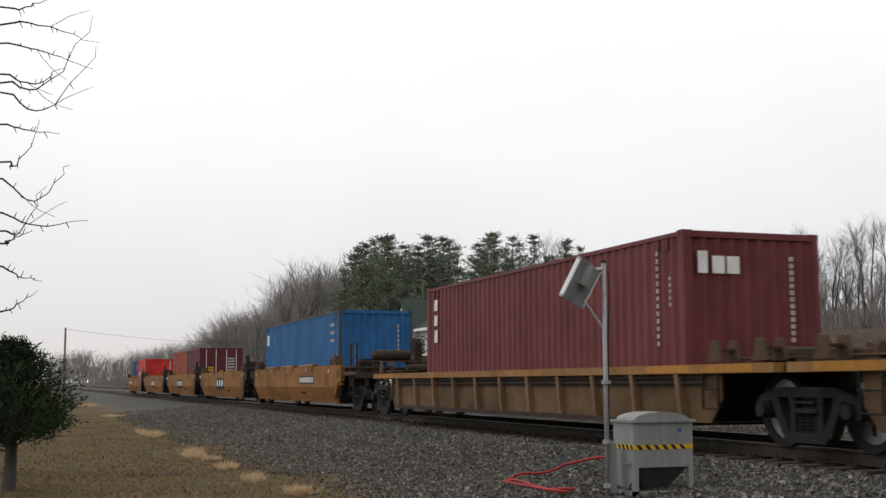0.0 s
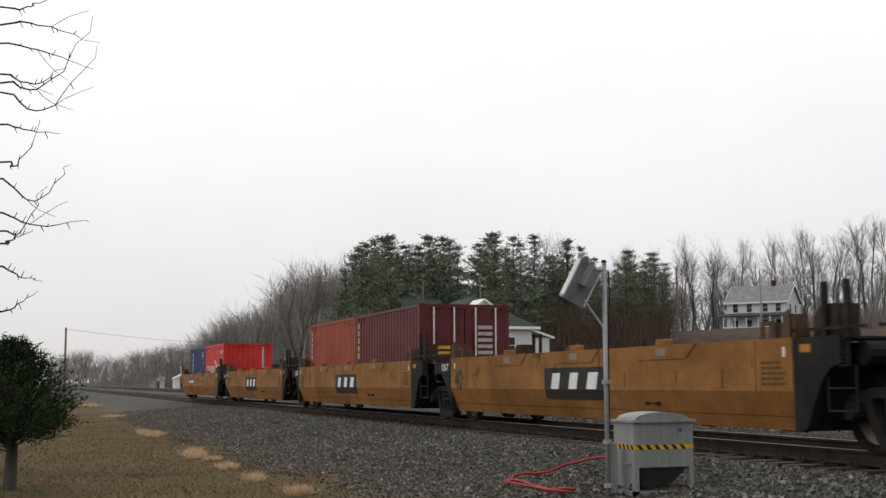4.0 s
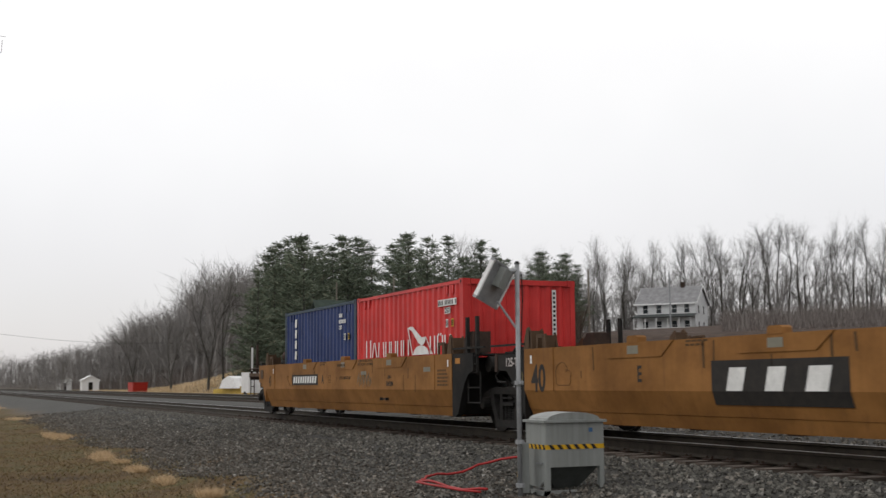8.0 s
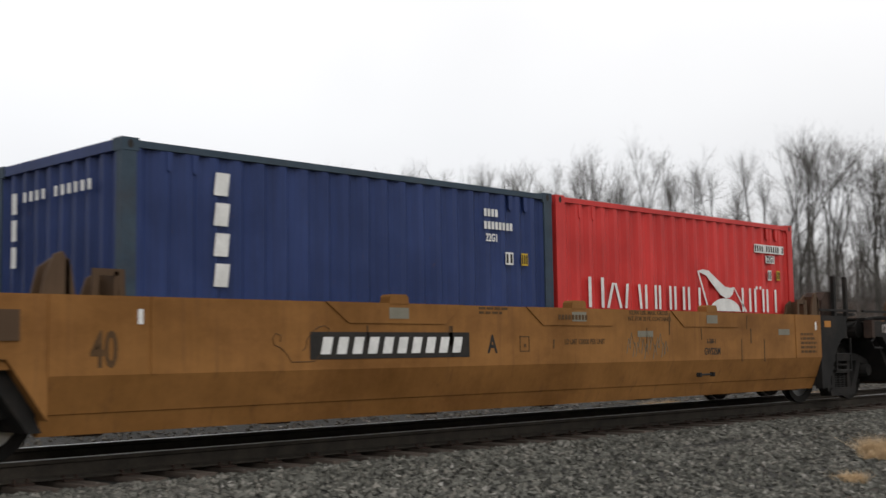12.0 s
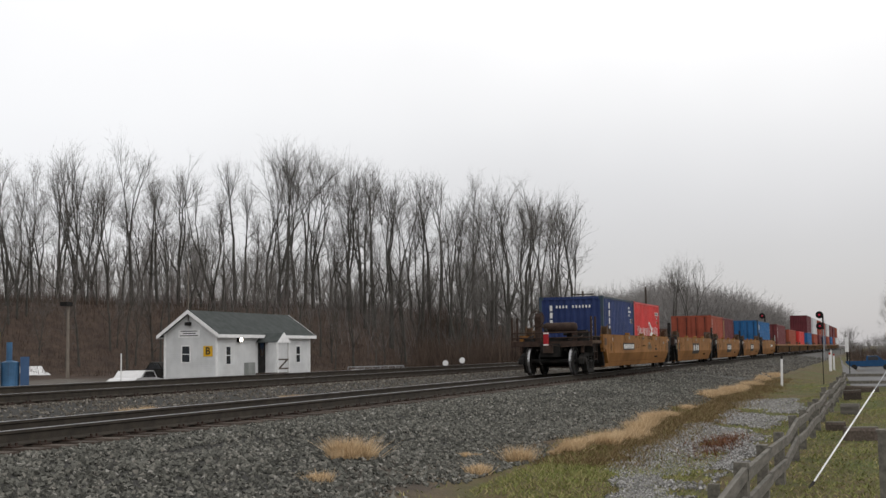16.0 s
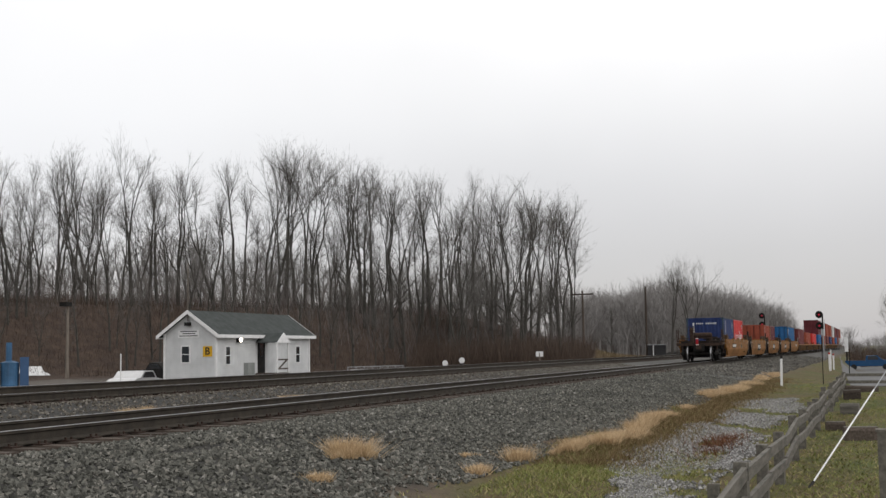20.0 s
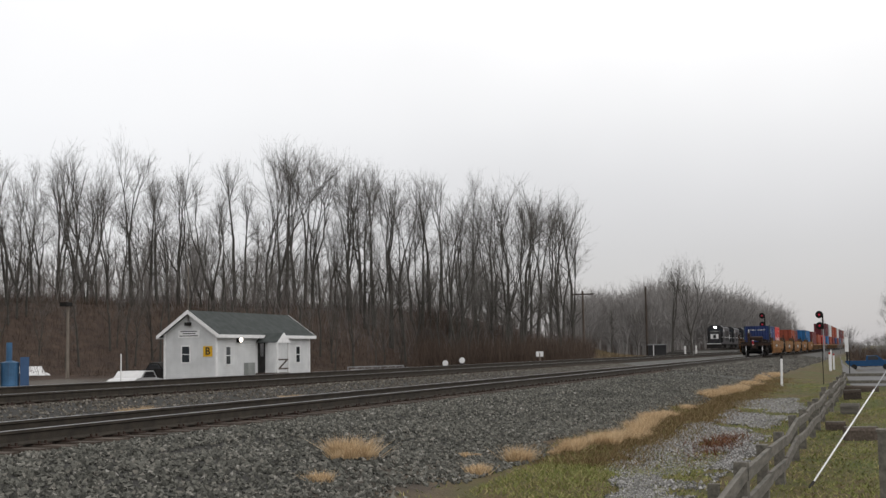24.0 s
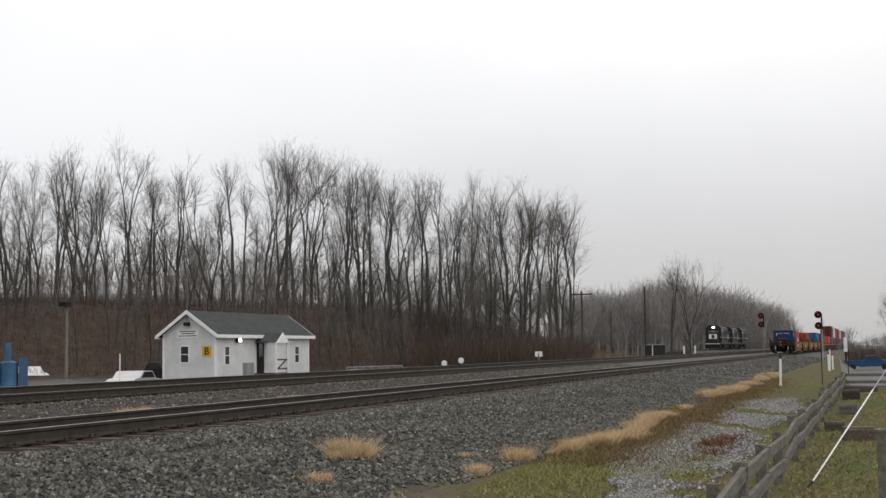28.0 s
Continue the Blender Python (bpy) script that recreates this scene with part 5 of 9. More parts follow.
M_BPAINT = painted("blue_tank_paint", (0.045, 0.125, 0.245), amt=0.4, soil=0.4)
M_CARBLUE = mottled("blue_car_paint", (0.015, 0.06, 0.15), (0.02, 0.075, 0.18), 2.0, 0.25, bump=0.0)
M_CARWHITE = mottled("white_car_paint", (0.6, 0.6, 0.6), (0.7, 0.7, 0.7), 2.0, 0.3, bump=0.0)
M_RUBBER = mottled("tyre_rubber", (0.015, 0.015, 0.015), (0.03, 0.03, 0.03), 4.0, 0.85)
M_CHROME = mottled("dull_chrome", (0.5, 0.5, 0.5), (0.6, 0.6, 0.6), 3.0, 0.25, 1.0, bump=0.0)
M_BLACKPAINT = painted("black_loco_paint", (0.018, 0.018, 0.02), amt=0.3, rough=0.5)
M_DRYGRASS = island_mat("dry_grass", [(0.0, (0.36, 0.25, 0.135)), (0.5, (0.60, 0.44, 0.26)), (1.0, (0.74, 0.58, 0.39))], 0.9, bump=0.0)
M_STRAW = island_mat("weathered_straw", [(0.0, (0.09, 0.065, 0.038)), (0.5, (0.19, 0.145, 0.085)), (1.0, (0.32, 0.25, 0.15))], 0.9, bump=0.0)
M_GRASS = island_mat("short_grass", [(0.0, (0.15, 0.17, 0.05)), (0.5, (0.20, 0.225, 0.065)), (0.75, (0.27, 0.25, 0.10)), (1.0, (0.36, 0.30, 0.15))], 0.9, bump=0.0)
M_BROWNGRASS = island_mat("brown_grass", [(0.0, (0.115, 0.076, 0.036)), (0.5, (0.165, 0.114, 0.055)), (0.8, (0.23, 0.165, 0.086)), (1.0, (0.16, 0.15, 0.055))], 0.9, bump=0.0)
M_JUNIPER = island_mat("juniper_sprays", [(0.0, (0.010, 0.022, 0.009)), (0.5, (0.022, 0.042, 0.016)), (0.9, (0.04, 0.065, 0.022)), (1.0, (0.065, 0.07, 0.022))], 0.85, bump=0.0)
M_ASPHALT = mottled("worn_asphalt", (0.10, 0.10, 0.10), (0.17, 0.17, 0.17), 0.7, 0.9, dirt=(0.2, 0.19, 0.17), fine=30.0, bump=0.3)


def lz(x, y):
    return float(land(x, y))


# ---- grease cabinet and its solar mast beside the near rail ----
mast = thing("solar_mast", "galvanised steel mast with a tilted solar panel and conduit clamps", "solar panel", pose(-12.65, 6.45, lz(-12.65, 6.45)))
top_z = 2.19 - lz(-12.65, 6.45)
part("mast_tube", Mesh().tube((0, 0, -0.2), (0, 0, top_z), 0.028, n=14), M_GALV, mast, smooth=True)
part("cap", Mesh().tube((0, 0, top_z), (0, 0, top_z + 0.03), 0.038, 0.02, n=14), M_GRIME, mast)
for z in (0.12, top_z - 2.12, top_z - 1.43):
    part("clamp", Mesh().tube((0, 0, z), (0, 0, z + 0.05), 0.05, n=12).box(0.03, 0.09, -0.02, 0.02, z + 0.005, z + 0.045), M_GALV, mast)
r_, u_, t_ = Vector((0.454, 0.891, 0)), Vector((0, 0, 1)), Vector((0.891, -0.454, 0))
slope = (r_ * -0.45 + u_ * -0.89).normalized()
depth = (r_ * 0.45 + u_ * -0.14 + t_ * -0.88)
depth = (depth - slope * depth.dot(slope)).normalized()
nrm = slope.cross(depth)
PM = Matrix((slope, depth, nrm)).transposed().to_4x4()
PM.translation = r_ * -0.27 + u_ * (top_z - 0.24) + t_ * 0.05
face_up = -1 if nrm.z < 0 else 1
panel = part("solar_panel", Mesh().turned_box(0.50, 0.56, 0.03, PM), M_GALV, mast, "tilted panel with pale frame")
part("cell_sheet", Mesh().turned_box(0.47, 0.53, 0.004, PM @ Matrix.Translation((0, 0, face_up * 0.017))), M_DARKGLASS, panel)
for k in (-0.24, 0.24):
    part("frame_edge", Mesh().turned_box(0.03, 0.57, 0.05, PM @ Matrix.Translation((k, 0, 0))), M_GALV, panel)
    part("frame_edge", Mesh().turned_box(0.5, 0.03, 0.05, PM @ Matrix.Translation((0, k * 1.12, 0))), M_TRIM, panel)
part("back_box", Mesh().turned_box(0.24, 0.16, 0.1, PM @ Matrix.Translation((-0.1, 0, -face_up * 0.06))), M_CABINET, mast)
part("brace", Mesh().tube(r_ * -0.01 + u_ * (top_z - 0.78), r_ * -0.24 + u_ * (top_z - 0.44), 0.014, n=8), M_GALV, mast)
part("bracket_arm", Mesh().tube(u_ * (top_z - 0.08), r_ * -0.2 + u_ * (top_z - 0.1), 0.03, n=8), M_GALV, mast)
part("cable", Mesh().path([r_ * 0.05 + u_ * (top_z - 0.1), r_ * 0.06 + u_ * (top_z - 0.4), r_ * 0.036 + u_ * (top_z - 0.9), r_ * 0.03 + u_ * (top_z - 2.0)], 0.008, 6), M_GRIME, mast)

bx0, bx1, by0, by1 = -12.97, -12.47, 6.70, 7.48
bz = lz(-12.7, 7.0)
cab = thing("grease_cabinet", "pale grey metal trackside grease cabinet with hazard tape", "cabinet", pose(0, 0, 0))
cy = (by0 + by1) / 2
body = part("cabinet_body", Mesh().box(bx0, bx1, by0, by1, -0.2, 0.33), M_CABINET, cab)
part("lid", Mesh().box(bx0 - 0.03, bx1 + 0.03, by0 - 0.03, by1 + 0.03, 0.315, 0.345).prism([(by0 + 0.03, 0.345), *[(cy + (by1 - by0) * 0.46 * math.cos(radians(a)), 0.345 + 0.09 * math.sin(radians(a))) for a in range(0, 181, 15)][::-1]], "x", bx0 + 0.02, bx1 - 0.02), M_CABINET, cab, "low domed lid")
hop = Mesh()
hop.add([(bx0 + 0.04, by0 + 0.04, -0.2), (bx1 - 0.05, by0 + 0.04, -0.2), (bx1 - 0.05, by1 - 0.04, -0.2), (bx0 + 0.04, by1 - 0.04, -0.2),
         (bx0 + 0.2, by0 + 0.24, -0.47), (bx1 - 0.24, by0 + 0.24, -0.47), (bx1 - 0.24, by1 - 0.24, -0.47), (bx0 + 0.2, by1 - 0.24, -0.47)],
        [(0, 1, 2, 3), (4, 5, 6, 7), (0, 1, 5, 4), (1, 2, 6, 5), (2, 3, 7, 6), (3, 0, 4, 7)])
# Steel much darker than the cabinet, part of it shade put into the colour.
part("hopper", hop, mottled("dark_hopper_steel", (0.05, 0.056, 0.052), (0.085, 0.092, 0.086), 4.0, 0.6), cab, "dark steel hopper with shade in its colour, between the legs")
part("side_skirt", Mesh().prism([(bx0 + 0.01, -0.2), (bx1 - 0.01, -0.2), (bx1 - 0.06, -0.36), (bx1 - 0.18, -0.44), (bx0 + 0.01, -0.42)], "y", by0 + 0.004, by0 + 0.02), M_CABINET, cab)
for x in (bx0 + 0.03, bx1 - 0.03):
    for y in (by0 + 0.03, by1 - 0.03):
        part("leg", Mesh().box(x - 0.03, x + 0.03, y - 0.03, y + 0.03, -0.52, -0.2), M_CABINET, cab)
part("base_frame", Mesh().box(bx0, bx1, by0, by0 + 0.06, -0.53, -0.47).box(bx0, bx1, by1 - 0.06, by1, -0.53, -0.47).box(bx1 - 0.06, bx1, by0, by1, -0.53, -0.47).box(bx0, bx0 + 0.06, by0, by1, -0.53, -0.47), M_CABINET, cab)
part("timber_sleeper", Mesh().box(bx0 - 0.1, bx1 + 0.1, by0 - 0.35, by1 + 0.1, -0.66, -0.53), M_TIE, cab)
tape = part("hazard_tape", Mesh().box(bx0 - 0.002, bx1 + 0.002, by0 - 0.002, by1 + 0.002, 0.005, 0.06), M_HAZ_Y, cab, "yellow and black hazard tape")
for k in range(7):
    y = by0 + 0.03 + k * 0.112
    m = Mesh().add([(bx1 + 0.003, y, 0.06), (bx1 + 0.003, y + 0.05, 0.06), (bx1 + 0.003, y + 0.095, 0.005), (bx1 + 0.003, y + 0.045, 0.005), (bx1 + 0.005, y, 0.06), (bx1 + 0.005, y + 0.05, 0.06), (bx1 + 0.005, y + 0.095, 0.005), (bx1 + 0.005, y + 0.045, 0.005)],
                   [(4, 5, 6, 7), (0, 1, 5, 4), (2, 3, 7, 6), (0, 4, 7, 3), (1, 2, 6, 5)])
    if y < by1 - 0.09:
        part("black_stripe", m, M_BLACK_MARK, tape)
for k in range(5):
    x = bx0 + 0.02 + k * 0.1
    part("black_stripe", Mesh().prism([(x, 0.06), (x + 0.045, 0.06), (x + 0.075, 0.005), (x + 0.03, 0.005)], "y", by0 - 0.005, by0 - 0.003), M_BLACK_MARK, tape)
part("latch", Mesh().box(bx1 - 0.2, bx1 - 0.06, by0 - 0.03, by0, -0.165, -0.15), M_GALV, cab)
part("maker_mark", Mesh().box(bx1, bx1 + 0.003, by1 - 0.2, by1 - 0.15, 0.2, 0.25), plain("blue_mark", (0.05, 0.12, 0.25)), cab)
pump = part("pump_box", Mesh().box(-12.80, -12.70, 6.50, 6.60, -0.5, 0.08), M_CABINET, cab)
part("hazard_sticker", Mesh().box(-12.805, -12.695, 6.495, 6.5, -0.32, -0.26), M_HAZ_Y, pump)

hose = thing("red_hose", "red rubber grease hose looped over the ballast", "hose")
hp = [(-12.9, 7.2), (-13.6, 7.6), (-14.6, 7.5), (-15.2, 7.1), (-15.35, 6.7), (-15.25, 6.35), (-14.9, 6.12), (-14.3, 6.08), (-13.5, 6.1), (-12.9, 6.25)]
pts = []
for k in range(len(hp) - 1):
    for q in range(4):
        f = q / 4
        a, b = hp[k], hp[k + 1]
        x, y = a[0] + (b[0] - a[0]) * f, a[1] + (b[1] - a[1]) * f
        pts.append((x, y, lz(x, y) + 0.075 + 0.02 * math.sin(k * 3 + q) + 0.46 * max(0.0, 1 - (4 * k + q) / 15) ** 1.3))
part("hose_line", Mesh().path(pts, 0.017, 7), M_REDHOSE, hose, smooth=True)
pts2 = [(x + 0.02 + 0.05 * math.sin(k * 0.7), y - 0.07, lz(x, y - 0.07) + 0.07) for k, (x, y, z) in enumerate(pts[20:])]
part("hose_line", Mesh().path(pts2, 0.014, 7), M_REDHOSE, hose, smooth=True)


# ---- buildings ----
def gable_block(m, x0, x1, y0, y1, z0, eave, ridge, along="x"):
    """Walls up to the eaves with pointed ends; the ridge runs along the named axis."""
    if along == "x":
        m.prism([(y0, z0), (y1, z0), (y1, eave), ((y0 + y1) / 2, ridge), (y0, eave)], "x", x0, x1)
    else:
        m.prism([(x0, z0), (x1, z0), (x1, eave), ((x0 + x1) / 2, ridge), (x0, eave)], "y", y0, y1)
    return m


def slab_roof(parent, x0, x1, y0, y1, eave, ridge, mat, over=0.3, thick=0.1, name="roof"):
    ym = (y0 + y1) / 2
    k = (ridge - eave) / (ym - y0)
    for s, ye in ((-1, y0 - over), (1, y1 + over)):
        ze = eave - k * over
        part(name, Mesh().prism([(ye, ze + 0.02), (ym, ridge + 0.02), (ym, ridge + thick + 0.04), (ye, ze + thick + 0.02)], "x", x0 - over, x1 + over), mat, parent)
        part("fascia", Mesh().box(x0 - over - 0.01, x1 + over + 0.01, min(ye, ye + s * 0.03), max(ye, ye + s * 0.03), ze - 0.06, ze + thick + 0.03), M_TRIM, parent)
        for xe in (x0 - over, x1 + over):
            part("barge_board", Mesh().prism([(ye, ze - 0.08), (ym, ridge - 0.08), (ym, ridge + thick + 0.05), (ye, ze + thick + 0.03)], "x", xe - 0.02, xe + 0.02), M_TRIM, parent)


def window(parent, face, a0, a1, z0, z1, at, rails=1, name="window"):
    """A window in a wall that faces -x, +x or -y, standing at x or y = at."""
    fr = 0.06

    def bx(m, u0, u1, v0, v1, d0, d1):
        if face == "-y":
            return m.box(u0, u1, at - d1, at - d0, v0, v1)
        s = -1 if face == "-x" else 1
        return m.box(min(at + s * d0, at + s * d1), max(at + s * d0, at + s * d1), u0, u1, v0, v1)
    w = part(name, bx(Mesh(), a0, a1, z0, z1, 0.002, 0.02), M_GLASS, parent, "dark sash window in white trim")
    for q in ((a0 - fr, a1 + fr, z1, z1 + fr), (a0 - fr, a1 + fr, z0 - fr, z0), (a0 - fr, a0, z0, z1), (a1, a1 + fr, z0, z1)):
        part("window_trim", bx(Mesh(), *q, 0.0, 0.045), M_TRIM, w)
    for k in range(rails):
        zm = z0 + (z1 - z0) * (k + 1) / (rails + 1)
        part("sash_rail", bx(Mesh(), a0, a1, zm - 0.02, zm + 0.02, 0.02, 0.03), M_TRIM, w)
    return w


# yard office: near corner 70 m off
HX0, HX1, HY0, HY1 = 60.3, 72.25, 35.5, 38.9
hut = thing("yard_office", "small white clapboard yard office with a grey-green gable roof", "building")
HZ = -1.5
part("wall_block", gable_block(Mesh(), HX0, HX1, HY0, HY1, HZ, 2.12, 3.3), M_SIDING, hut)
slab_roof(hut, HX0, HX1, HY0, HY1, 2.12, 3.3, M_SHINGLE_D, 0.35)
for x, y in ((HX0, HY0), (HX0, HY1), (HX1, HY0)):
    part("corner_board", Mesh().box(x - 0.06, x + 0.06, y - 0.06, y + 0.06, HZ, 2.1), M_TRIM, hut)
window(hut, "-x", 37.25, 37.75, 0.45, 1.35, HX0)
window(hut, "-y", 61.35, 61.85, 0.3, 1.3, HY0)
window(hut, "-y", 70.3, 70.85, 0.3, 1.3, HY0)
sgn = part("letter_sign", Mesh().box(HX0 - 0.03, HX0, 35.75, 36.35, 0.75, 1.35), M_HAZ_Y, hut, "orange-yellow sign with a dark letter B")
words("B", 0.42 / 0.7, M_BLACK_MARK, hut, pose(HX0 - 0.034, 36.05, 1.05) @ pose(0, 0, 0, 90, 0, -90))
nb = part("name_board", Mesh().box(HX0 - 0.03, HX0, 36.6, 38.0, 1.85, 2.3), M_TRIM, hut, "white name board with lines of small print")
for k, (a, b) in enumerate(((36.75, 37.85), (36.85, 37.7), (36.7, 37.9))):
    part("print_bar", Mesh().box(HX0 - 0.034, HX0 - 0.031, a, b, 2.2 - k * 0.13, 2.25 - k * 0.13), M_GREY_STEEL, nb)
part("flood_lamp", Mesh().box(HX0 - 0.25, HX0, 37.15, 37.45, 2.55, 2.75), M_GREY_STEEL, hut)
wl_ = part("wall_lamp", Mesh().box(62.6, 62.9, HY0 - 0.18, HY0, 1.55, 1.85), M_GREY_STEEL, hut)
part("lit_lens", Mesh().lathe([(0.02, -0.06), (0.12, -0.04), (0.12, 0.04), (0.02, 0.06)], (62.75, HY0 - 0.24, 1.7), "y", 12), glow("lamp_glow", (1.0, 0.9, 0.75), 6.0), wl_, "lit lamp")
part("door", Mesh().box(65.2, 66.1, HY0 - 0.03, HY0, -0.3, 1.72), M_GREY_STEEL, hut, "dark entrance door under a porch")
part("door_pane", Mesh().box(65.42, 65.88, HY0 - 0.045, HY0 - 0.03, 0.7, 1.5), M_GLASS, hut)
porch = part("porch_roof", Mesh().prism([(64.9, 1.55), (66.5, 1.55), (65.7, 2.12)], "y", HY0 - 1.5, HY0 - 0.02), M_SHINGLE_D, hut)
part("porch_gable", Mesh().prism([(64.85, 1.52), (66.55, 1.52), (65.7, 2.13)], "y", HY0 - 1.56, HY0 - 1.5), M_TRIM, porch)
for x in (64.98, 66.42):
    part("porch_post", Mesh().box(x - 0.05, x + 0.05, HY0 - 1.5, HY0 - 1.4, HZ, 1.55), M_TRIM, hut)
for z in (0.45, -0.1):
    part("porch_rail", Mesh().box(65.0, 66.4, HY0 - 1.48, HY0 - 1.42, z, z + 0.09), M_TIE, hut)
part("porch_brace", Mesh().prism([(65.1, -0.05), (65.2, -0.1), (66.3, 0.45), (66.2, 0.5)], "y", HY0 - 1.47, HY0 - 1.43), M_TIE, hut)
part("porch_floor", Mesh().box(64.9, 66.5, HY0 - 1.5, HY0, HZ, -0.3), M_TIE, hut)
part("meter_box", Mesh().box(63.5, 64.3, HY0 - 0.3, HY0, -0.5, 0.35), M_CABINET, hut)
part("vent_pipe", Mesh().tube((69.5, 38.2, 2.4), (69.5, 38.2, 3.4), 0.08, n=8), M_GRIME, hut)
part("aerial", Mesh().tube((60.2, 37.3, 2.8), (60.2, 37.3, 6.2), 0.025, n=6), M_POLE, hut)

# white station with a hipped green roof
SX1, SX0, SY0, SY1 = -87.7, -98.8, 30.9, 38.2
stn = thing("station_house", "white two-storey station building with a hipped green roof", "building")
SE, SR, SB = 5.1, 7.7, -0.5
part("wall_block", Mesh().box(SX0, SX1, SY0, SY1, SB, SE), M_SIDING, stn)
ov = 0.55
xm0, xm1, ymid = SX0 + 3.6, SX1 - 3.2, (SY0 + SY1) / 2
rf = Mesh().add([(SX0 - ov, SY0 - ov, SE), (SX1 + ov, SY0 - ov, SE), (SX1 + ov, SY1 + ov, SE), (SX0 - ov, SY1 + ov, SE), (xm0, ymid, SR), (xm1, ymid, SR)],
                [(0, 1, 5, 4), (1, 2, 5), (2, 3, 4, 5), (3, 0, 4), (3, 2, 1, 0)])
part("roof", rf, M_SHINGLE_G, stn, "dark green hipped roof")
for q in ((SX0 - ov, SX1 + ov, SY0 - ov - 0.02, SY0 - ov + 0.05), (SX1 + ov - 0.05, SX1 + ov + 0.02, SY0 - ov, SY1 + ov)):
    part("fascia", Mesh().box(*q, SE - 0.16, SE + 0.06), M_TRIM, stn)
wing = part("front_bay", gable_block(Mesh(), SX0 + 0.8, SX0 + 4.6, SY0 - 0.8, SY0 + 2.2, SB, SE + 0.1, SE + 2.5, along="y"), M_SIDING, stn, "projecting bay with a steep pediment")
xm = SX0 + 2.7
for s in (-1, 1):
    part("bay_roof", Mesh().prism([(xm, SE + 2.5), (xm + s * 2.3, SE - 0.05), (xm + s * 2.3, SE + 0.12), (xm, SE + 2.68)], "y", SY0 - 1.05, SY0 + 2.6), M_SHINGLE_G, wing)
part("bay_cornice", Mesh().box(SX0 + 0.4, SX0 + 5.0, SY0 - 1.1, SY0 - 0.8, SE - 0.1, SE + 0.08), M_TRIM, wing)
for a in (SX0 + 1.6, SX0 + 2.9):
    for z in (3.1, 0.4):
        window(stn, "-y", a, a + 0.7, z, z + 1.25, SY0 - 0.8)
for a in (SX0 + 5.6, SX0 + 7.4, SX0 + 9.2):
    for z in (3.1, 0.5):
        window(stn, "-y", a, a + 0.8, z, z + 1.2, SY0)
for a in (SY0 + 0.7, SY0 + 2.9, SY0 + 4.9):
    for z in (3.05, 0.6):
        window(stn, "+x", a, a + 0.95, z, z + 1.25, SX1)
dorm = part("dormer", gable_block(Mesh(), SX1 - 2.6, SX1 - 0.2, SY0 + 2.2, SY0 + 4.5, SE + 0.1, 6.35, 7.2), M_SIDING, stn, "white gabled dormer")
for s in (-1, 1):
    yd = SY0 + 3.35
    part("dormer_roof", Mesh().prism([(yd, 7.2), (yd + s * 1.4, 6.2), (yd + s * 1.4, 6.34), (yd, 7.36)], "x", SX1 - 2.7, SX1 - 0.0), M_TRIM, dorm)
window(stn, "+x", SY0 + 3.1, SY0 + 3.6, 5.75, 6.2, SX1 - 0.2, 0)
annex = part("annex", Mesh().box(SX1 - 4, SX1 - 0.6, SY1, SY1 + 1.8, SB, 4.3), M_SIDING, stn)
part("annex_roof", Mesh().prism([(SY1, 4.9), (SY1 + 2.2, 4.25), (SY1 + 2.2, 4.4), (SY1, 5.1)], "x", SX1 - 4.2, SX1 - 0.4), M_TRIM, annex)
part("aerial", Mesh().tube((SX0 + 2.7, SY0 + 1, 7.2), (SX0 + 2.7, SY0 + 1, 9.3), 0.05, n=6), M_POLE, stn)
part("aerial", Mesh().tube((SX1 - 1.2, SY0 + 3.4, 7.1), (SX1 - 1.2, SY0 + 3.4, 9.3), 0.05, n=6), M_POLE, stn)

M_GREYROOF = mottled("pale_grey_shingles", (0.17, 0.17, 0.175), (0.27, 0.27, 0.275), 1.5, 0.9, fine=10.0, bump=0.3, dist=0.02)
# farmhouse on the hill
fhx, fhy = -math.sin(radians(56.0)) * 200, math.cos(radians(56.0)) * 200
fz = max(lz(fhx, fhy), 8.6)
farm = thing("farmhouse", "white two-storey farmhouse with a grey roof and long porch", "building", pose(fhx, fhy, fz, 0, 0, 56.0 - 17))
eave_, ridge_ = 5.0, 7.7
part("wall_block", gable_block(Mesh(), -4.9, 4.9, 0, 7.5, -0.8, eave_, ridge_), M_SIDING, farm)
slab_roof(farm, -4.9, 4.9, 0, 7.5, eave_, ridge_, M_GREYROOF, 0.4, 0.15)
for a in (-3.9, -1.6, 1.0, 3.1):
    window(farm, "-y", a, a + 0.85, 3.3, 4.7, 0)
    window(farm, "-y", a, a + 0.85, 0.6, 2.0, 0)
for a in (1.6, 4.6):
    window(farm, "+x", a, a + 0.8, 3.2, 4.5, 4.9)
    window(farm, "+x", a, a + 0.8, 0.6, 1.9, 4.9)
part("porch_roof", Mesh().prism([(-2.4, 2.45), (0, 3.0), (0, 3.15), (-2.5, 2.6)], "x", -5.1, 5.1), M_SHINGLE_D, farm)
part("porch_floor", Mesh().box(-4.9, 4.9, -2.3, 0, -0.8, 0.1), M_TRIM, farm)
part("porch_rail", Mesh().box(-4.9, 4.9, -2.3, -2.24, 0.75, 0.85), M_TRIM, farm)
for k in range(6):
    part("porch_post", Mesh().box(-4.85 + k * 1.9, -4.73 + k * 1.9, -2.3, -2.18, 0.1, 2.5), M_TRIM, farm)
for k in range(40):
    part("baluster", Mesh().box(-4.8 + k * 0.245, -4.76 + k * 0.245, -2.28, -2.25, 0.1, 0.78), M_TRIM, farm)
part("chimney", Mesh().box(1.6, 2.2, 3.4, 4.0, 7.0, 8.6), M_RUSTY, farm)


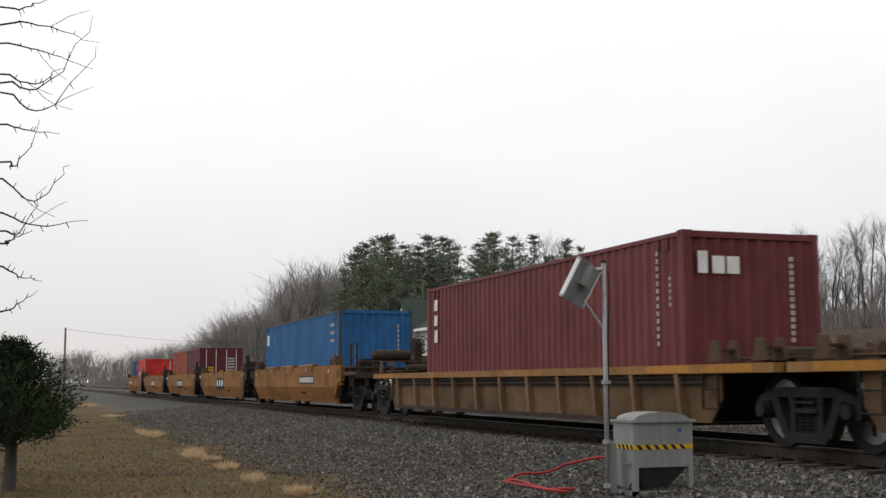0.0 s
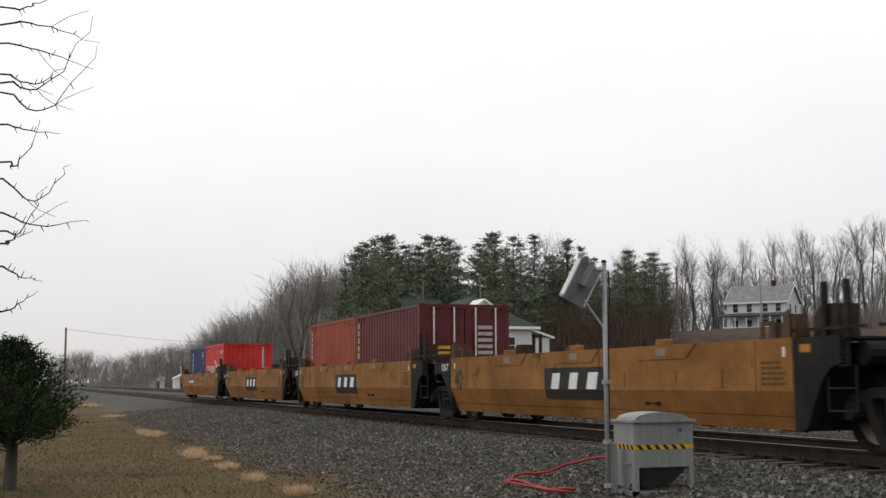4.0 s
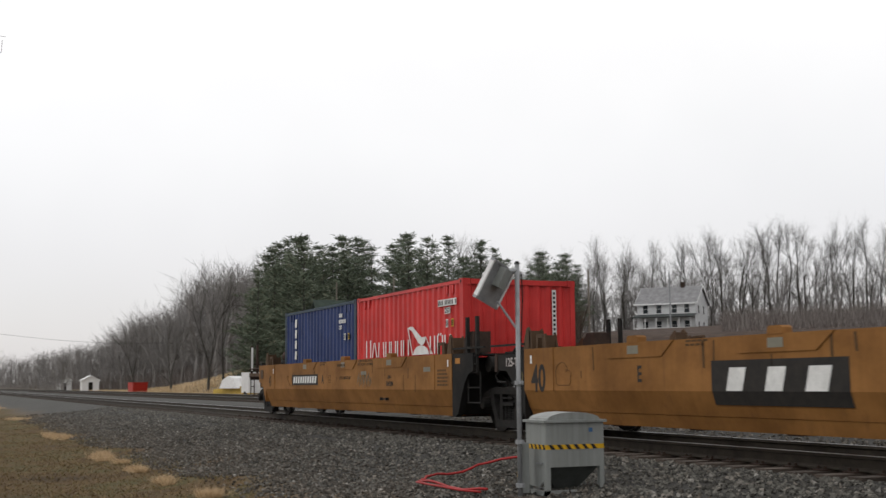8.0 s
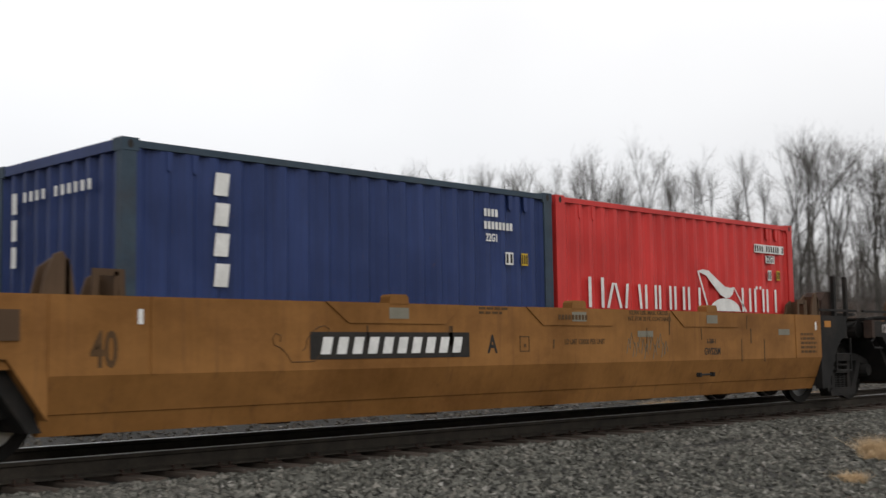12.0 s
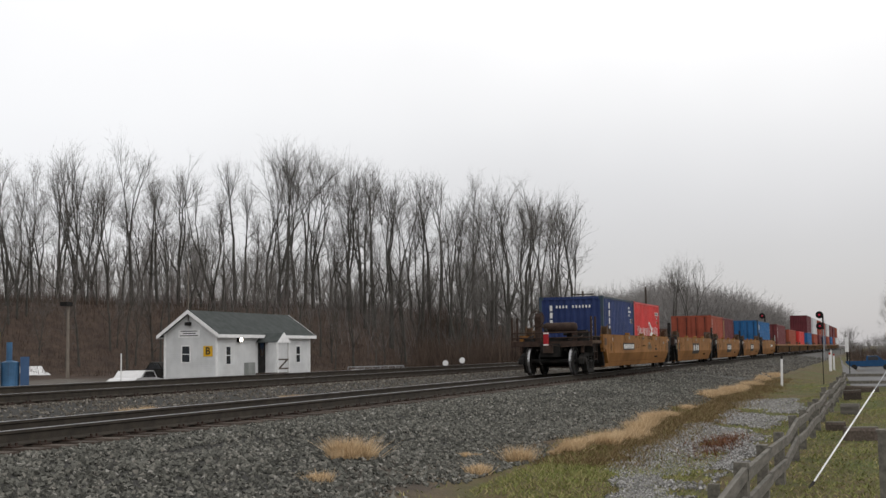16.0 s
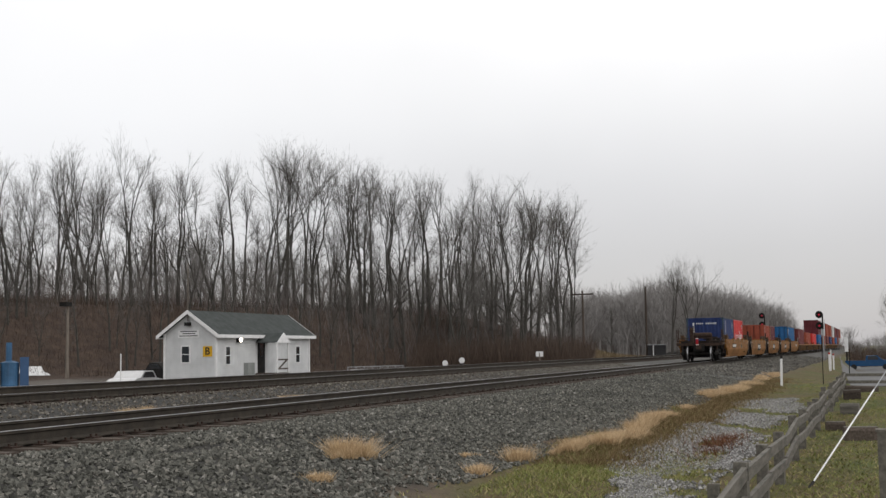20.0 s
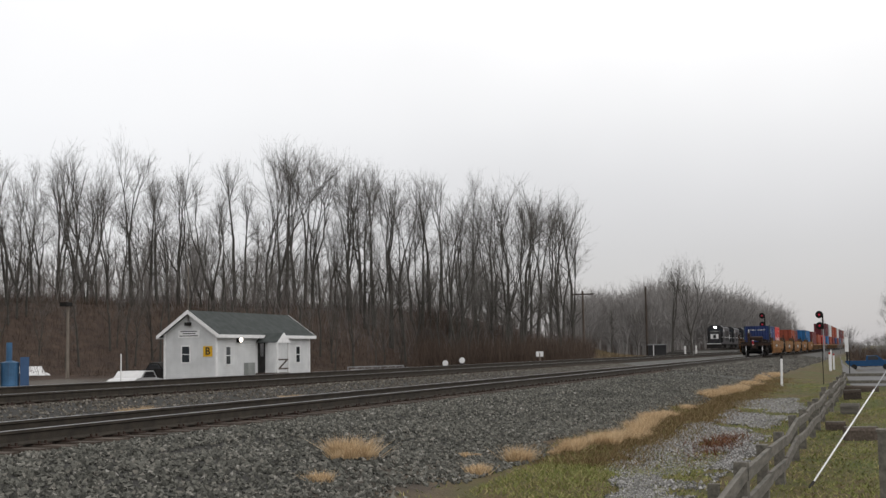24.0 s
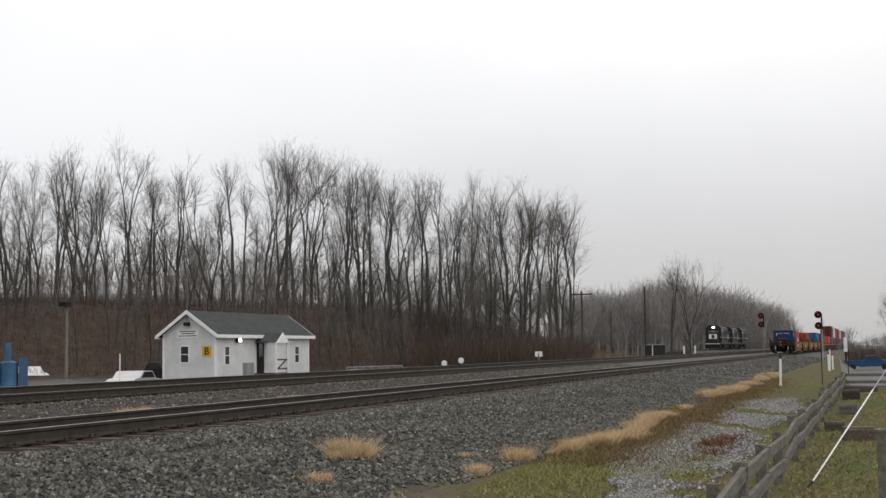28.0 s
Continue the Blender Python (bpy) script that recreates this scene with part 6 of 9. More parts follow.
# ---- vehicles ----
def wheel_on(parent, x, y, r=0.34, w=0.22, rim=True):
    t = part("wheel", Mesh().lathe([(r * 0.55, -w / 2), (r * 0.95, -w / 2), (r, -w * 0.3), (r, w * 0.3), (r * 0.95, w / 2), (r * 0.55, w / 2)], (x, y, r), "y", 18), M_RUBBER, parent)
    part("rim", Mesh().lathe([(0.04, -w * 0.42), (r * 0.56, -w * 0.46), (r * 0.56, w * 0.46), (0.04, w * 0.42)], (x, y, r), "y", 14), M_CHROME, t)


def car_body(parent, L, W, prof, glass_prof, paint, name="body"):
    part(name, Mesh().prism(prof, "y", -W / 2, W / 2), paint, parent)
    for s in (-1, 1):
        part("side_glass", Mesh().prism(glass_prof, "y", min(s * (W / 2 + 0.001), s * (W / 2 + 0.006)), max(s * (W / 2 + 0.001), s * (W / 2 + 0.006))), M_GLASS, parent)


def pickup(m, paint, label, lights=True):
    c = thing("pickup_truck", label, "truck", m)
    car_body(c, 5.4, 1.86, [(-2.7, 0.45), (-2.7, 1.08), (-0.45, 1.08), (-0.35, 1.66), (0.85, 1.68), (1.45, 1.16), (2.6, 1.05), (2.7, 0.85), (2.7, 0.42)],
             [(-0.2, 1.16), (-0.14, 1.6), (0.76, 1.61), (1.2, 1.16)], paint)
    part("load_bed", Mesh().box(-2.6, -0.55, -0.8, 0.8, 1.081, 1.09), M_RUBBER, c)
    part("windscreen", Mesh().prism([(0.9, 1.66), (1.47, 1.17), (1.48, 1.19), (0.92, 1.68)], "y", -0.8, 0.8), M_GLASS, c)
    for x in (-1.75, 1.75):
        for s in (-0.84, 0.84):
            wheel_on(c, x, s)
    part("front_bumper", Mesh().box(2.68, 2.8, -0.9, 0.9, 0.42, 0.62), M_CHROME, c)
    part("rear_bumper", Mesh().box(-2.85, -2.7, -0.88, 0.88, 0.45, 0.6), M_CHROME, c)
    for s in (-0.75, 0.75):
        part("tail_light", Mesh().box(-2.72, -2.7, s - 0.08, s + 0.08, 0.75, 1.0), plain("tail_red", (0.3, 0.01, 0.01), 0.3), c)
        part("headlight", Mesh().box(2.69, 2.71, s - 0.15, s + 0.15, 0.75, 0.9), M_CHROME, c)
    part("mirror", Mesh().box(0.95, 1.1, -1.1, -0.93, 1.15, 1.35), paint, c)
    return c


pickup(pose(150.0, 0.7, lz(150.0, 0.7) + 0.03, 0, 0, -90), M_CARBLUE, "blue pickup truck parked across the asphalt drive")


def sedan(m, paint, label):
    c = thing("parked_car", label, "car", m)
    car_body(c, 4.6, 1.75, [(-2.3, 0.4), (-2.3, 0.85), (-1.9, 0.98), (-1.35, 1.02), (-0.75, 1.42), (0.5, 1.42), (1.05, 0.98), (2.1, 0.86), (2.3, 0.7), (2.3, 0.38)],
             [(-1.1, 1.02), (-0.68, 1.36), (0.45, 1.36), (0.85, 1.0)], paint)
    for x in (-1.4, 1.4):
        for s in (-0.79, 0.79):
            wheel_on(c, x, s, 0.31, 0.2)
    part("windscreen", Mesh().prism([(0.52, 1.42), (1.08, 0.99), (1.1, 1.01), (0.54, 1.44)], "y", -0.7, 0.7), M_GLASS, c)
    return c


sx, sy = -math.sin(radians(-55.9)) * 76, math.cos(radians(-55.9)) * 76
sedan(pose(sx, sy, lz(sx, sy) - 0.42, 0, 0, 10), M_CARWHITE, "white saloon car parked by the yard office")
sx, sy = -math.sin(radians(-56.8)) * 80, math.cos(radians(-56.8)) * 80
sedan(pose(sx + 1, sy, lz(sx, sy) - 0.25, 0, 0, 60), M_GREY_STEEL, "dark car parked behind a white one")
sx, sy = -math.sin(radians(-51.0)) * 86, math.cos(radians(-51.0)) * 86
sedan(pose(sx, sy, lz(sx, sy) - 1.3, 0, 0, 60), M_CARWHITE, "pale car parked beyond the blue tanks")


def work_truck(m):
    c = thing("utility_truck", "white utility truck with ladder rack by the station", "truck", m)
    part("cab", Mesh().prism([(0.4, 0.5), (0.4, 1.95), (1.2, 1.95), (1.75, 1.35), (2.7, 1.2), (2.75, 0.5)], "y", -0.98, 0.98), M_CARWHITE, c)
    part("windscreen", Mesh().prism([(1.24, 1.92), (1.76, 1.37), (1.78, 1.39), (1.26, 1.94)], "y", -0.88, 0.88), M_GLASS, c)
    part("service_box", Mesh().box(-2.6, 0.35, -1.0, 1.0, 0.6, 1.5), M_CARWHITE, c)
    part("grille", Mesh().box(2.74, 2.78, -0.6, 0.6, 0.65, 1.0), M_GRIME, c)
    rk = Mesh()
    for x in (-2.4, 0.2):
        rk.box(x - 0.03, x + 0.03, -0.95, 0.95, 2.1, 2.16)
        for s in (-0.95, 0.95):
            rk.box(x - 0.03, x + 0.03, s - 0.03, s + 0.03, 1.5, 2.1)
    part("ladder_rack", rk, M_GALV, c)
    part("ladder", Mesh().box(-2.8, 1.0, -0.4, -0.34, 2.16, 2.24).box(-2.8, 1.0, 0.1, 0.16, 2.16, 2.24), M_CARWHITE, c)
    for x in (-1.6, 1.9):
        for s in (-0.9, 0.9):
            wheel_on(c, x, s, 0.38, 0.24)
    return c


wx, wy = -104.4, 29.3
work_truck(pose(wx, wy, lz(wx, wy), 0, 0, -22))
crate = thing("site_trailer", "small white box trailer parked by the line", "trailer", pose(-110.0, 28.6, lz(-110, 28.6)))
part("trailer_body", Mesh().box(-1.4, 1.4, -1, 1, 0.5, 2.4), M_CARWHITE, crate)
for s in (-0.95, 0.95):
    wheel_on(crate, 0, s, 0.34)
skip_ = thing("yellow_plough", "yellow snow plough blade with pale cover", "machine", pose(-116.0, 28.0, lz(-116, 28), 0, 0, 20))
part("blade", Mesh().prism([(-3.2, 0.0), (3.2, 0.0), (3.2, 0.9), (1.8, 1.1), (-3.2, 0.8)], "y", -0.3, 0.3), M_YPAINT, skip_)
part("cover", Mesh().prism([(-1.5, 0.9), (1.6, 0.9), (0.9, 1.9), (0.0, 2.1), (-1.0, 1.7)], "y", -0.7, 0.7), M_TRIM, skip_)
bin_ = thing("red_skip", "red steel waste skip beside the embankment", "skip", pose(-171.0, 27.7, lz(-171, 27.7)))
part("skip_body", Mesh().prism([(-1.8, 0.0), (1.8, 0.0), (2.3, 1.6), (-2.3, 1.6)], "y", -1.0, 1.0), plain("skip_red", (0.40, 0.03, 0.02)), bin_)
part("skip_rim", Mesh().box(-2.35, 2.35, -1.05, 1.05, 1.6, 1.7), plain("skip_red_rim", (0.32, 0.025, 0.02)), bin_)
for nm, x, y, w, h, rmat, lab in (("line_hut", -300.0, 31.2, 4.5, 2.6, M_SHINGLE_D, "small grey relay hut far down the line"), ("line_hut", -245.0, 30.4, 3.2, 2.3, M_TRIM, "small white relay hut beside the far track")):
    sh = thing(nm, lab, "hut", pose(x, y, lz(x, y)))
    part("wall_block", gable_block(Mesh(), -w / 2, w / 2, -1.6, 1.6, -0.5, h, h + 0.8), M_SIDING if rmat is M_SHINGLE_D else M_TRIM, sh)
    slab_roof(sh, -w / 2, w / 2, -1.6, 1.6, h, h + 0.8, rmat, 0.2)
    part("door", Mesh().box(w / 2, w / 2 + 0.03, -0.4, 0.4, 0, 1.9), M_GREY_STEEL, sh)


# ---- yard equipment ----
def at(az, d):
    x, y = -math.sin(radians(az)) * d, math.cos(radians(az)) * d
    return x, y, lz(x, y)


x, y, z = at(-44.3, 62)
gate = thing("yellow_gantry", "yellow steel portal frame over the yard pad", "frame", pose(x, y, z, 0, 0, -46))
top_ = 0.79 + 62 * 0.0349 - z
for s in (-1.62, 1.62):
    part("upright", Mesh().box(s - 0.14, s + 0.14, -0.12, 0.12, -0.2, top_), M_YPAINT, gate)
    part("foot_plate", Mesh().box(s - 0.25, s + 0.25, -0.25, 0.25, -0.2, 0.04), M_YPAINT, gate)
part("beam", Mesh().box(-1.76, 1.76, -0.12, 0.12, top_ - 0.32, top_), M_YPAINT, gate)
part("lamp", Mesh().box(-0.1, 0.1, -0.08, 0.08, top_ - 0.45, top_ - 0.32), M_TRIM, gate)
x, y, z = at(-46.9, 64)
cart = thing("tool_cabinet", "orange steel tool cabinet on legs", "cabinet", pose(x, y, z, 0, 0, -46))
part("cabinet_box", Mesh().box(-0.75, 0.75, -0.35, 0.35, 0.45, 1.5), M_OPAINT, cart)
# Solid dark panel on the closed front, in place of a shelf opening.
part("open_shelf", Mesh().box(-0.62, 0.62, -0.38, -0.35, 1.15, 1.38), M_GRIME, cart)
part("cabinet_top", Mesh().box(-0.85, 0.85, -0.45, 0.45, 1.5, 1.58), M_RUSTY, cart)
for sx_ in (-0.6, 0.6):
    part("leg", Mesh().box(sx_ - 0.05, sx_ + 0.05, -0.3, 0.3, -0.1, 0.45), M_GRIME, cart)
x, y, z = at(-48.2, 64)
heap = thing("machine_parts", "orange machine parts heaped on the ground", "machine parts", pose(x, y, z, 0, 0, -48))
part("casting", Mesh().prism([(-0.5, 0), (0.4, 0), (0.55, 0.4), (0.1, 0.7), (-0.6, 0.55)], "y", -0.3, 0.3), M_OPAINT, heap)
part("casting", Mesh().prism([(0.5, 0), (0.95, 0), (0.9, 0.35), (0.55, 0.4)], "y", -0.2, 0.3), M_RUSTY, heap)
x, y, z = at(-45.2, 58)
barrow = thing("push_cart", "rusty red two-wheeled push cart", "cart", pose(x, y, z, 0, 0, -46))
part("tray", Mesh().prism([(-0.6, 0.5), (0.6, 0.5), (0.7, 1.0), (-0.7, 1.0)], "y", -0.35, 0.35), M_RUSTY, barrow)
for s in (-0.4, 0.4):
    wheel_on(barrow, s, 0, 0.25, 0.1)
for k, a in enumerate((-49.25, -49.5, -49.75, -49.9)):
    x, y, z = at(a, 60 + 1.5 * (k % 2))
    p_ = thing("bollard_pipe", "tall thin yellow steel pipe standing by the tanks", "post", pose(x, y, z), group="yellow pipes")
    part("pipe", Mesh().tube((0, 0, -0.2), (0, 0, 2.62 + 0.18 * (k == 2)), 0.042, n=8), M_YPAINT, p_)
x, y, z = at(-50.3, 61)
tank = thing("blue_tanks", "blue steel fuel tanks with a pump stand", "tank", pose(x, y, z, 0, 0, -50))
part("tank_shell", Mesh().lathe([(0.1, 0.0), (0.42, 0.02), (0.42, 1.15), (0.1, 1.25)], (0.1, 0, 0), "z", 18), M_BPAINT, tank)
part("tank_box", Mesh().box(-0.75, -0.35, -0.3, 0.3, 0, 1.2), plain("pale_blue_panel", (0.10, 0.26, 0.38)), tank)
part("tank_end", Mesh().box(0.55, 0.95, -0.35, 0.35, 0, 1.4), plain("slate_blue_panel", (0.05, 0.10, 0.20)), tank)
part("filler", Mesh().tube((0.05, 0, 1.2), (0.05, 0, 2.1), 0.14, n=10), M_BPAINT, tank)
# lean-to bar frame by the flag
x, y, z = at(-47.6, 66)
bars = thing("steel_bars", "two pale steel bars leaning together", "bars", pose(x, y, z))
part("bar", Mesh().tube((0, 0, 0), (0.35, 0, 2.9), 0.05, n=6), M_GALV, bars)
part("bar", Mesh().tube((0.55, 0.1, 0), (0.45, 0, 2.9), 0.05, n=6), M_GALV, bars)

# flagpole with a striped flag in seven rigid folds
fx, fy, fz_ = at(-46.65, 66)
pole_top = 0.79 + 66 * math.tan(radians(5.5))
fpole = thing("flagpole", "tall white flagpole in the yard", "flagpole", pose(fx, fy, fz_))
part("pole", Mesh().tube((0, 0, -0.2), (0, 0, pole_top - fz_), 0.055, 0.04, 10), M_TRIM, fpole)
part("ball", Mesh().lathe([(0.01, -0.08), (0.07, -0.04), (0.08, 0.0), (0.07, 0.04), (0.01, 0.08)], (0, 0, pole_top - fz_ + 0.08), "z", 10), M_YPAINT, fpole)
M_FRED = plain("flag_red", (0.42, 0.03, 0.05))
M_FWHITE = plain("flag_white", (0.75, 0.74, 0.75))
M_FBLUE = plain("flag_navy", (0.02, 0.025, 0.10))
flag = thing("striped_flag", "red, white and navy striped flag blowing from its pole", "flag", pose(fx, fy, pole_top - 0.1, 0, 0, -46))
FOLDS = []
FW, FH, NF = 1.95, 1.12, 7
for k in range(NF):
    u0, u1 = FW * k / NF, FW * (k + 1) / NF
    fold = part("flag_fold", Mesh().box(0, FW / NF + 0.004, -0.002, 0.002, -FH + 0.003, -0.003), M_FWHITE, flag)
    for j in range(13):
        z1_, z0_ = -FH * j / 13, -FH * (j + 1) / 13
        canton = k < 3 and j < 7
        part("flag_stripe", Mesh().box(0, FW / NF + 0.004, -0.004, 0.004, z0_, z1_), M_FBLUE if canton else (M_FRED if j % 2 == 0 else M_FWHITE), fold)
        if canton and j % 2 == 0:
            part("flag_star", Mesh().box(0.07, 0.12, -0.007, -0.004, z0_ + 0.025, z1_ - 0.02).box(0.2, 0.25, -0.007, -0.004, z0_ + 0.025, z1_ - 0.02), M_FWHITE, fold)
    FOLDS.append((fold, k))


def pole_thing(name, label, x, y, h, r, mat, arms=0, cat="pole", lean=0):
    p = thing(name, label, cat, pose(x, y, lz(x, y), lean, 0, 0))
    part("pole", Mesh().tube((0, 0, -0.5), (0, 0, h), r, r * 0.7, 9), mat, p)
    for k in range(arms):
        part("cross_arm", Mesh().box(-0.06, 0.06, -1.1, 1.1, h - 0.4 - 0.5 * k, h - 0.28 - 0.5 * k), mat, p)
    return p


x, y, z = at(-52.85, 78)
lp = pole_thing("lamp_pole", "wooden lamp pole with a flood lamp at its top", x, y, 0.79 + 78 * 0.0425 - z, 0.115, M_POLE, cat="lamp post")
part("lamp_head", Mesh().box(-0.5, 0.1, -0.25, 0.25, 0.79 + 78 * 0.0425 - z - 0.1, 0.79 + 78 * 0.0425 - z + 0.15), M_GREY_STEEL, lp)
x, y, z = at(-55.2, 62)
pole_thing("marker_post", "thin white marker post in the yard", x, y, 2.0, 0.04, M_TRIM, cat="post")
x, y, z = at(-79.85, 152)
pole_thing("utility_pole", "tall dark wooden utility pole beyond the tracks", x, y, 9.0, 0.17, M_TIE)
x, y, z = at(-76.9, 122)
pole_thing("utility_pole", "tall dark wooden utility pole at the wood's edge", x, y, 7.2, 0.14, M_TIE, 1)
x, y, z = at(88.15, 150)
pole_thing("utility_pole", "dark wooden utility pole beside the line", x, y, 0.79 + 150 * 0.0447 - z, 0.16, M_POLE)
wire = thing("overhead_wire", "thin slack overhead wire between far poles", "wire")
pa = Vector((x, y, 0.79 + 150 * 0.0435))
pb = Vector((*at(79.5, 190)[:2], 0.79 + 190 * 0.034))
part("wire_span", Mesh().path([pa.lerp(pb, k / 14) - Vector((0, 0, 0.6 * math.sin(math.pi * k / 14))) for k in range(15)], 0.022, 4), M_GRIME, wire)
x, y, z = at(69.6, 90)
pole_thing("mast_pole", "pale steel mast beside the station", x, y, 0.79 + 90 * math.tan(radians(3.6)) - z, 0.09, M_GALV)
x, y, z = at(59.6, 150)
pole_thing("utility_pole", "dark utility pole on the hillside", x, y, 8.0, 0.16, M_POLE)
x, y, z = at(55.8, 178)
pole_thing("utility_pole", "pale utility pole before the farmhouse", x, y, 8.5, 0.15, M_GALV, 0)

# windsock
x, y, z = at(28.65, 42)
ws = pole_thing("windsock_pole", "dark steel pole with a limp orange windsock", x, y, 0.79 + 42 * math.tan(radians(11.5)) - z, 0.11, M_GRIME, cat="windsock")
wz = 0.79 + 42 * math.tan(radians(11.5)) - z
part("sock_rod", Mesh().tube((0, 0, wz), (0, 0, wz + 2.0), 0.03, n=6), M_GALV, ws)
M_SOCK = plain("orange_red_cloth", (0.60, 0.06, 0.03), 0.8)
part("sock", Mesh().lathe([(0.10, 0.0), (0.15, -0.15), (0.16, -0.6), (0.12, -1.2), (0.10, -1.75)], (0, 0, 0), "z", 12), M_SOCK, ws, "hanging orange-red sock", True).matrix_local = pose(-0.05, -0.05, wz + 1.98, -12, 14, 0)
part("lamp_box", Mesh().box(0.05, 0.45, 0.15, 0.5, wz - 0.55, wz - 0.2), M_GRIME, ws)
part("guy_wire", Mesh().tube((0, 0, wz - 0.1), (5.0, 7.0, wz - 1.6), 0.012, n=4), M_GRIME, ws)


# ---- signals and lineside posts ----
M_LENS = glow("signal_red", (0.6, 0.03, 0.06), 0.22)


def signal(x, y, z_top, label):
    s = thing("railway_signal", label, "signal", pose(x, y, lz(x, y)))
    h = z_top - lz(x, y)
    part("mast", Mesh().tube((0, 0, -0.3), (0, 0, h - 1.6), 0.075, 0.07, 10), M_GALV, s)
    part("mast_head", Mesh().tube((0, 0, h - 1.6), (0, 0, h), 0.09, 0.08, 10), M_GRIME, s)
    for k in (0, 1):
        zc = h - 0.1 - 1.15 * k
        hd = part("target_head", Mesh().lathe([(0.05, -0.03), (0.38, -0.03), (0.38, 0.03), (0.05, 0.12)], (-0.2, 0.32, zc), "x", 20), M_GRIME, s, "round black signal head")
        part("lens", Mesh().lathe([(0.02, -0.08), (0.11, -0.06), (0.11, -0.032), (0.02, -0.032)], (-0.205, 0.32, zc), "x", 12), M_LENS, hd, "lit red lens")
        part("hood", Mesh().tube((-0.45, 0.32, zc), (-0.235, 0.32, zc), 0.19, 0.19, 14, caps=False), M_GRIME, hd)
    part("ladder", Mesh().box(0.3, 0.34, -0.2, -0.17, 0, h - 0.6).box(0.3, 0.34, 0.17, 0.2, 0, h - 0.6), M_GALV, s)
    return s


signal(129.9, 5.0, 0.79 + 130 * math.tan(radians(1.46)), "two-headed railway signal showing red beside the near track")
signal(163.5, 13.6, 0.79 + 164 * math.tan(radians(1.46)), "two-headed railway signal showing red between the tracks")


def stake(x, y, h, w, label, tip=None, body=None):
    s = thing("lineside_stake", label, "post", pose(x, y, lz(x, y), random.uniform(-2, 2), random.uniform(-2, 2), 0))
    part("stake_body", Mesh().box(-w / 2, w / 2, -w / 2, w / 2, -0.2, h), body or M_TRIM, s)
    if tip:
        part("painted_tip", Mesh().box(-w / 2 - 0.003, w / 2 + 0.003, -w / 2 - 0.003, w / 2 + 0.003, h - 0.14, h + 0.003), tip, s)
    return s


M_REDTIP = plain("red_tip_paint", (0.35, 0.03, 0.02))
stake(50.9, 3.66, 1.25, 0.085, "white lineside stake with a black top", M_BLACK_MARK)
stake(93.4, 3.22, 1.35, 0.13, "white marker post with a red top", M_REDTIP)
stake(100.0, 3.15, 1.3, 0.12, "white marker post with a red top", M_REDTIP)
stake(95.0, 3.2, 1.6, 0.1, "thin white marker post", None)
stake(53.75, 2.14, 2.0, 0.035, "thin dark steel stake in the grass", None, M_GREY_STEEL)
stake(80.0, 1.6, 1.5, 0.05, "thin dark steel stake near the drive", None, M_GREY_STEEL)
x, y, z = at(-74.8, 82)
sg_ = thing("lineside_sign", "small white sign on a post beyond the tracks", "sign", pose(x, y, z))
part("post", Mesh().box(-0.04, 0.04, -0.04, 0.04, -0.2, 1.0), M_POLE, sg_)
part("board", Mesh().box(-0.03, 0.0, -0.25, 0.25, 0.75, 1.1), M_TRIM, sg_)
x, y, z = at(-80.3, 152)
rb = thing("relay_case", "black relay cabin with pale corner straps", "cabinet", pose(x, y, z, 0, 0, -78))
part("case_body", Mesh().box(-1.1, 1.1, -0.8, 0.8, -0.3, 1.75), M_BLACKPAINT, rb)
part("strap", Mesh().box(-0.5, -0.4, -0.82, -0.8, -0.3, 1.75), M_TRIM, rb)
part("case_lid", Mesh().box(-1.2, 1.2, -0.9, 0.9, 1.75, 1.85), M_GALV, rb)
for a_ in (-81.6, -82.1):
    x, y, z = at(a_, 170)
    stake(x, y, 1.6, 0.22, "short white post by the far track")
x, y, z = at(-88.78, 150)
wb = thing("lineside_cabinet", "narrow white lineside cabinet on a dark post", "cabinet", pose(x, y, z))
part("cabin_body", Mesh().box(-0.25, 0.25, -0.2, 0.2, 1.5, 3.2), M_TRIM, wb)
part("cabin_base", Mesh().box(-0.1, 0.1, -0.1, 0.1, -0.3, 1.7), M_GRIME, wb)

# chain-link pen with a propane tank
px_, py_, pz_ = at(-67.0, 78)
pen = thing("wire_pen", "galvanised chain-link pen round a white tank", "fence", pose(px_, py_, pz_, 0, 0, -20))
for k in range(8):
    part("pen_post", Mesh().tube((-2.6 + k * 0.75, 0, -0.2), (-2.6 + k * 0.75, 0, 1.3), 0.03, n=6), M_GALV, pen)
part("pen_rail", Mesh().tube((-2.6, 0, 1.28), (2.65, 0, 1.28), 0.025, n=6), M_GALV, pen)
msh = Mesh()
for k in range(44):
    a_ = -2.6 + k * 0.12
    msh.tube((a_, 0, 0), (a_ + 0.6 if a_ + 0.6 < 2.65 else 2.65, 0, 1.25), 0.005, n=3, caps=False)
    msh.tube((a_, 0, 1.25), (a_ + 0.6 if a_ + 0.6 < 2.65 else 2.65, 0, 0), 0.005, n=3, caps=False)
tagged(part("wire_mesh", msh, M_GALV, pen), kind="stuff")
prop = thing("propane_tank", "white horizontal propane tank in the wire pen", "tank", pose(px_ - 0.6, py_ + 1.0, pz_, 0, 0, -20))
part("tank_shell", Mesh().lathe([(0.05, -0.9), (0.25, -0.8), (0.35, -0.6), (0.35, 0.6), (0.25, 0.8), (0.05, 0.9)], (0, 0, 0.75), "x", 14), M_TRIM, prop, smooth=True)
for s in (-0.5, 0.5):
    part("tank_foot", Mesh().box(s - 0.08, s + 0.08, -0.25, 0.25, -0.1, 0.45), M_GALV, prop)
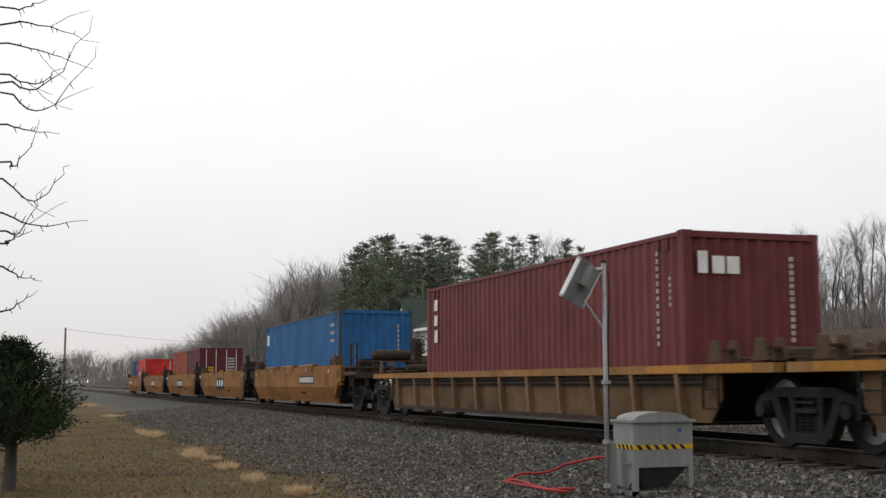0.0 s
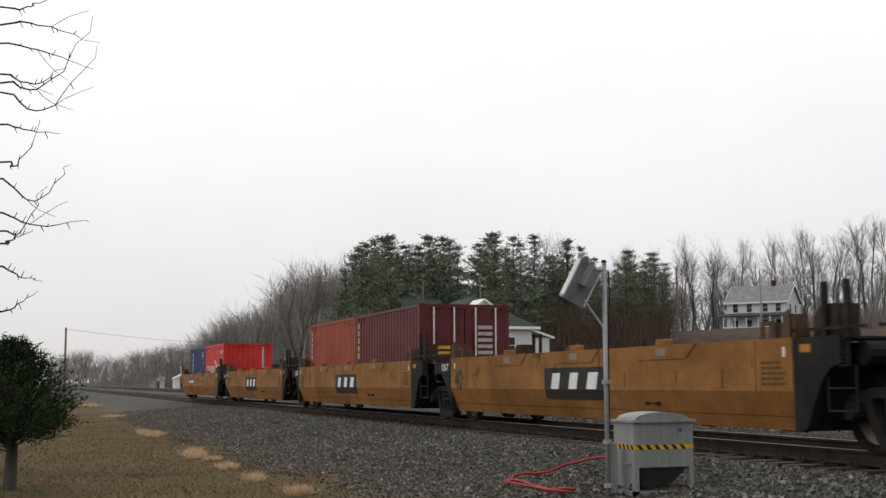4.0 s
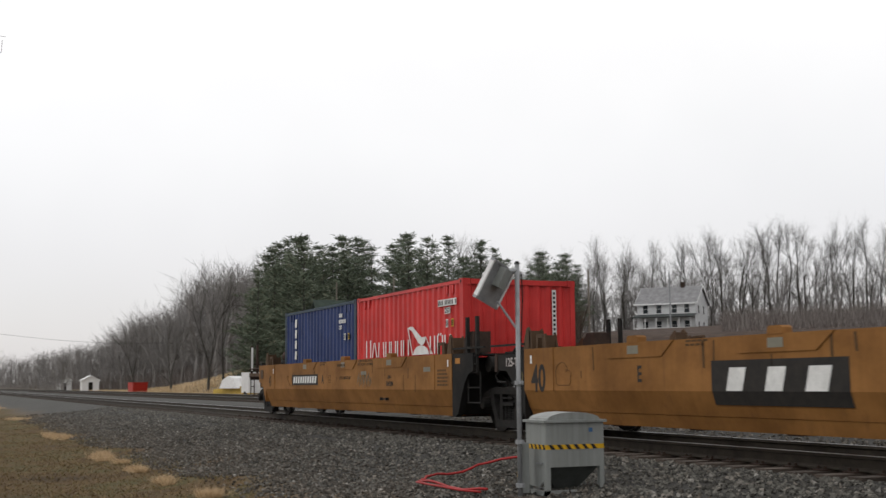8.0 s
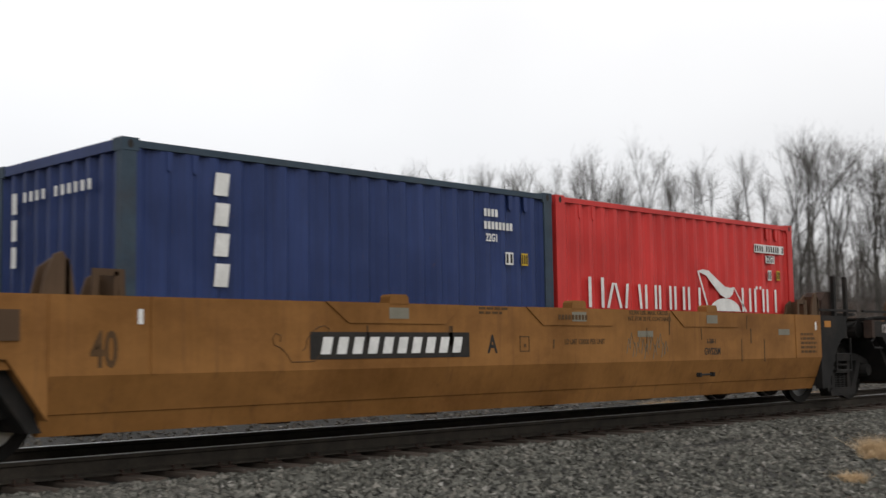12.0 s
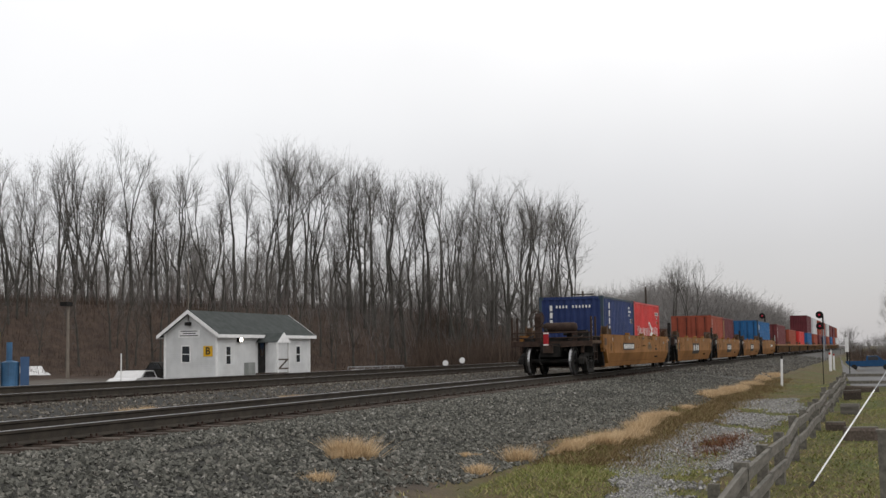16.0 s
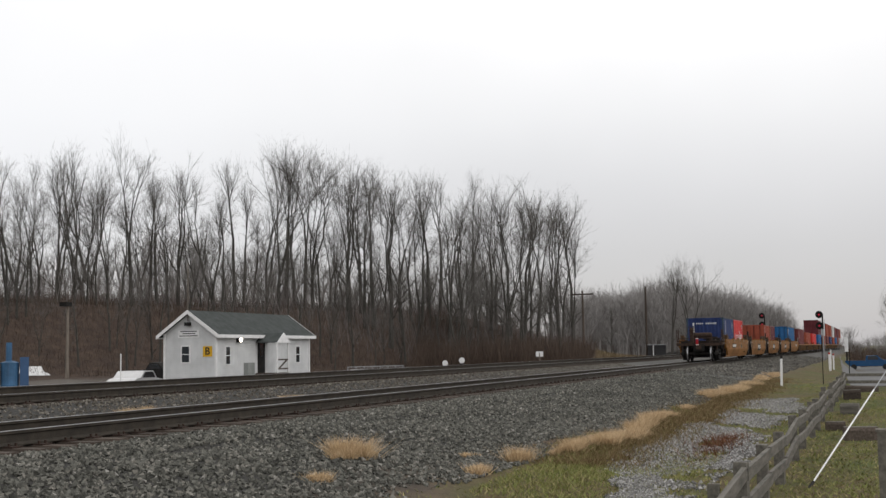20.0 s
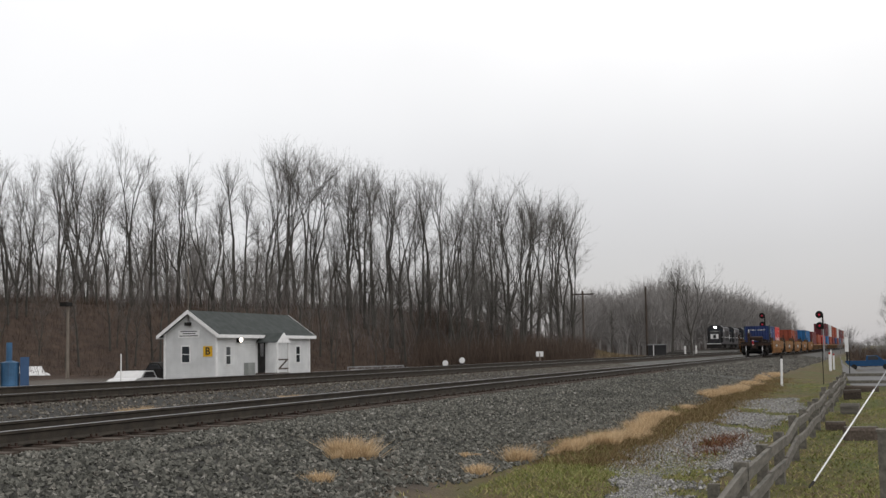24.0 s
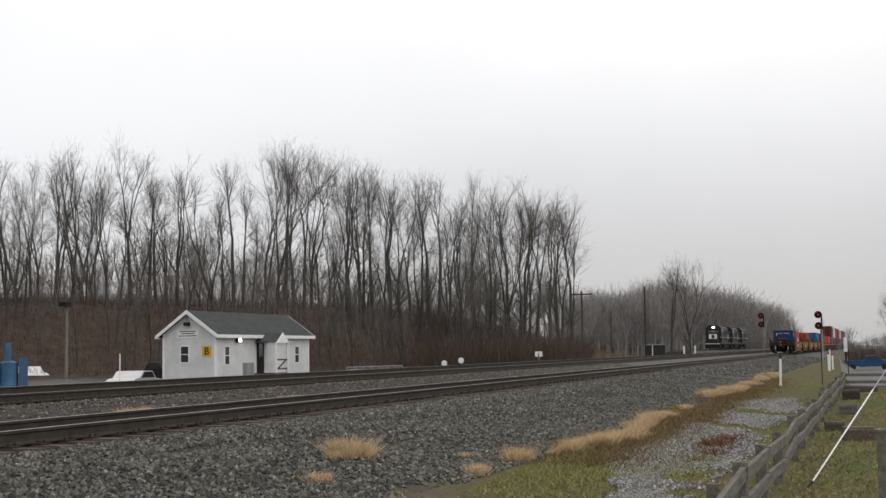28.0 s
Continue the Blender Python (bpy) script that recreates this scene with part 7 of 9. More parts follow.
for a_ in (-70.3, -71.1):
    x, y, z = at(a_, 80)
    lamp_ = thing("switch_stand", "short switch stand with a white target", "signal", pose(x, y, z))
    part("stand", Mesh().box(-0.1, 0.1, -0.1, 0.1, -0.2, 0.6), M_GRIME, lamp_)
    part("target", Mesh().lathe([(0.02, -0.02), (0.2, -0.02), (0.2, 0.02), (0.02, 0.02)], (0, 0, 0.8), "x", 12), M_TRIM, lamp_)

# ---- timber fence, logs and drive ----
fence = thing("timber_fence", "low weathered timber rail fence along the grass", "fence")
rngf = random.Random(9)
FY = 1.13


def fz_at(x, y=FY):
    return lz(x, y)


xs_f = [8.0 + 2.35 * k for k in range(17)]
for k, x in enumerate(xs_f):
    part("fence_post", Mesh().turned_box(0.11, 0.11, 0.85, pose(x, FY + rngf.uniform(-0.03, 0.03), fz_at(x) + 0.2, rngf.uniform(-3, 3), rngf.uniform(-3, 3), rngf.uniform(-8, 8))), M_FENCE, fence)
for a, b in zip(xs_f, xs_f[1:]):
    for h_ in (0.28, 0.53):
        za, zb_ = fz_at(a) + h_ + rngf.uniform(-0.02, 0.02), fz_at(b) + h_ + rngf.uniform(-0.02, 0.02)
        L_ = b - a + 0.06
        part("fence_rail", Mesh().turned_box(L_, 0.045, 0.105, pose((a + b) / 2, FY - 0.07, (za + zb_) / 2, 0, -math.degrees(math.atan2(zb_ - za, b - a)), rngf.uniform(-0.4, 0.4))), M_FENCE, fence)
ex = xs_f[-1]
for k in range(5):
    y = FY - 1.6 * k
    part("fence_post", Mesh().turned_box(0.11, 0.11, 0.85, pose(ex, y, lz(ex, y) + 0.2, rngf.uniform(-3, 3), 0, 0)), M_FENCE, fence)
    if k:
        for h_ in (0.28, 0.53):
            part("fence_rail", Mesh().turned_box(0.045, 1.66, 0.105, pose(ex - 0.07, y + 0.8, lz(ex, y) + h_)), M_FENCE, fence)
for k, (x, y, h_) in enumerate(((11.6, 1.75, 0.12), (13.2, 1.7, 0.2))):
    stake(x, y, h_, 0.12, "short weathered timber stub in the gravel", None, M_FENCE)
post = thing("gate_post", "square weathered timber gate post", "post", pose(9.2, -0.045, lz(9.2, -0.045)))
part("post_body", Mesh().box(-0.06, 0.06, -0.06, 0.06, -0.3, 0.93), M_FENCE, post)
part("post_cap", Mesh().box(-0.07, 0.07, -0.07, 0.07, 0.93, 0.95), M_FENCE, post)
for k, (x, y, l_, w_, h_, tn) in enumerate(((21.9, 0.30, 0.56, 0.24, 0.25, 100), (24.2, 0.78, 0.36, 0.24, 0.18, 96), (28.9, 0.6, 0.4, 0.28, 0.25, 84), (37.6, 0.7, 0.5, 0.3, 0.3, 92), (44.3, 0.55, 1.15, 0.3, 0.22, 104))):
    lg = thing("timber_block", "hewn grey timber block lying on the grass", "timber block", pose(x, y, lz(x, y) - 0.02, 0, rngf.uniform(-3, 3), tn), group="timber blocks")
    a_, b_ = w_ / 2, h_
    prof = [(-a_, 0.02), (-a_ * 0.9, 0.0), (a_ * 0.9, 0.0), (a_, 0.03), (a_ * 1.02, b_ * 0.8), (a_ * 0.8, b_), (-a_ * 0.75, b_ * 1.02), (-a_ * 0.97, b_ * 0.85)]
    part("block_body", Mesh().prism(prof, "x", -l_ / 2, l_ / 2), M_TIE if k != 2 else M_FENCE, lg)
    # Thin paler slab laid over the top of the block.
    part("weathered_top", Mesh().box(-l_ / 2 + 0.01, l_ / 2 - 0.01, -a_ * 0.72, a_ * 0.76, b_ * 1.0, b_ * 1.0 + 0.012), M_FENCE, lg)
guy = thing("guy_wire", "utility pole guy wire in a white plastic guard", "guy wire")
ga, gd = Vector((14.7, 0.80, lz(14.7, 0.8))), Vector((3.3, -0.74, 1.0))
part("anchor_rod", Mesh().tube(ga - gd * 0.06, ga + gd * 0.06, 0.018, n=6), M_GRIME, guy)
part("wire_guard", Mesh().tube(ga + gd * 0.03, ga + gd * 1.02, 0.0105, n=8), M_TRIM, guy, "white plastic guard")
part("wire_strand", Mesh().tube(ga + gd * 1.0, ga + gd * 6.5, 0.008, n=5), M_GALV, guy)
gp = ga + gd * 6.5
pole_thing("utility_pole", "wooden utility pole that holds a guy wire", gp.x, gp.y, gp.z - lz(gp.x, gp.y) + 1.2, 0.16, M_POLE)


def draped(name, label, x0, x1, y0, y1, mat, lift, nx_=24, ny_=10, shape=None):
    v, f = [], []
    for j in range(ny_ + 1):
        for i in range(nx_ + 1):
            x, y = x0 + (x1 - x0) * i / nx_, y0 + (y1 - y0) * j / ny_
            if shape:
                x, y = shape(x, y)
            v.append((x, y, lz(x, y) + lift))
    for j in range(ny_):
        for i in range(nx_):
            a = j * (nx_ + 1) + i
            f.append((a, a + 1, a + nx_ + 2, a + nx_ + 1))
    return tagged(raw(name, v, f, mat, True), label, "ground", kind="structure")


draped("pavement_drive", "worn grey asphalt drive beside the fence", 47.5, 175, -30, 0.9, M_ASPHALT, 0.03, 110, 40, lambda x, y: (x, y + 0.03 * (x - 47.5) * (y + 30) / 31))

# ---- a waiting locomotive on the third line ----
LOCO_Y, LOCO_Z = 29.0, 0.45
bank3 = thing("track_third", "third line on a low bank far up the yard", "railway track", kind="structure")
part("bank", Mesh().prism([(26.2, -0.6), (31.8, -0.6), (30.6, 0.23), (27.4, 0.23)], "x", 190, 420), M_CINDER, bank3)
for s in (-0.752, 0.752):
    part("rail", Mesh().prism(rail_profile(LOCO_Y + s, LOCO_Z), "x", 190, 420), M_RAIL, bank3)
LOCOS = []


def loco(x, front, label):
    e = thing("diesel_locomotive", label, "locomotive", pose(x, LOCO_Y, LOCO_Z))
    part("frame_deck", Mesh().box(0, 18.0, -1.5, 1.5, 0.95, 1.35), M_BLACKPAINT, e)
    part("long_hood", Mesh().prism([(-0.95, 1.35), (0.95, 1.35), (0.95, 4.2), (0.6, 4.45), (-0.6, 4.45), (-0.95, 4.2)], "x", 4.4, 17.4), M_BLACKPAINT, e)
    cb = part("cab", Mesh().prism([(-1.5, 1.35), (1.5, 1.35), (1.5, 4.1), (0.9, 4.6), (-0.9, 4.6), (-1.5, 4.1)], "x", 2.2, 4.4), M_BLACKPAINT, e)
    part("short_hood", Mesh().prism([(0.9, 1.35), (2.2, 1.35), (2.2, 3.6), (1.1, 3.3)], "y", -0.95, 0.95), M_BLACKPAINT, e)
    part("nose_panel", Mesh().box(0.86, 0.9, -0.75, 0.75, 2.0, 2.9), M_TRIM, e, "white panel on the nose")
    part("nose_stripe", Mesh().box(0.83, 0.86, -0.3, 0.25, 2.1, 2.8), M_BLACKPAINT, e)
    for s in (-1, 1):
        part("cab_window", Mesh().box(2.17, 2.2, s * 0.75 - 0.5, s * 0.75 + 0.5, 3.45, 3.95), M_GLASS, cb)
        part("cab_side_window", Mesh().box(2.6, 3.9, min(s * 1.5, s * 1.52), max(s * 1.5, s * 1.52), 3.2, 3.9), M_GLASS, cb)
        part("handrail", Mesh().tube((0.3, s * 1.42, 2.3), (17.8, s * 1.42, 2.3), 0.03, n=5), M_TRIM, e)
        part("fuel_tank", Mesh().box(7.0, 11.0, min(s * 0.4, s * 1.4), max(s * 0.4, s * 1.4), 0.25, 0.95), M_GRIME, e)
    for k in range(2):
        lamp = part("headlight", Mesh().lathe([(0.02, -0.06), (0.12, -0.05), (0.12, 0.1), (0.02, 0.1)], (2.16, -0.09 + 0.18 * k, 4.25), "x", 12), glow("headlight_glow", (1.0, 0.97, 0.9), 25.0) if front else M_GRIME, e)
    part("pilot", Mesh().prism([(0.0, 0.2), (0.3, 0.2), (0.4, 0.95), (0.0, 0.95)], "y", -1.4, 1.4), M_GRIME, e)
    part("pilot_stripe", Mesh().box(-0.03, 0.0, -1.35, 1.35, 1.0, 1.12), M_TRIM, e)
    for x_ in (3.2, 14.2):
        tk = part("truck", Mesh().box(x_ - 1.6, x_ + 1.6, -1.25, 1.25, 0.35, 0.75), M_GRIME, e)
        for dx in (-1.2, 1.2):
            part("wheelset", Mesh().lathe([(0.1, -0.9), (0.5, -0.88), (0.5, -0.75), (0.12, -0.7), (0.12, 0.7), (0.5, 0.75), (0.5, 0.88), (0.1, 0.9)], (x_ + dx, 0, 0.5), "y", 16), M_GRIME, tk)
    for k in range(3):
        part("roof_fan", Mesh().lathe([(0.1, 0.0), (0.55, 0.0), (0.55, 0.15), (0.1, 0.15)], (12.5 + 1.5 * k, 0, 4.45), "z", 12), M_GRIME, e)
    part("exhaust", Mesh().box(8.2, 8.9, -0.2, 0.2, 4.45, 4.7), M_GRIME, e)
    for x_ in (5.2, 8.0, 11.0, 14.0):
        for s in (-1, 1):
            part("hood_door", Mesh().box(x_, x_ + 1.6, min(s * 0.95, s * 0.97), max(s * 0.95, s * 0.97), 1.7, 3.6), M_GREY_STEEL, e)
    LOCOS.append((e, x))
    return e


loco(233.0, True, "black diesel locomotive with a lit headlight and white nose")
loco(252.2, False, "second black diesel locomotive coupled behind")
loco(271.4, False, "third black diesel locomotive coupled behind")


# ---- trees ----
M_BARK = mottled("grey_brown_bark", (0.042, 0.04, 0.035), (0.098, 0.092, 0.082), 3.0, 0.95, stretch=(4, 4, 0.5), bump=0.6, dist=0.03)
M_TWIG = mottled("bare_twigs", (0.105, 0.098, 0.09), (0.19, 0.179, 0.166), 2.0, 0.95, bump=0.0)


# Paler than the near twigs: distance haze is put into this colour.
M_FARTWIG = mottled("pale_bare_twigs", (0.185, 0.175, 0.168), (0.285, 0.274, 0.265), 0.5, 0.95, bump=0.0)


def along(pts, f):
    g = f * (len(pts) - 1)
    i = min(int(g), len(pts) - 2)
    return pts[i].lerp(pts[i + 1], g - i), (pts[i + 1] - pts[i]).normalized()


def ribbon(rng, mesh, p, way, length, w):
    """One thin flat twig."""
    d = Vector(way).normalized()
    u = (Matrix.Rotation(rng.uniform(0, 6.28), 3, d) @ d.orthogonal().normalized()) * w
    if w < 0.0095 or w > 0.012:
        mesh.add([p - u, p + u, p + d * length + Vector((0, 0, 0.12 * length))], [(0, 1, 2)])
        return
    mid = p + d * length * 0.55 + Vector((0, 0, 0.05 * length))
    mesh.add([p - u, p + u, mid + u * 0.7, mid - u * 0.7, p + d * length + Vector((0, 0, 0.16 * length))], [(0, 1, 2, 3), (3, 2, 4)])


def tree_meshes(seed, height, r, stems=1, clear=0.34, spread=0.3, depth=5, twigs=5, fine=2, sides=2, wide=0.0094):
    """A trunk that parts again and again into ascending limbs, with side limbs, and twigs at the ends."""
    rng = random.Random(seed)
    a, b = Mesh(), Mesh()

    def turned(d, ang):
        side = Matrix.Rotation(rng.uniform(0, 6.28), 3, d) @ d.orthogonal().normalized()
        return (d * math.cos(ang) + side * math.sin(ang)).normalized()

    def spray(pts, L):
        for j in range(twigs):
            q, d = along(pts, min(0.15 + 0.85 * (j + rng.random()) / twigs, 0.99))
            way = (turned(d, rng.uniform(0.3, 0.85)) + Vector((0, 0, 0.12))).normalized()
            l2 = L * rng.uniform(0.45, 0.95)
            ribbon(rng, b, q, way, l2, wide)
            for w in range(fine):
                g = rng.uniform(0.2, 0.95)
                ribbon(rng, b, q + way * l2 * g + Vector((0, 0, 0.1 * g * l2)), turned(way, rng.uniform(0.3, 0.8)), l2 * rng.uniform(0.35, 0.7), wide * 0.75)

    def grow(p, d, L, rr, level):
        segs = 5 if level == 0 else 4 if level < 3 else 3
        pts, p, d = [p.copy()], p.copy(), d.copy()
        sway = 0.018 if level == 0 else 0.075
        for i in range(segs):
            d = (d + Vector((rng.gauss(0, sway), rng.gauss(0, sway), 0.06 if level else 0.0))).normalized()
            p = p + d * L / segs
            pts.append(p.copy())
        end = 0.66 if level < depth else 0.35
        sd = 7 if level == 0 else 5 if level == 1 else 3
        for i in range(segs):
            a.tube(pts[i], pts[i + 1], rr * (1 - (1 - end) * i / segs), rr * (1 - (1 - end) * (i + 1) / segs), sd, caps=False)
        if level >= depth:
            spray(pts, L)
            return
        n = stems if level == 0 else (2 if rng.random() < 0.62 else 3)
        for k in range(n):
            w = turned(d, spread * rng.uniform(0.35, 1.1) * (1.0 if level < 2 else 1.5)) if n > 1 else turned(d, 0.06)
            grow(p, w, L * rng.uniform(0.62, 0.86) if level else height * 0.27 * rng.uniform(0.85, 1.1), rr * end * (0.98 if n == 1 else rng.uniform(0.68, 0.92)), level + 1)
        for k in range(sides if level else 2):
            q, e = along(pts, rng.uniform(0.45 if level == 0 else 0.2, 0.95))
            grow(q, turned(e, rng.uniform(0.55, 0.95)), height * rng.uniform(0.07, 0.13), max(rr * 0.3, 0.012), max(depth - 1, level + 1))

    grow(Vector((0, 0, -0.3)), Vector((rng.gauss(0, 0.04), rng.gauss(0, 0.04), 1)).normalized(), height * clear, r, 0)
    k = height / max(q[2] for q in b.v)
    for m in (a, b):
        m.v = [(x * k, y * k, z * k) for x, y, z in m.v]
    return a, b


def bare_tree(*spec, **more):
    t = thing("bare_tree", "tall leafless deciduous tree with fine grey twigs", "tree", group="bare woodland trees")
    a, b = tree_meshes(*spec, **more)
    part("trunk", a, M_BARK, t)
    part("crown", b, M_TWIG, t)
    return t


def far_tree(seed, height=15.0):
    """A rounded bare tree seen from far off, with fewer and broader twigs."""
    return tree_meshes(seed, height, 0.24, stems=4, clear=0.2, spread=0.5, depth=2, twigs=7, fine=3, sides=3, wide=0.026)


LIGHT = [far_tree(90 + k) for k in range(5)]
LIGHT = [(np.array(a.v + b.v), [q for q in a.f] + [tuple(len(a.v) + i for i in q) for q in b.f]) for a, b in LIGHT]


def far_wood(name, label, spots):
    """Far trees, past counting, in one mesh."""
    v, f, n = [], [], 0
    for x, y, s, turn, k in spots:
        vv, ff = LIGHT[k]
        c, sn = math.cos(turn), math.sin(turn)
        w = np.stack([x + s * (vv[:, 0] * c - vv[:, 1] * sn), y + s * (vv[:, 0] * sn + vv[:, 1] * c), float(land(x, y)) + s * vv[:, 2]], -1)
        v.extend(w.tolist())
        f.extend(tuple(n + i for i in q) for q in ff)
        n += len(vv)
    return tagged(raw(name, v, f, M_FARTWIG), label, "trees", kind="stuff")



TREES = [bare_tree(11 + k, 15.0, 0.20 + 0.03 * (k % 3), (2, 2, 1, 3, 2, 2, 1, 3)[k], (0.36, 0.24, 0.42, 0.2, 0.44, 0.12, 0.4, 0.3)[k], (0.26, 0.3, 0.24, 0.34, 0.22, 0.27, 0.25, 0.3)[k], 4) for k in range(8)]


def place_copy(src, x, y, s, turn, sink=0.0):
    o = copy_thing(src, pose(x, y, float(land(x, y)) - sink, 0, 0, turn))
    o.scale = (s, s, s)
    return o


def polar(az, d):
    """A place d metres off, az degrees left of straight across the track."""
    return -math.sin(radians(az)) * d, math.cos(radians(az)) * d


rng_t = random.Random(5)
first_used = set()


def plant(az, d, s):
    k = rng_t.randrange(len(TREES))
    x, y = polar(az, d)
    if k not in first_used:
        first_used.add(k)
        TREES[k].matrix_world = pose(x, y, float(land(x, y)), 0, 0, rng_t.uniform(0, 360))
        TREES[k].scale = (s, s, s)
    else:
        place_copy(TREES[k], x, y, s, rng_t.uniform(0, 360))


# wood on the bank behind the hut
for i in range(84):
    az = -36 - 40.6 * (i + 0.8 * rng_t.random()) / 84
    f = (-az - 36) / 40
    d0 = np.interp(f, (0, 0.3, 0.6, 1.0), (96, 102, 110, 126))
    d = d0 + rng_t.uniform(-8, 26)
    x, y = polar(az, d)
    top = np.interp(az, (-77, -74.9, -73, -70, -68, -65, -62.5, -59.5, -58, -56.2, -54, -52, -46), (6.7, 7.4, 8.2, 8.8, 8.8, 9.4, 9.9, 8.9, 9.0, 10.0, 9.7, 8.8, 8.9)) * rng_t.choice((0.74, 0.86, 0.95, 1.0, 1.0))
    plant(az, d, max(0.5, (0.79 + d * math.tan(radians(top)) - float(land(x, y))) / 13.6))
for i in range(84):
    az = -36 - 40.6 * (i + rng_t.random()) / 84
    f = (-az - 36) / 40
    d = np.interp(f, (0, 0.3, 0.6, 1.0), (84, 88, 92, 108)) + rng_t.uniform(-3, 22)
    plant(az, d, rng_t.uniform(0.3, 0.66))
# close-set stems towards the end of the wood
for i in range(14):
    az = -63.5 - 13.4 * (i + rng_t.random()) / 14
    d = rng_t.uniform(108, 132)
    x, y = polar(az, d)
    top = np.interp(az, (-77, -74.9, -73, -70, -63), (6.6, 7.4, 8.1, 8.7, 9.2)) * rng_t.choice((0.7, 0.85, 0.97))
    plant(az, d, max(0.5, (0.79 + d * math.tan(radians(top)) - float(land(x, y))) / 13.6))
spots = []
for i in range(100):
    az = -36 - 40.2 * (i + rng_t.random()) / 100
    d = rng_t.uniform(140, 190)
    x, y = polar(az, d)
    top = np.interp(az, (-77, -74, -66, -62, -56, -52, -46), (5.0, 5.6, 6.6, 7.0, 7.2, 6.5, 6.6)) * rng_t.uniform(0.6, 1.0)
    spots.append((x, y, max(0.4, (0.79 + d * math.tan(radians(top)) - float(land(x, y))) / 15.0), rng_t.uniform(0, 6.28), rng_t.randrange(5)))
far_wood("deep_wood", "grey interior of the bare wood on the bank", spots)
# far wood beyond the locomotive
spots = []
for i in range(230):
    az = -76.2 - 10.9 * (i + rng_t.random()) / 230
    d = rng_t.uniform(215, 380)
    d = max(d, (35.0 if az < -81.5 else 24.0) / math.cos(radians(az)) * rng_t.uniform(1.0, 1.15))
    top = np.interp(az, (-87.1, -86.4, -85.6, -84.8, -84.2, -83.4, -82.6, -81.6, -80.6, -79.5, -78.3, -76.2), (0.5, 1.4, 2.0, 2.2, 2.6, 2.6, 2.6, 2.9, 3.0, 2.9, 2.8, 2.6)) * rng_t.choice((0.6, 0.82, 0.93, 1.0))
    x, y = polar(az, d)
    spots.append((x, y, (0.79 + 0.5 + d * math.tan(radians(top))) / 12.6, rng_t.uniform(0, 6.28), rng_t.randrange(5)))
for az, d, s_ in ((-81.9, 205, 0.98), (-81.0, 206, 0.98), (-81.5, 212, 0.9)):
    spots.append((*polar(az, d), s_, rng_t.uniform(0, 6.28), rng_t.randrange(5)))
for i in range(26):
    x, y = polar(-88.4 - 3.2 * rng_t.random(), rng_t.uniform(185, 280))
    spots.append((x, y, rng_t.uniform(0.22, 0.38), rng_t.uniform(0, 6.28), rng_t.randrange(5)))
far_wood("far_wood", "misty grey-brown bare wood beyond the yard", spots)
place_copy(TREES[3], *polar(-81.9, 190), 1.13, 40)
place_copy(TREES[1], *polar(-81.0, 192), 1.1, 140)
place_copy(TREES[3], *polar(-79.4, 185), 0.55, 70)
place_copy(TREES[1], *polar(-78.2, 190), 0.6, 200)
# wood up the hill about the white house
for i in range(80):
    az = 30 + 33 * (i + rng_t.random()) / 80
    d = rng_t.uniform(205, 250) if 53 < az < 59 else rng_t.uniform(150, 235)
    x, y = polar(az, d)
    top = np.interp(az, (30, 36.5, 37.6, 41, 46, 50, 53, 55, 56, 57.5, 58.8, 60, 63), (3.4, 3.4, 6.4, 7.3, 7.7, 7.4, 7.3, 6.6, 6.9, 6.2, 7.3, 6.2, 6.4)) * rng_t.uniform(0.82, 1.0)
    if az < 37.2:
        continue
    plant(az, d, max(0.5, (0.79 + d * math.tan(radians(top)) - float(land(x, y))) / 13.5))
spots = []
for i in range(140):
    az = 29 + 35 * (i + rng_t.random()) / 140
    d = rng_t.uniform(216, 255) if 52.5 < az < 59.5 else rng_t.uniform(165, 250)
    x, y = polar(az, d)
    top = np.interp(az, (29, 36.5, 38, 41, 52, 55.5, 57.5, 59, 64), (3.2, 3.2, 5.2, 6.2, 6.2, 5.9, 5.6, 6.2, 5.6)) * rng_t.uniform(0.72, 1.0)
    if az < 37.2:
        continue
    spots.append((x, y, max(0.4, (0.79 + d * math.tan(radians(top)) - float(land(x, y))) / 15.0), rng_t.uniform(0, 6.28), rng_t.randrange(5)))
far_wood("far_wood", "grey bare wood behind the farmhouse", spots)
# low wood along the line to the left
spots = []
for i in range(230):
    az = 74.0 + 14.8 * (i + rng_t.random()) / 230
    d = max(rng_t.uniform(190, 330), 43.0 / math.cos(radians(az)) * rng_t.uniform(1.0, 1.2) if az < 84 else 21.5 / math.cos(radians(az)) * rng_t.uniform(1.0, 1.2))
    x, y = polar(az, d)
    top = np.interp(az, (74, 76.5, 77.6, 78.3, 78.9, 79.9, 80.9, 81.7, 82.7, 84.5, 86.2, 87, 88.5), (6.0, 5.8, 5.8, 5.3, 3.9, 3.6, 3.3, 2.7, 2.1, 1.7, 1.2, 1.6, 1.5)) * rng_t.choice((0.6, 0.8, 0.92, 1.0))
    spots.append((x, y, max(0.3, (0.79 + d * math.tan(radians(top)) - float(land(x, y))) / 13.6), rng_t.uniform(0, 6.28), rng_t.randrange(5)))
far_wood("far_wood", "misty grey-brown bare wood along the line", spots)
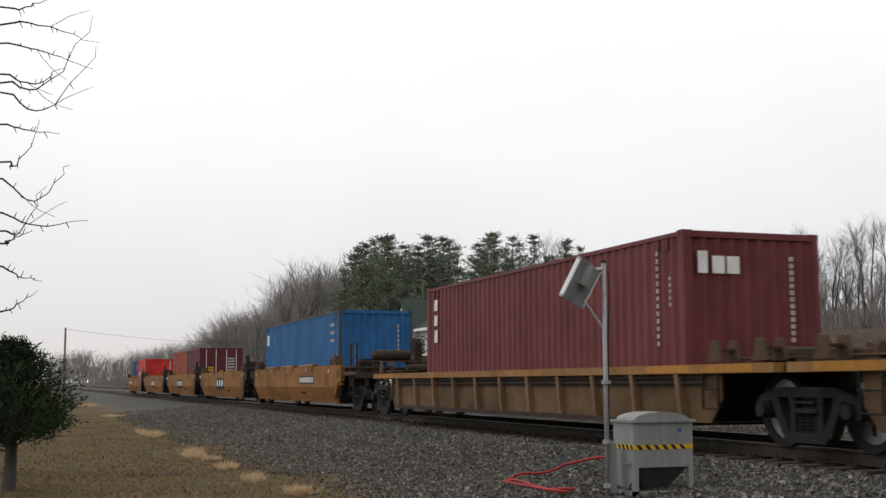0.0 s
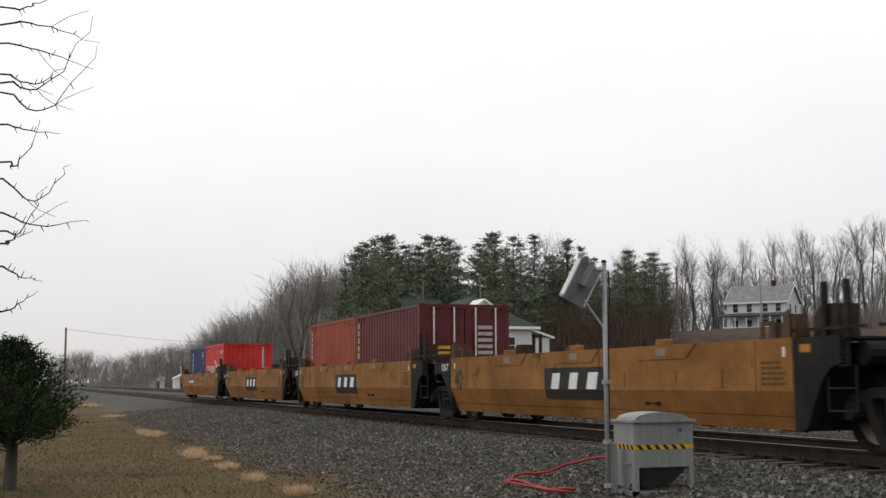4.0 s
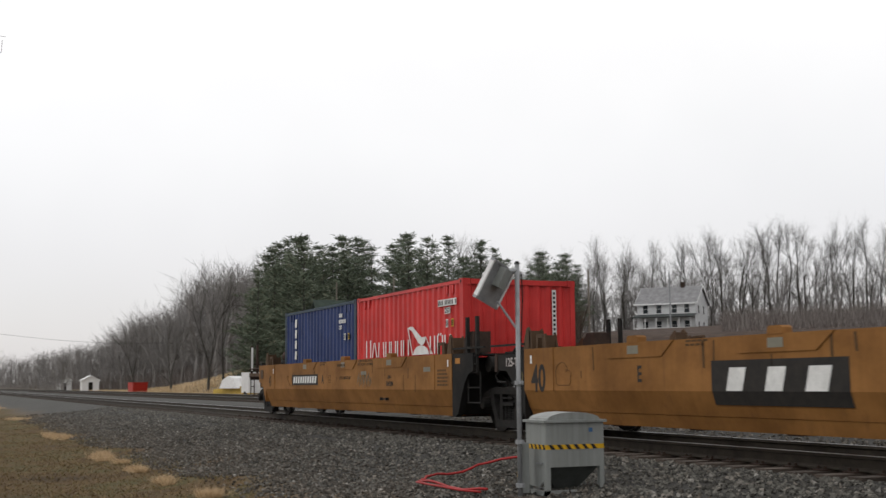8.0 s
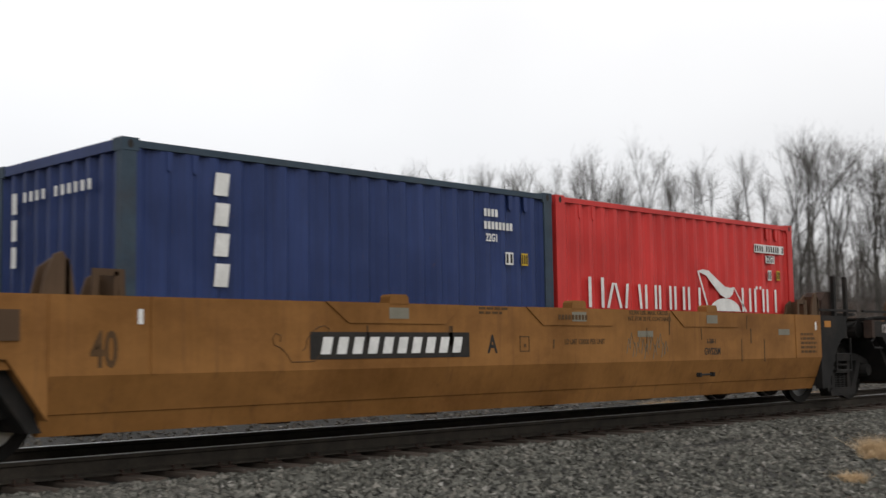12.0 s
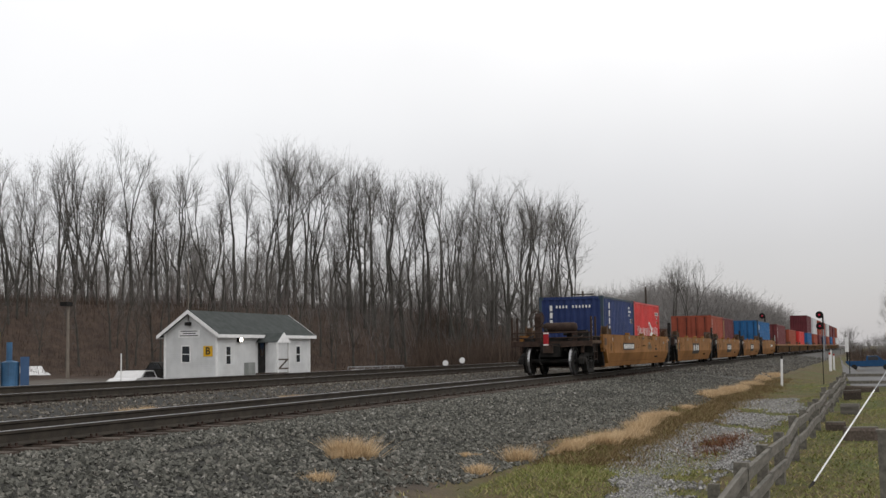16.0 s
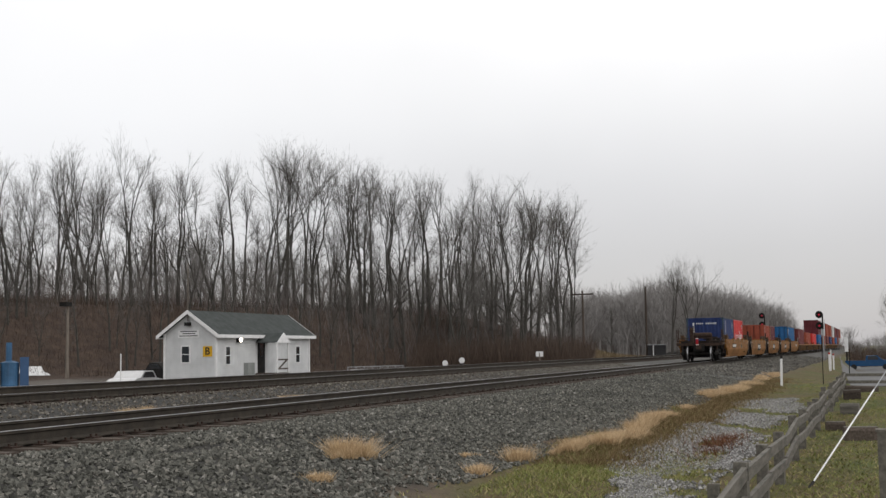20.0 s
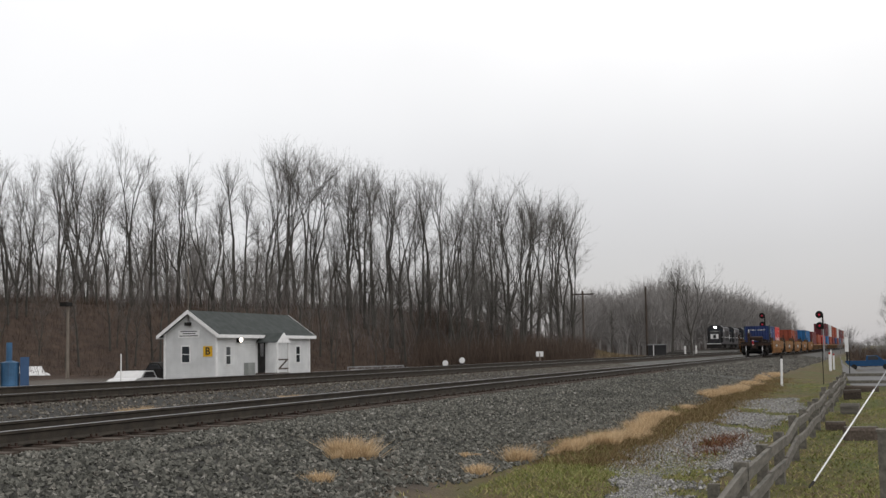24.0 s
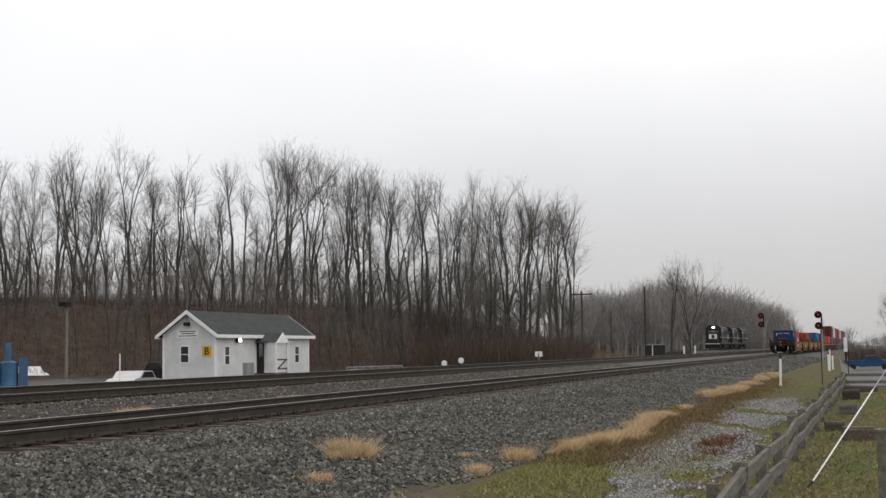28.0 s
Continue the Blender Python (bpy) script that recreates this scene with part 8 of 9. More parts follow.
# bare trees at the end of the pines, and single ones past the drive
place_copy(TREES[3], *polar(77.6, 150), (0.79 + 150 * math.tan(radians(5.75)) - lz(*polar(77.6, 150))) / 15, 15)
place_copy(TREES[0], *polar(76.9, 152), (0.79 + 152 * math.tan(radians(5.9)) - lz(*polar(76.9, 152))) / 15, 115)
place_copy(TREES[5], *polar(79.3, 190), (0.79 + 190 * math.tan(radians(3.7)) - lz(*polar(79.3, 190))) / 15, 60)
place_copy(TREES[3], *polar(81.0, 230), (0.79 + 230 * math.tan(radians(3.2)) - lz(*polar(81.0, 230))) / 15, 160)
place_copy(TREES[6], *polar(65.6, 152), (0.79 + 152 * math.tan(radians(7.6)) - lz(*polar(65.6, 152))) / 15, 20)
place_copy(TREES[0], *polar(65.0, 155), (0.79 + 155 * math.tan(radians(7.3)) - lz(*polar(65.0, 155))) / 15, 220)
place_copy(TREES[2], *polar(70.5, 158), (0.79 + 158 * math.tan(radians(6.9)) - lz(*polar(70.5, 158))) / 15, 320)
place_copy(TREES[3], *polar(24.5, 60), 0.8, 10)
place_copy(TREES[6], *polar(20.5, 95), 1.0, 80)
place_copy(TREES[4], *polar(-90.85, 118), 0.56, 30)
place_copy(TREES[5], *polar(-91.2, 128), 0.66, 130)
place_copy(TREES[0], *polar(-90.9, 125), 0.5, 200)
M_NEEDLE = island_mat("pine_needles", [(0.0, (0.08, 0.102, 0.072)), (0.5, (0.13, 0.158, 0.112)), (0.9, (0.18, 0.205, 0.145)), (1.0, (0.22, 0.21, 0.15))], 0.95, bump=0.0)


def pine_tree(seed, height, width, tiers, ragged=0.3):
    rng = random.Random(seed)
    t = thing("pine_tree", "dark green pine with a ragged pointed crown", "tree", group="pines on the hill")
    tr, cr = Mesh(), Mesh()
    tr.tube((0, 0, -0.5), (0, 0, height * 0.96), height * 0.016, 0.02, 7, caps=False)
    for k in range(tiers):
        f = k / (tiers - 1)
        z = height * (0.14 + 0.84 * f)
        reach = width * (1.02 - f) ** 0.8 * rng.uniform(0.7, 1.2) + 0.15
        n = int(5 + 3 * (1 - f))
        for j in range(n):
            z = height * (0.14 + 0.84 * f) + rng.gauss(0, 0.36) * (1 - 0.7 * f)
            if rng.random() < 0.12:
                continue
            a = 2 * math.pi * (j + rng.random()) / n
            R_ = reach * rng.uniform(1 - ragged, 1 + ragged)
            up = rng.uniform(0.0, 0.5) + 0.35 * f
            tip = Vector((math.cos(a) * R_, math.sin(a) * R_, z + up * R_))
            tr.tube((0, 0, z), tip, 0.03, 0.01, 3, caps=False)
            m = max(3, int(R_ / 0.22))
            for q in range(m):
                g = (q + 0.6) / m
                c = Vector((0, 0, z)).lerp(tip, g)
                # one plume of needles: upswept shoots from a point on the branch
                for w in range(8):
                    p = c + Vector((rng.gauss(0, 0.16 + 0.1 * g), rng.gauss(0, 0.16 + 0.1 * g), rng.gauss(0.02, 0.1)))
                    d1 = (Vector((math.cos(a), math.sin(a), 0.35)) + Vector((rng.gauss(0, 0.8), rng.gauss(0, 0.8), rng.gauss(0.1, 0.45)))).normalized() * rng.uniform(0.25, 0.6)
                    d2 = d1.cross(Vector((rng.gauss(0, 1), rng.gauss(0, 1), rng.gauss(0, 1)))).normalized() * rng.uniform(0.03, 0.07)
                    cr.add([p - d2, p + d2, p + d1], [(0, 1, 2)])
    part("trunk", tr, M_BARK, t)
    part("crown", cr, M_NEEDLE, t)
    return t


PINES = [pine_tree(31 + k, 12.0, 2.3 + 0.55 * (k % 3), 12 + k % 3, 0.45) for k in range(5)]
used_pines = set()
for i in range(66):
    az = 60 + 15.6 * (i + rng_t.random()) / 66
    top = np.interp(az, (60, 62, 63.9, 64.7, 65.6, 66.5, 67.5, 68.3, 69.5, 70.7, 73.2, 74.5, 75.6, 76.7, 79), (5.9, 6.2, 6.3, 6.7, 6.4, 7.2, 6.9, 7.1, 6.1, 7.0, 7.05, 6.6, 6.2, 5.5, 4.2)) * rng_t.choice((0.7, 0.84, 0.93, 0.99, 1.0))
    d = rng_t.uniform(122, 160)
    x, y = polar(az, d)
    z = float(land(x, y))
    s = max(0.5, (0.79 + math.tan(radians(top)) * d - z) / 12.0)
    k = rng_t.randrange(5)
    if k not in used_pines:
        used_pines.add(k)
        PINES[k].matrix_world = pose(x, y, z)
        PINES[k].scale = (s * 1.1, s * 1.1, s)
    else:
        o = copy_thing(PINES[k], pose(x, y, z, 0, 0, rng_t.uniform(0, 360)))
        o.scale = (s * 1.1, s * 1.1, s)
for az, d, top in ((15.3, 70, 9.4), (13.0, 72, 9.7), (11.5, 74, 9.0)):
    x, y = polar(az, d)
    z = float(land(x, y))
    s = (0.79 + d * math.tan(radians(top)) - z) / 12.0
    copy_thing(PINES[1], pose(x, y, z, 0, 0, az * 20)).scale = (s, s, s)


# ---- juniper by the lawn ----
def juniper(x, y, label, s=1.0):
    rng = random.Random(int(abs(x) * 10))
    t = thing("juniper_tree", label, "tree", pose(x, y, lz(x, y)))
    tr = Mesh()
    tr.tube((0, 0, -0.2), (0.03, 0.02, 0.55 * s), 0.11 * s, 0.085 * s, 9, caps=False)
    tr.tube((0.03, 0.02, 0.55 * s), (0, 0, 2.1 * s), 0.085 * s, 0.02, 8, caps=False)
    v, f = [], []
    for k in range(560):
        h = rng.random() ** 1.25
        z = (0.80 + 1.35 * h) * s
        rmax = (1.06 * (1 - h) ** 0.62 * (0.72 + 0.28 * min(1, h * 8)) + 0.05) * s
        a = rng.uniform(0, 2 * math.pi)
        lump = 1 + 0.2 * math.sin(3 * a + 5 * h) + 0.12 * math.sin(7 * a - 9 * h)
        R_ = rmax * lump * rng.uniform(0.62, 1.08)
        tip = Vector((math.cos(a) * R_, math.sin(a) * R_, z + 0.18 * R_ * rng.uniform(-0.4, 1.2)))
        root = Vector((0, 0, max(0.5 * s, z - 0.25 * R_)))
        if k % 3 == 0:
            tr.tube(root, tip, 0.016, 0.005, 3, caps=False)
        for q in range(34):
            g = rng.uniform(0.55, 1.05)
            c = root.lerp(tip, g) + Vector((rng.gauss(0, 0.055), rng.gauss(0, 0.055), rng.gauss(0, 0.05)))
            d1 = (Vector((math.cos(a), math.sin(a), 0.5)) + Vector((rng.gauss(0, 0.7), rng.gauss(0, 0.7), rng.gauss(0.2, 0.6)))).normalized() * rng.uniform(0.04, 0.10)
            d2 = d1.cross(Vector((rng.gauss(0, 1), rng.gauss(0, 1), rng.gauss(0, 1)))).normalized() * rng.uniform(0.008, 0.018)
            n = len(v)
            v += [tuple(c - d2), tuple(c + d2), tuple(c + d1)]
            f.append((n, n + 1, n + 2))
    part("trunk", tr, M_BARK, t)
    tagged(raw("crown", v, f, M_JUNIPER, parent=t))
    return t


juniper(-19.0, -0.12, "dense dark green juniper on a short bare trunk")
juniper(-23.5, -0.62, "second dark juniper behind the first", 0.95)

# ---- bare limbs reaching in from a tree beside the camera ----
shade = thing("roadside_tree", "leafless tree with long drooping limbs over the lawn", "tree")
M_DARKTWIG = mottled("dark_twig_bark", (0.045, 0.03, 0.028), (0.085, 0.065, 0.06), 8.0, 0.9, bump=0.2)
tx, ty = -math.sin(radians(103)) * 7.5, math.cos(radians(103)) * 7.5
part("trunk", Mesh().tube((tx, ty, lz(tx, ty) - 0.2), (tx + 0.05, ty, 1.6), 0.2, 0.15, 10, caps=False).tube((tx + 0.05, ty, 1.6), (tx, ty + 0.1, 5.2), 0.15, 0.05, 9, caps=False), M_BARK, shade)
rl = random.Random(17)
# each limb: height where it comes in, reach and rise to its tip, sag on the way (metres)
LONG_LIMBS = [(2.85, 0.2, 0.05, 0.01), (2.77, 0.12, 0.1, 0.01), (2.71, 0.22, 0.12, 0.02), (2.65, 0.40, -0.07, -0.02), (2.53, 0.42, -0.10, -0.01), (2.33, 0.40, 0.38, 0.07), (2.37, 0.26, 0.05, 0.05),
              (2.27, 0.43, 0.29, 0.13), (2.11, 0.25, -0.03, 0.02), (1.92, 0.14, 0.22, 0.05), (1.83, 0.32, 0.09, 0.14), (1.65, 0.42, -0.03, 0.06), (1.56, 0.18, 0.24, 0.04), (1.5, 0.12, 0.07, 0.01), (1.38, 0.18, -0.07, 0.02), (1.15, 0.16, 0.11, 0.01)]
side_way = Vector((math.cos(radians(89.5)), math.sin(radians(89.5)), 0))
for z0, reach, rise, sag in LONG_LIMBS:
    d = 6.4 + rl.uniform(-0.3, 0.3)
    start = Vector((-math.sin(radians(90.9)) * d, math.cos(radians(90.9)) * d, 0.79 + (z0 - 0.79) * d / 6.4))
    root = Vector((tx, ty + 0.05, min(5.0, max(1.0, start.z + 0.5 * sag + rl.uniform(-0.2, 0.25)))))
    pts = [root, root.lerp(start, 0.5) + Vector((0, 0, 0.04))]
    for q in range(11):
        f = q / 10
        v = rise * f ** (1.0 if sag < 0.03 else 2.2) - sag * math.sin(math.pi * min(1.0, f * 1.15)) * (1 - 0.35 * f)
        pts.append(start + side_way * reach * f + Vector((rl.gauss(0, 0.01), rl.gauss(0, 0.01), v + rl.gauss(0, 0.0025))))
    m_ = len(pts) - 1
    limb = Mesh()
    for q in range(m_):
        limb.tube(pts[q], pts[q + 1], 0.005 * (1 - q / m_) ** 1.3 + 0.0013, 0.005 * (1 - (q + 1) / m_) ** 1.3 + 0.0013, 5, caps=False)
    for q in (3, 4, 6, 7, 9):
        dirn = (pts[q + 1] - pts[q]).normalized()
        dd = (dirn * 0.5 + Vector((0, 0, rl.choice((-1.0, 1.0))))).normalized()
        limb.tube(pts[q], pts[q] + dd * rl.uniform(0.015, 0.04), 0.0034, 0.002, 4, caps=False)
    if reach > 0.25:
        q = rl.choice((5, 6, 7))
        p, dd = pts[q].copy(), (side_way * rl.uniform(0.5, 1.0) + Vector((0, 0, rl.choice((-0.9, -0.6, 0.7))))).normalized()
        for w in range(4):
            e_ = p + dd * reach * 0.13
            limb.tube(p, e_, 0.0021 - 0.0002 * w, 0.0019 - 0.0002 * w, 4, caps=False)
            p, dd = e_, (dd + side_way * 0.22 + Vector((0, 0, rl.gauss(0.06, 0.08)))).normalized()
    part("limb", limb, M_DARKTWIG, shade)


# ---- loose stone, grass and brush ----
def stones(name, label, mat, n, place, size, seed):
    """Rough angular stones strewn over the ground."""
    rs = np.random.RandomState(seed)
    x, y, keep = place(rs, n)
    x, y = x[keep], y[keep]
    n = len(x)
    z = land(x, y)
    base = np.array([(1, 0, 0), (-0.5, 0.87, 0), (-0.5, -0.87, 0), (0, 0, 1), (0, 0, -1)], float)
    tris = np.array([(0, 1, 3), (1, 2, 3), (2, 0, 3), (1, 0, 4), (2, 1, 4), (0, 2, 4)])
    # a random turn for each stone
    q = rs.normal(size=(n, 4))
    q /= np.linalg.norm(q, axis=1)[:, None]
    w, a, b, c = q.T
    rot = np.stack([np.stack([1 - 2 * (b * b + c * c), 2 * (a * b - c * w), 2 * (a * c + b * w)], -1),
                    np.stack([2 * (a * b + c * w), 1 - 2 * (a * a + c * c), 2 * (b * c - a * w)], -1),
                    np.stack([2 * (a * c - b * w), 2 * (b * c + a * w), 1 - 2 * (a * a + b * b)], -1)], 1)
    s = size * rs.uniform(0.55, 1.35, (n, 1, 1)) * rs.uniform(0.65, 1.25, (n, 5, 3))
    v = np.einsum("nij,nkj->nki", rot, base[None] * s)
    v += np.stack([x, y, z + size * 0.35], -1)[:, None, :]
    f = (tris[None] + 5 * np.arange(n)[:, None, None]).reshape(-1, 3)
    ob = raw(name, v.reshape(-1, 3).tolist(), f.tolist(), mat)
    return tagged(ob, label, "gravel", kind="stuff")


def ballast_right(rs, n):
    x = 4 + 56 * rs.beta(1.0, 1.9, n)
    y = rs.uniform(4.6, 9.42, n)
    edge = 4.55 + 0.45 * np.sin(x * 0.7) + 0.3 * np.sin(x * 2.1)
    return x, y, (y > edge + rs.exponential(0.06, n) * rs.choice([-1, 1], n))


def ballast_left(rs, n):
    x = -(3 + 62 * rs.beta(1.0, 1.6, n))
    y = 9.42 - 5.3 * rs.beta(1.0, 1.5, n)
    edge = 4.3 + 0.4 * np.sin(x * 0.6) + 0.3 * np.sin(x * 1.9)
    return x, y, y > edge + rs.exponential(0.25, n) * rs.choice([-1, 0.5], n)


def ballast_low(rs, n):
    x = -(3 + 62 * rs.beta(1.0, 1.6, n))
    y = 4.0 + 3.6 * rs.beta(1.3, 1.8, n)
    edge = 4.3 + 0.4 * np.sin(x * 0.6) + 0.3 * np.sin(x * 1.9)
    return x, y, y > edge + rs.exponential(0.25, n) * rs.choice([-1, 0.5], n)


def ballast_front(rs, n):
    x = rs.uniform(-5, 6, n)
    y = rs.uniform(6.2, 9.42, n)
    return x, y, y > 0


def between_tracks(rs, n):
    x = rs.uniform(-35, 75, n)
    y = rs.uniform(11.5, 16.0, n)
    return x, y, y > 0


def beyond_tracks(rs, n):
    x = rs.uniform(-20, 80, n)
    y = rs.uniform(17.9, 20.5, n)
    return x, y, y > 0


stones("ballast_stones", "grey angular ballast on the shoulder towards the fence", M_DARK_STONE, 52000, ballast_right, 0.034, 1)
stones("ballast_stones", "grey-brown ballast sloping to the lawn", M_STONE, 28000, ballast_left, 0.031, 2)
stones("ballast_stones", "brown weathered ballast on the lower slope", M_BROWN_STONE, 24000, ballast_low, 0.03, 12)
stones("ballast_stones", "grey ballast beside the near rail", M_STONE, 13000, ballast_front, 0.033, 3)
stones("ballast_stones", "dusty ballast between the two tracks", M_DUSTY, 26000, between_tracks, 0.036, 4)
stones("ballast_stones", "ballast beyond the second track", M_DUSTY, 6000, beyond_tracks, 0.055, 5)


def ballast_far(rs, n):
    x = 58 + 90 * rs.beta(1.0, 1.6, n)
    return x, rs.uniform(4.9, 9.75, n), x > 0


stones("ballast_stones", "grey ballast shoulder further up the line", M_STONE, 12000, ballast_far, 0.06, 7)


def pale_patch(rs, n):
    x = 12.4 + 27.0 * rs.beta(1.0, 1.35, n)
    mid = np.interp(x, (12.4, 14, 17, 20, 24, 29, 33, 39.5), (2.5, 2.35, 2.65, 2.75, 2.85, 2.65, 2.8, 3.1))
    half = np.interp(x, (12.4, 14, 17, 20, 24, 29, 33, 39.5), (0.25, 0.55, 0.95, 0.95, 0.8, 0.8, 1.0, 0.6))
    y = mid + half * rs.uniform(-1.15, 1.15, n)
    ragged = 0.25 * np.sin(x * 2.3 + 4 * y) + 0.22 * np.sin(x * 5.1 - 3 * y) + rs.normal(0, 0.22, n)
    skew = x - 1.6 * (y - 2.7)
    keep = (np.abs(y - mid) < half * (0.95 + 0.4 * ragged)) & (np.abs(skew - 25.4) > 0.75 + ragged) & (np.abs(skew - 30.6) > 0.8 + ragged)
    keep &= ((x - 15.0) / 1.5) ** 2 + ((y - 2.15) / 0.42) ** 2 > 1 + 2 * ragged
    keep &= ((x - 20.3) / 1.9) ** 2 + ((y - 2.5) / 0.3) ** 2 > 0.8 + 2 * ragged
    return x, y, keep & (y > 1.25)


stones("pale_gravel", "pale grey crushed stone patches in the grass", M_PALE_STONE, 44000, pale_patch, 0.026, 6)


def blades(name, label, mat, x, y, h, w, seed, lean=0.5, cat="grass"):
    """Upright blades, one thin triangle each."""
    rs = np.random.RandomState(seed)
    n = len(x)
    z = land(x, y)
    a = rs.uniform(0, 2 * np.pi, n)
    hh = h * rs.uniform(0.5, 1.3, n)
    ww = w * rs.uniform(0.6, 1.4, n)
    lx, ly = rs.normal(0, lean, n) * hh, rs.normal(0, lean, n) * hh
    p0 = np.stack([x - np.cos(a) * ww, y - np.sin(a) * ww, z - 0.01], -1)
    p1 = np.stack([x + np.cos(a) * ww, y + np.sin(a) * ww, z - 0.01], -1)
    p2 = np.stack([x + lx, y + ly, z + hh], -1)
    v = np.stack([p0, p1, p2], 1).reshape(-1, 3)
    f = np.arange(3 * n).reshape(-1, 3)
    return tagged(raw(name, v.tolist(), f.tolist(), mat), label, cat, kind="stuff")


rs = np.random.RandomState(21)
n = 75000
x = 9 + 55 * rs.beta(1.0, 2.0, n)
y = rs.uniform(-1.5, 4.9, n)
keep = (np.sin(x * 0.5 + y) + np.sin(y * 2.1 - x * 0.31) + rs.uniform(-1.2, 1.2, n) > -0.6) & ~((x > 47) & (y < 0.95))
blades("lawn_grass", "short green and straw-coloured winter grass by the fence", M_GRASS, x[keep], y[keep], 0.035, 0.010, 22, 1.3)
x = -(10 + 60 * rs.beta(1.0, 1.8, n))
y = rs.uniform(-6, 4.7, n)
blades("lawn_grass", "brown winter grass on the lawn below the ballast", M_BROWNGRASS, x, y, 0.035, 0.012, 23, 1.2)


def tuft(x, y, r, h, seed, elong=1.0, turn=0.0, count=700, label="clump of bleached dry grass on the ballast edge"):
    """Several small bunches side by side, their blades leaning out and over."""
    rs = np.random.RandomState(seed)
    m = max(4, int(9 * r * elong / 0.4))
    ca, cb = rs.normal(0, r * elong * 0.5, m), rs.normal(0, r * (0.26 if elong > 1.5 else 0.36), m)
    big = rs.uniform(0.45, 1.3, m)
    k = rs.randint(0, m, count)
    oa, ob_ = rs.normal(0, 0.055, count) * big[k], rs.normal(0, 0.045, count) * big[k]
    c, s = math.cos(radians(turn)), math.sin(radians(turn))
    px, py = x + (ca[k] + oa) * c - (cb[k] + ob_) * s, y + (ca[k] + oa) * s + (cb[k] + ob_) * c
    pz = land(px, py)
    hh = h * big[k] * rs.uniform(0.35, 1.25, count)
    tipx = px + (oa * 9.0 * rs.uniform(0.2, 1.2, count) + rs.normal(0, 0.45, count)) * hh
    tipy = py + (ob_ * 9.0 * rs.uniform(0.2, 1.2, count) + rs.normal(0, 0.45, count)) * hh
    a = rs.uniform(0, 6.283, count)
    w = 0.0045
    v = np.stack([np.stack([px - np.cos(a) * w, py - np.sin(a) * w, pz - 0.01], -1), np.stack([px + np.cos(a) * w, py + np.sin(a) * w, pz - 0.01], -1), np.stack([tipx, tipy, pz + hh], -1)], 1).reshape(-1, 3)
    return tagged(raw("dry_grass_clump", v.tolist(), np.arange(3 * count).reshape(-1, 3).tolist(), M_DRYGRASS), label, "dry grass", kind="stuff")


TUFTS = [(14.2, 6.34, 0.38, 0.24, 1.3, 0), (12.3, 5.87, 0.17, 0.10, 1.2, 0), (16.3, 5.55, 0.2, 0.12, 1, 0), (16.3, 4.78, 0.26, 0.2, 1, 0), (14.45, 4.77, 0.2, 0.14, 1.2, 0),
         (18.2, 4.5, 0.34, 0.26, 2.0, -8), (19.4, 4.35, 0.36, 0.26, 2.0, -10), (20.8, 4.25, 0.36, 0.26, 2.0, 0), (22.2, 4.25, 0.4, 0.26, 2.0, 3), (23.6, 4.4, 0.42, 0.3, 2.0, 3), (25.4, 4.5, 0.42, 0.3, 2.2, 2), (27.4, 4.5, 0.34, 0.24, 2.2, 2), (31.0, 4.6, 0.25, 0.16, 2.0, 2),
         (38.4, 4.8, 0.5, 0.32, 2.6, 2), (41.5, 4.75, 0.5, 0.32, 2.6, 2), (45.0, 4.7, 0.5, 0.3, 3.0, 2), (50.0, 4.8, 0.5, 0.28, 3.6, 2), (57.0, 4.9, 0.55, 0.25, 4.0, 2), (64.0, 5.0, 0.55, 0.25, 4.0, 2), (20.3, 13.6, 0.5, 0.2, 1.6, 0), (27.0, 13.7, 0.3, 0.15, 1.6, 0),
         (-39.0, 3.85, 0.55, 0.2, 3.0, 3), (-27.9, 3.82, 0.42, 0.2, 2.4, 4), (-25.6, 3.9, 0.25, 0.16, 1.6, 4), (-22.8, 3.7, 0.3, 0.18, 1.6, 6), (-20.0, 3.68, 0.26, 0.18, 1.6, 0), (-17.5, 3.9, 0.2, 0.14, 1.4, 0), (-60.0, 4.3, 0.8, 0.15, 4.0, 0), (-90.0, 4.6, 1.0, 0.2, 5.0, 0)]
for k, (x, y, r, h, el, tn) in enumerate(TUFTS):
    tuft(x, y, r, (0.55 if el > 1.5 else 0.85) * h, 100 + 3 * k, el, tn, int((4800 if x > 0 else 2600) * min(1.2, r * el)) + 400)

rs = np.random.RandomState(27)
n = 26000
x = 16 + 46 * rs.beta(1.0, 1.7, n)
y = 3.85 + 0.38 * rs.normal(0, 1, n) + 0.012 * (x - 16)
gx_, gy_ = rs.uniform(11, 19, 15000), rs.uniform(2.2, 4.4, 15000)
k_ = np.sin(gx_ * 1.3 + 2 * gy_) + np.sin(gy_ * 3.1 - gx_ * 0.7) + rs.uniform(-1, 1, 15000) > -0.5
blades("lawn_grass", "green winter grass between ballast and gravel", M_GRASS, gx_[k_], gy_[k_], 0.05, 0.008, 33, 1.0)
blades("verge_grass", "taller brown and olive grass along the ballast edge", M_BROWNGRASS, x, y, 0.09, 0.008, 28, 0.8)
x, y = rs.normal(20.3, 1.2, 1100), rs.normal(2.5, 0.22, 1100)
blades("dead_weeds", "reddish dead weeds in the pale gravel", island_mat("red_weeds", [(0.0, (0.09, 0.035, 0.02)), (1.0, (0.2, 0.09, 0.05))], 0.9, bump=0.0), x, y, 0.10, 0.007, 29, 0.9)

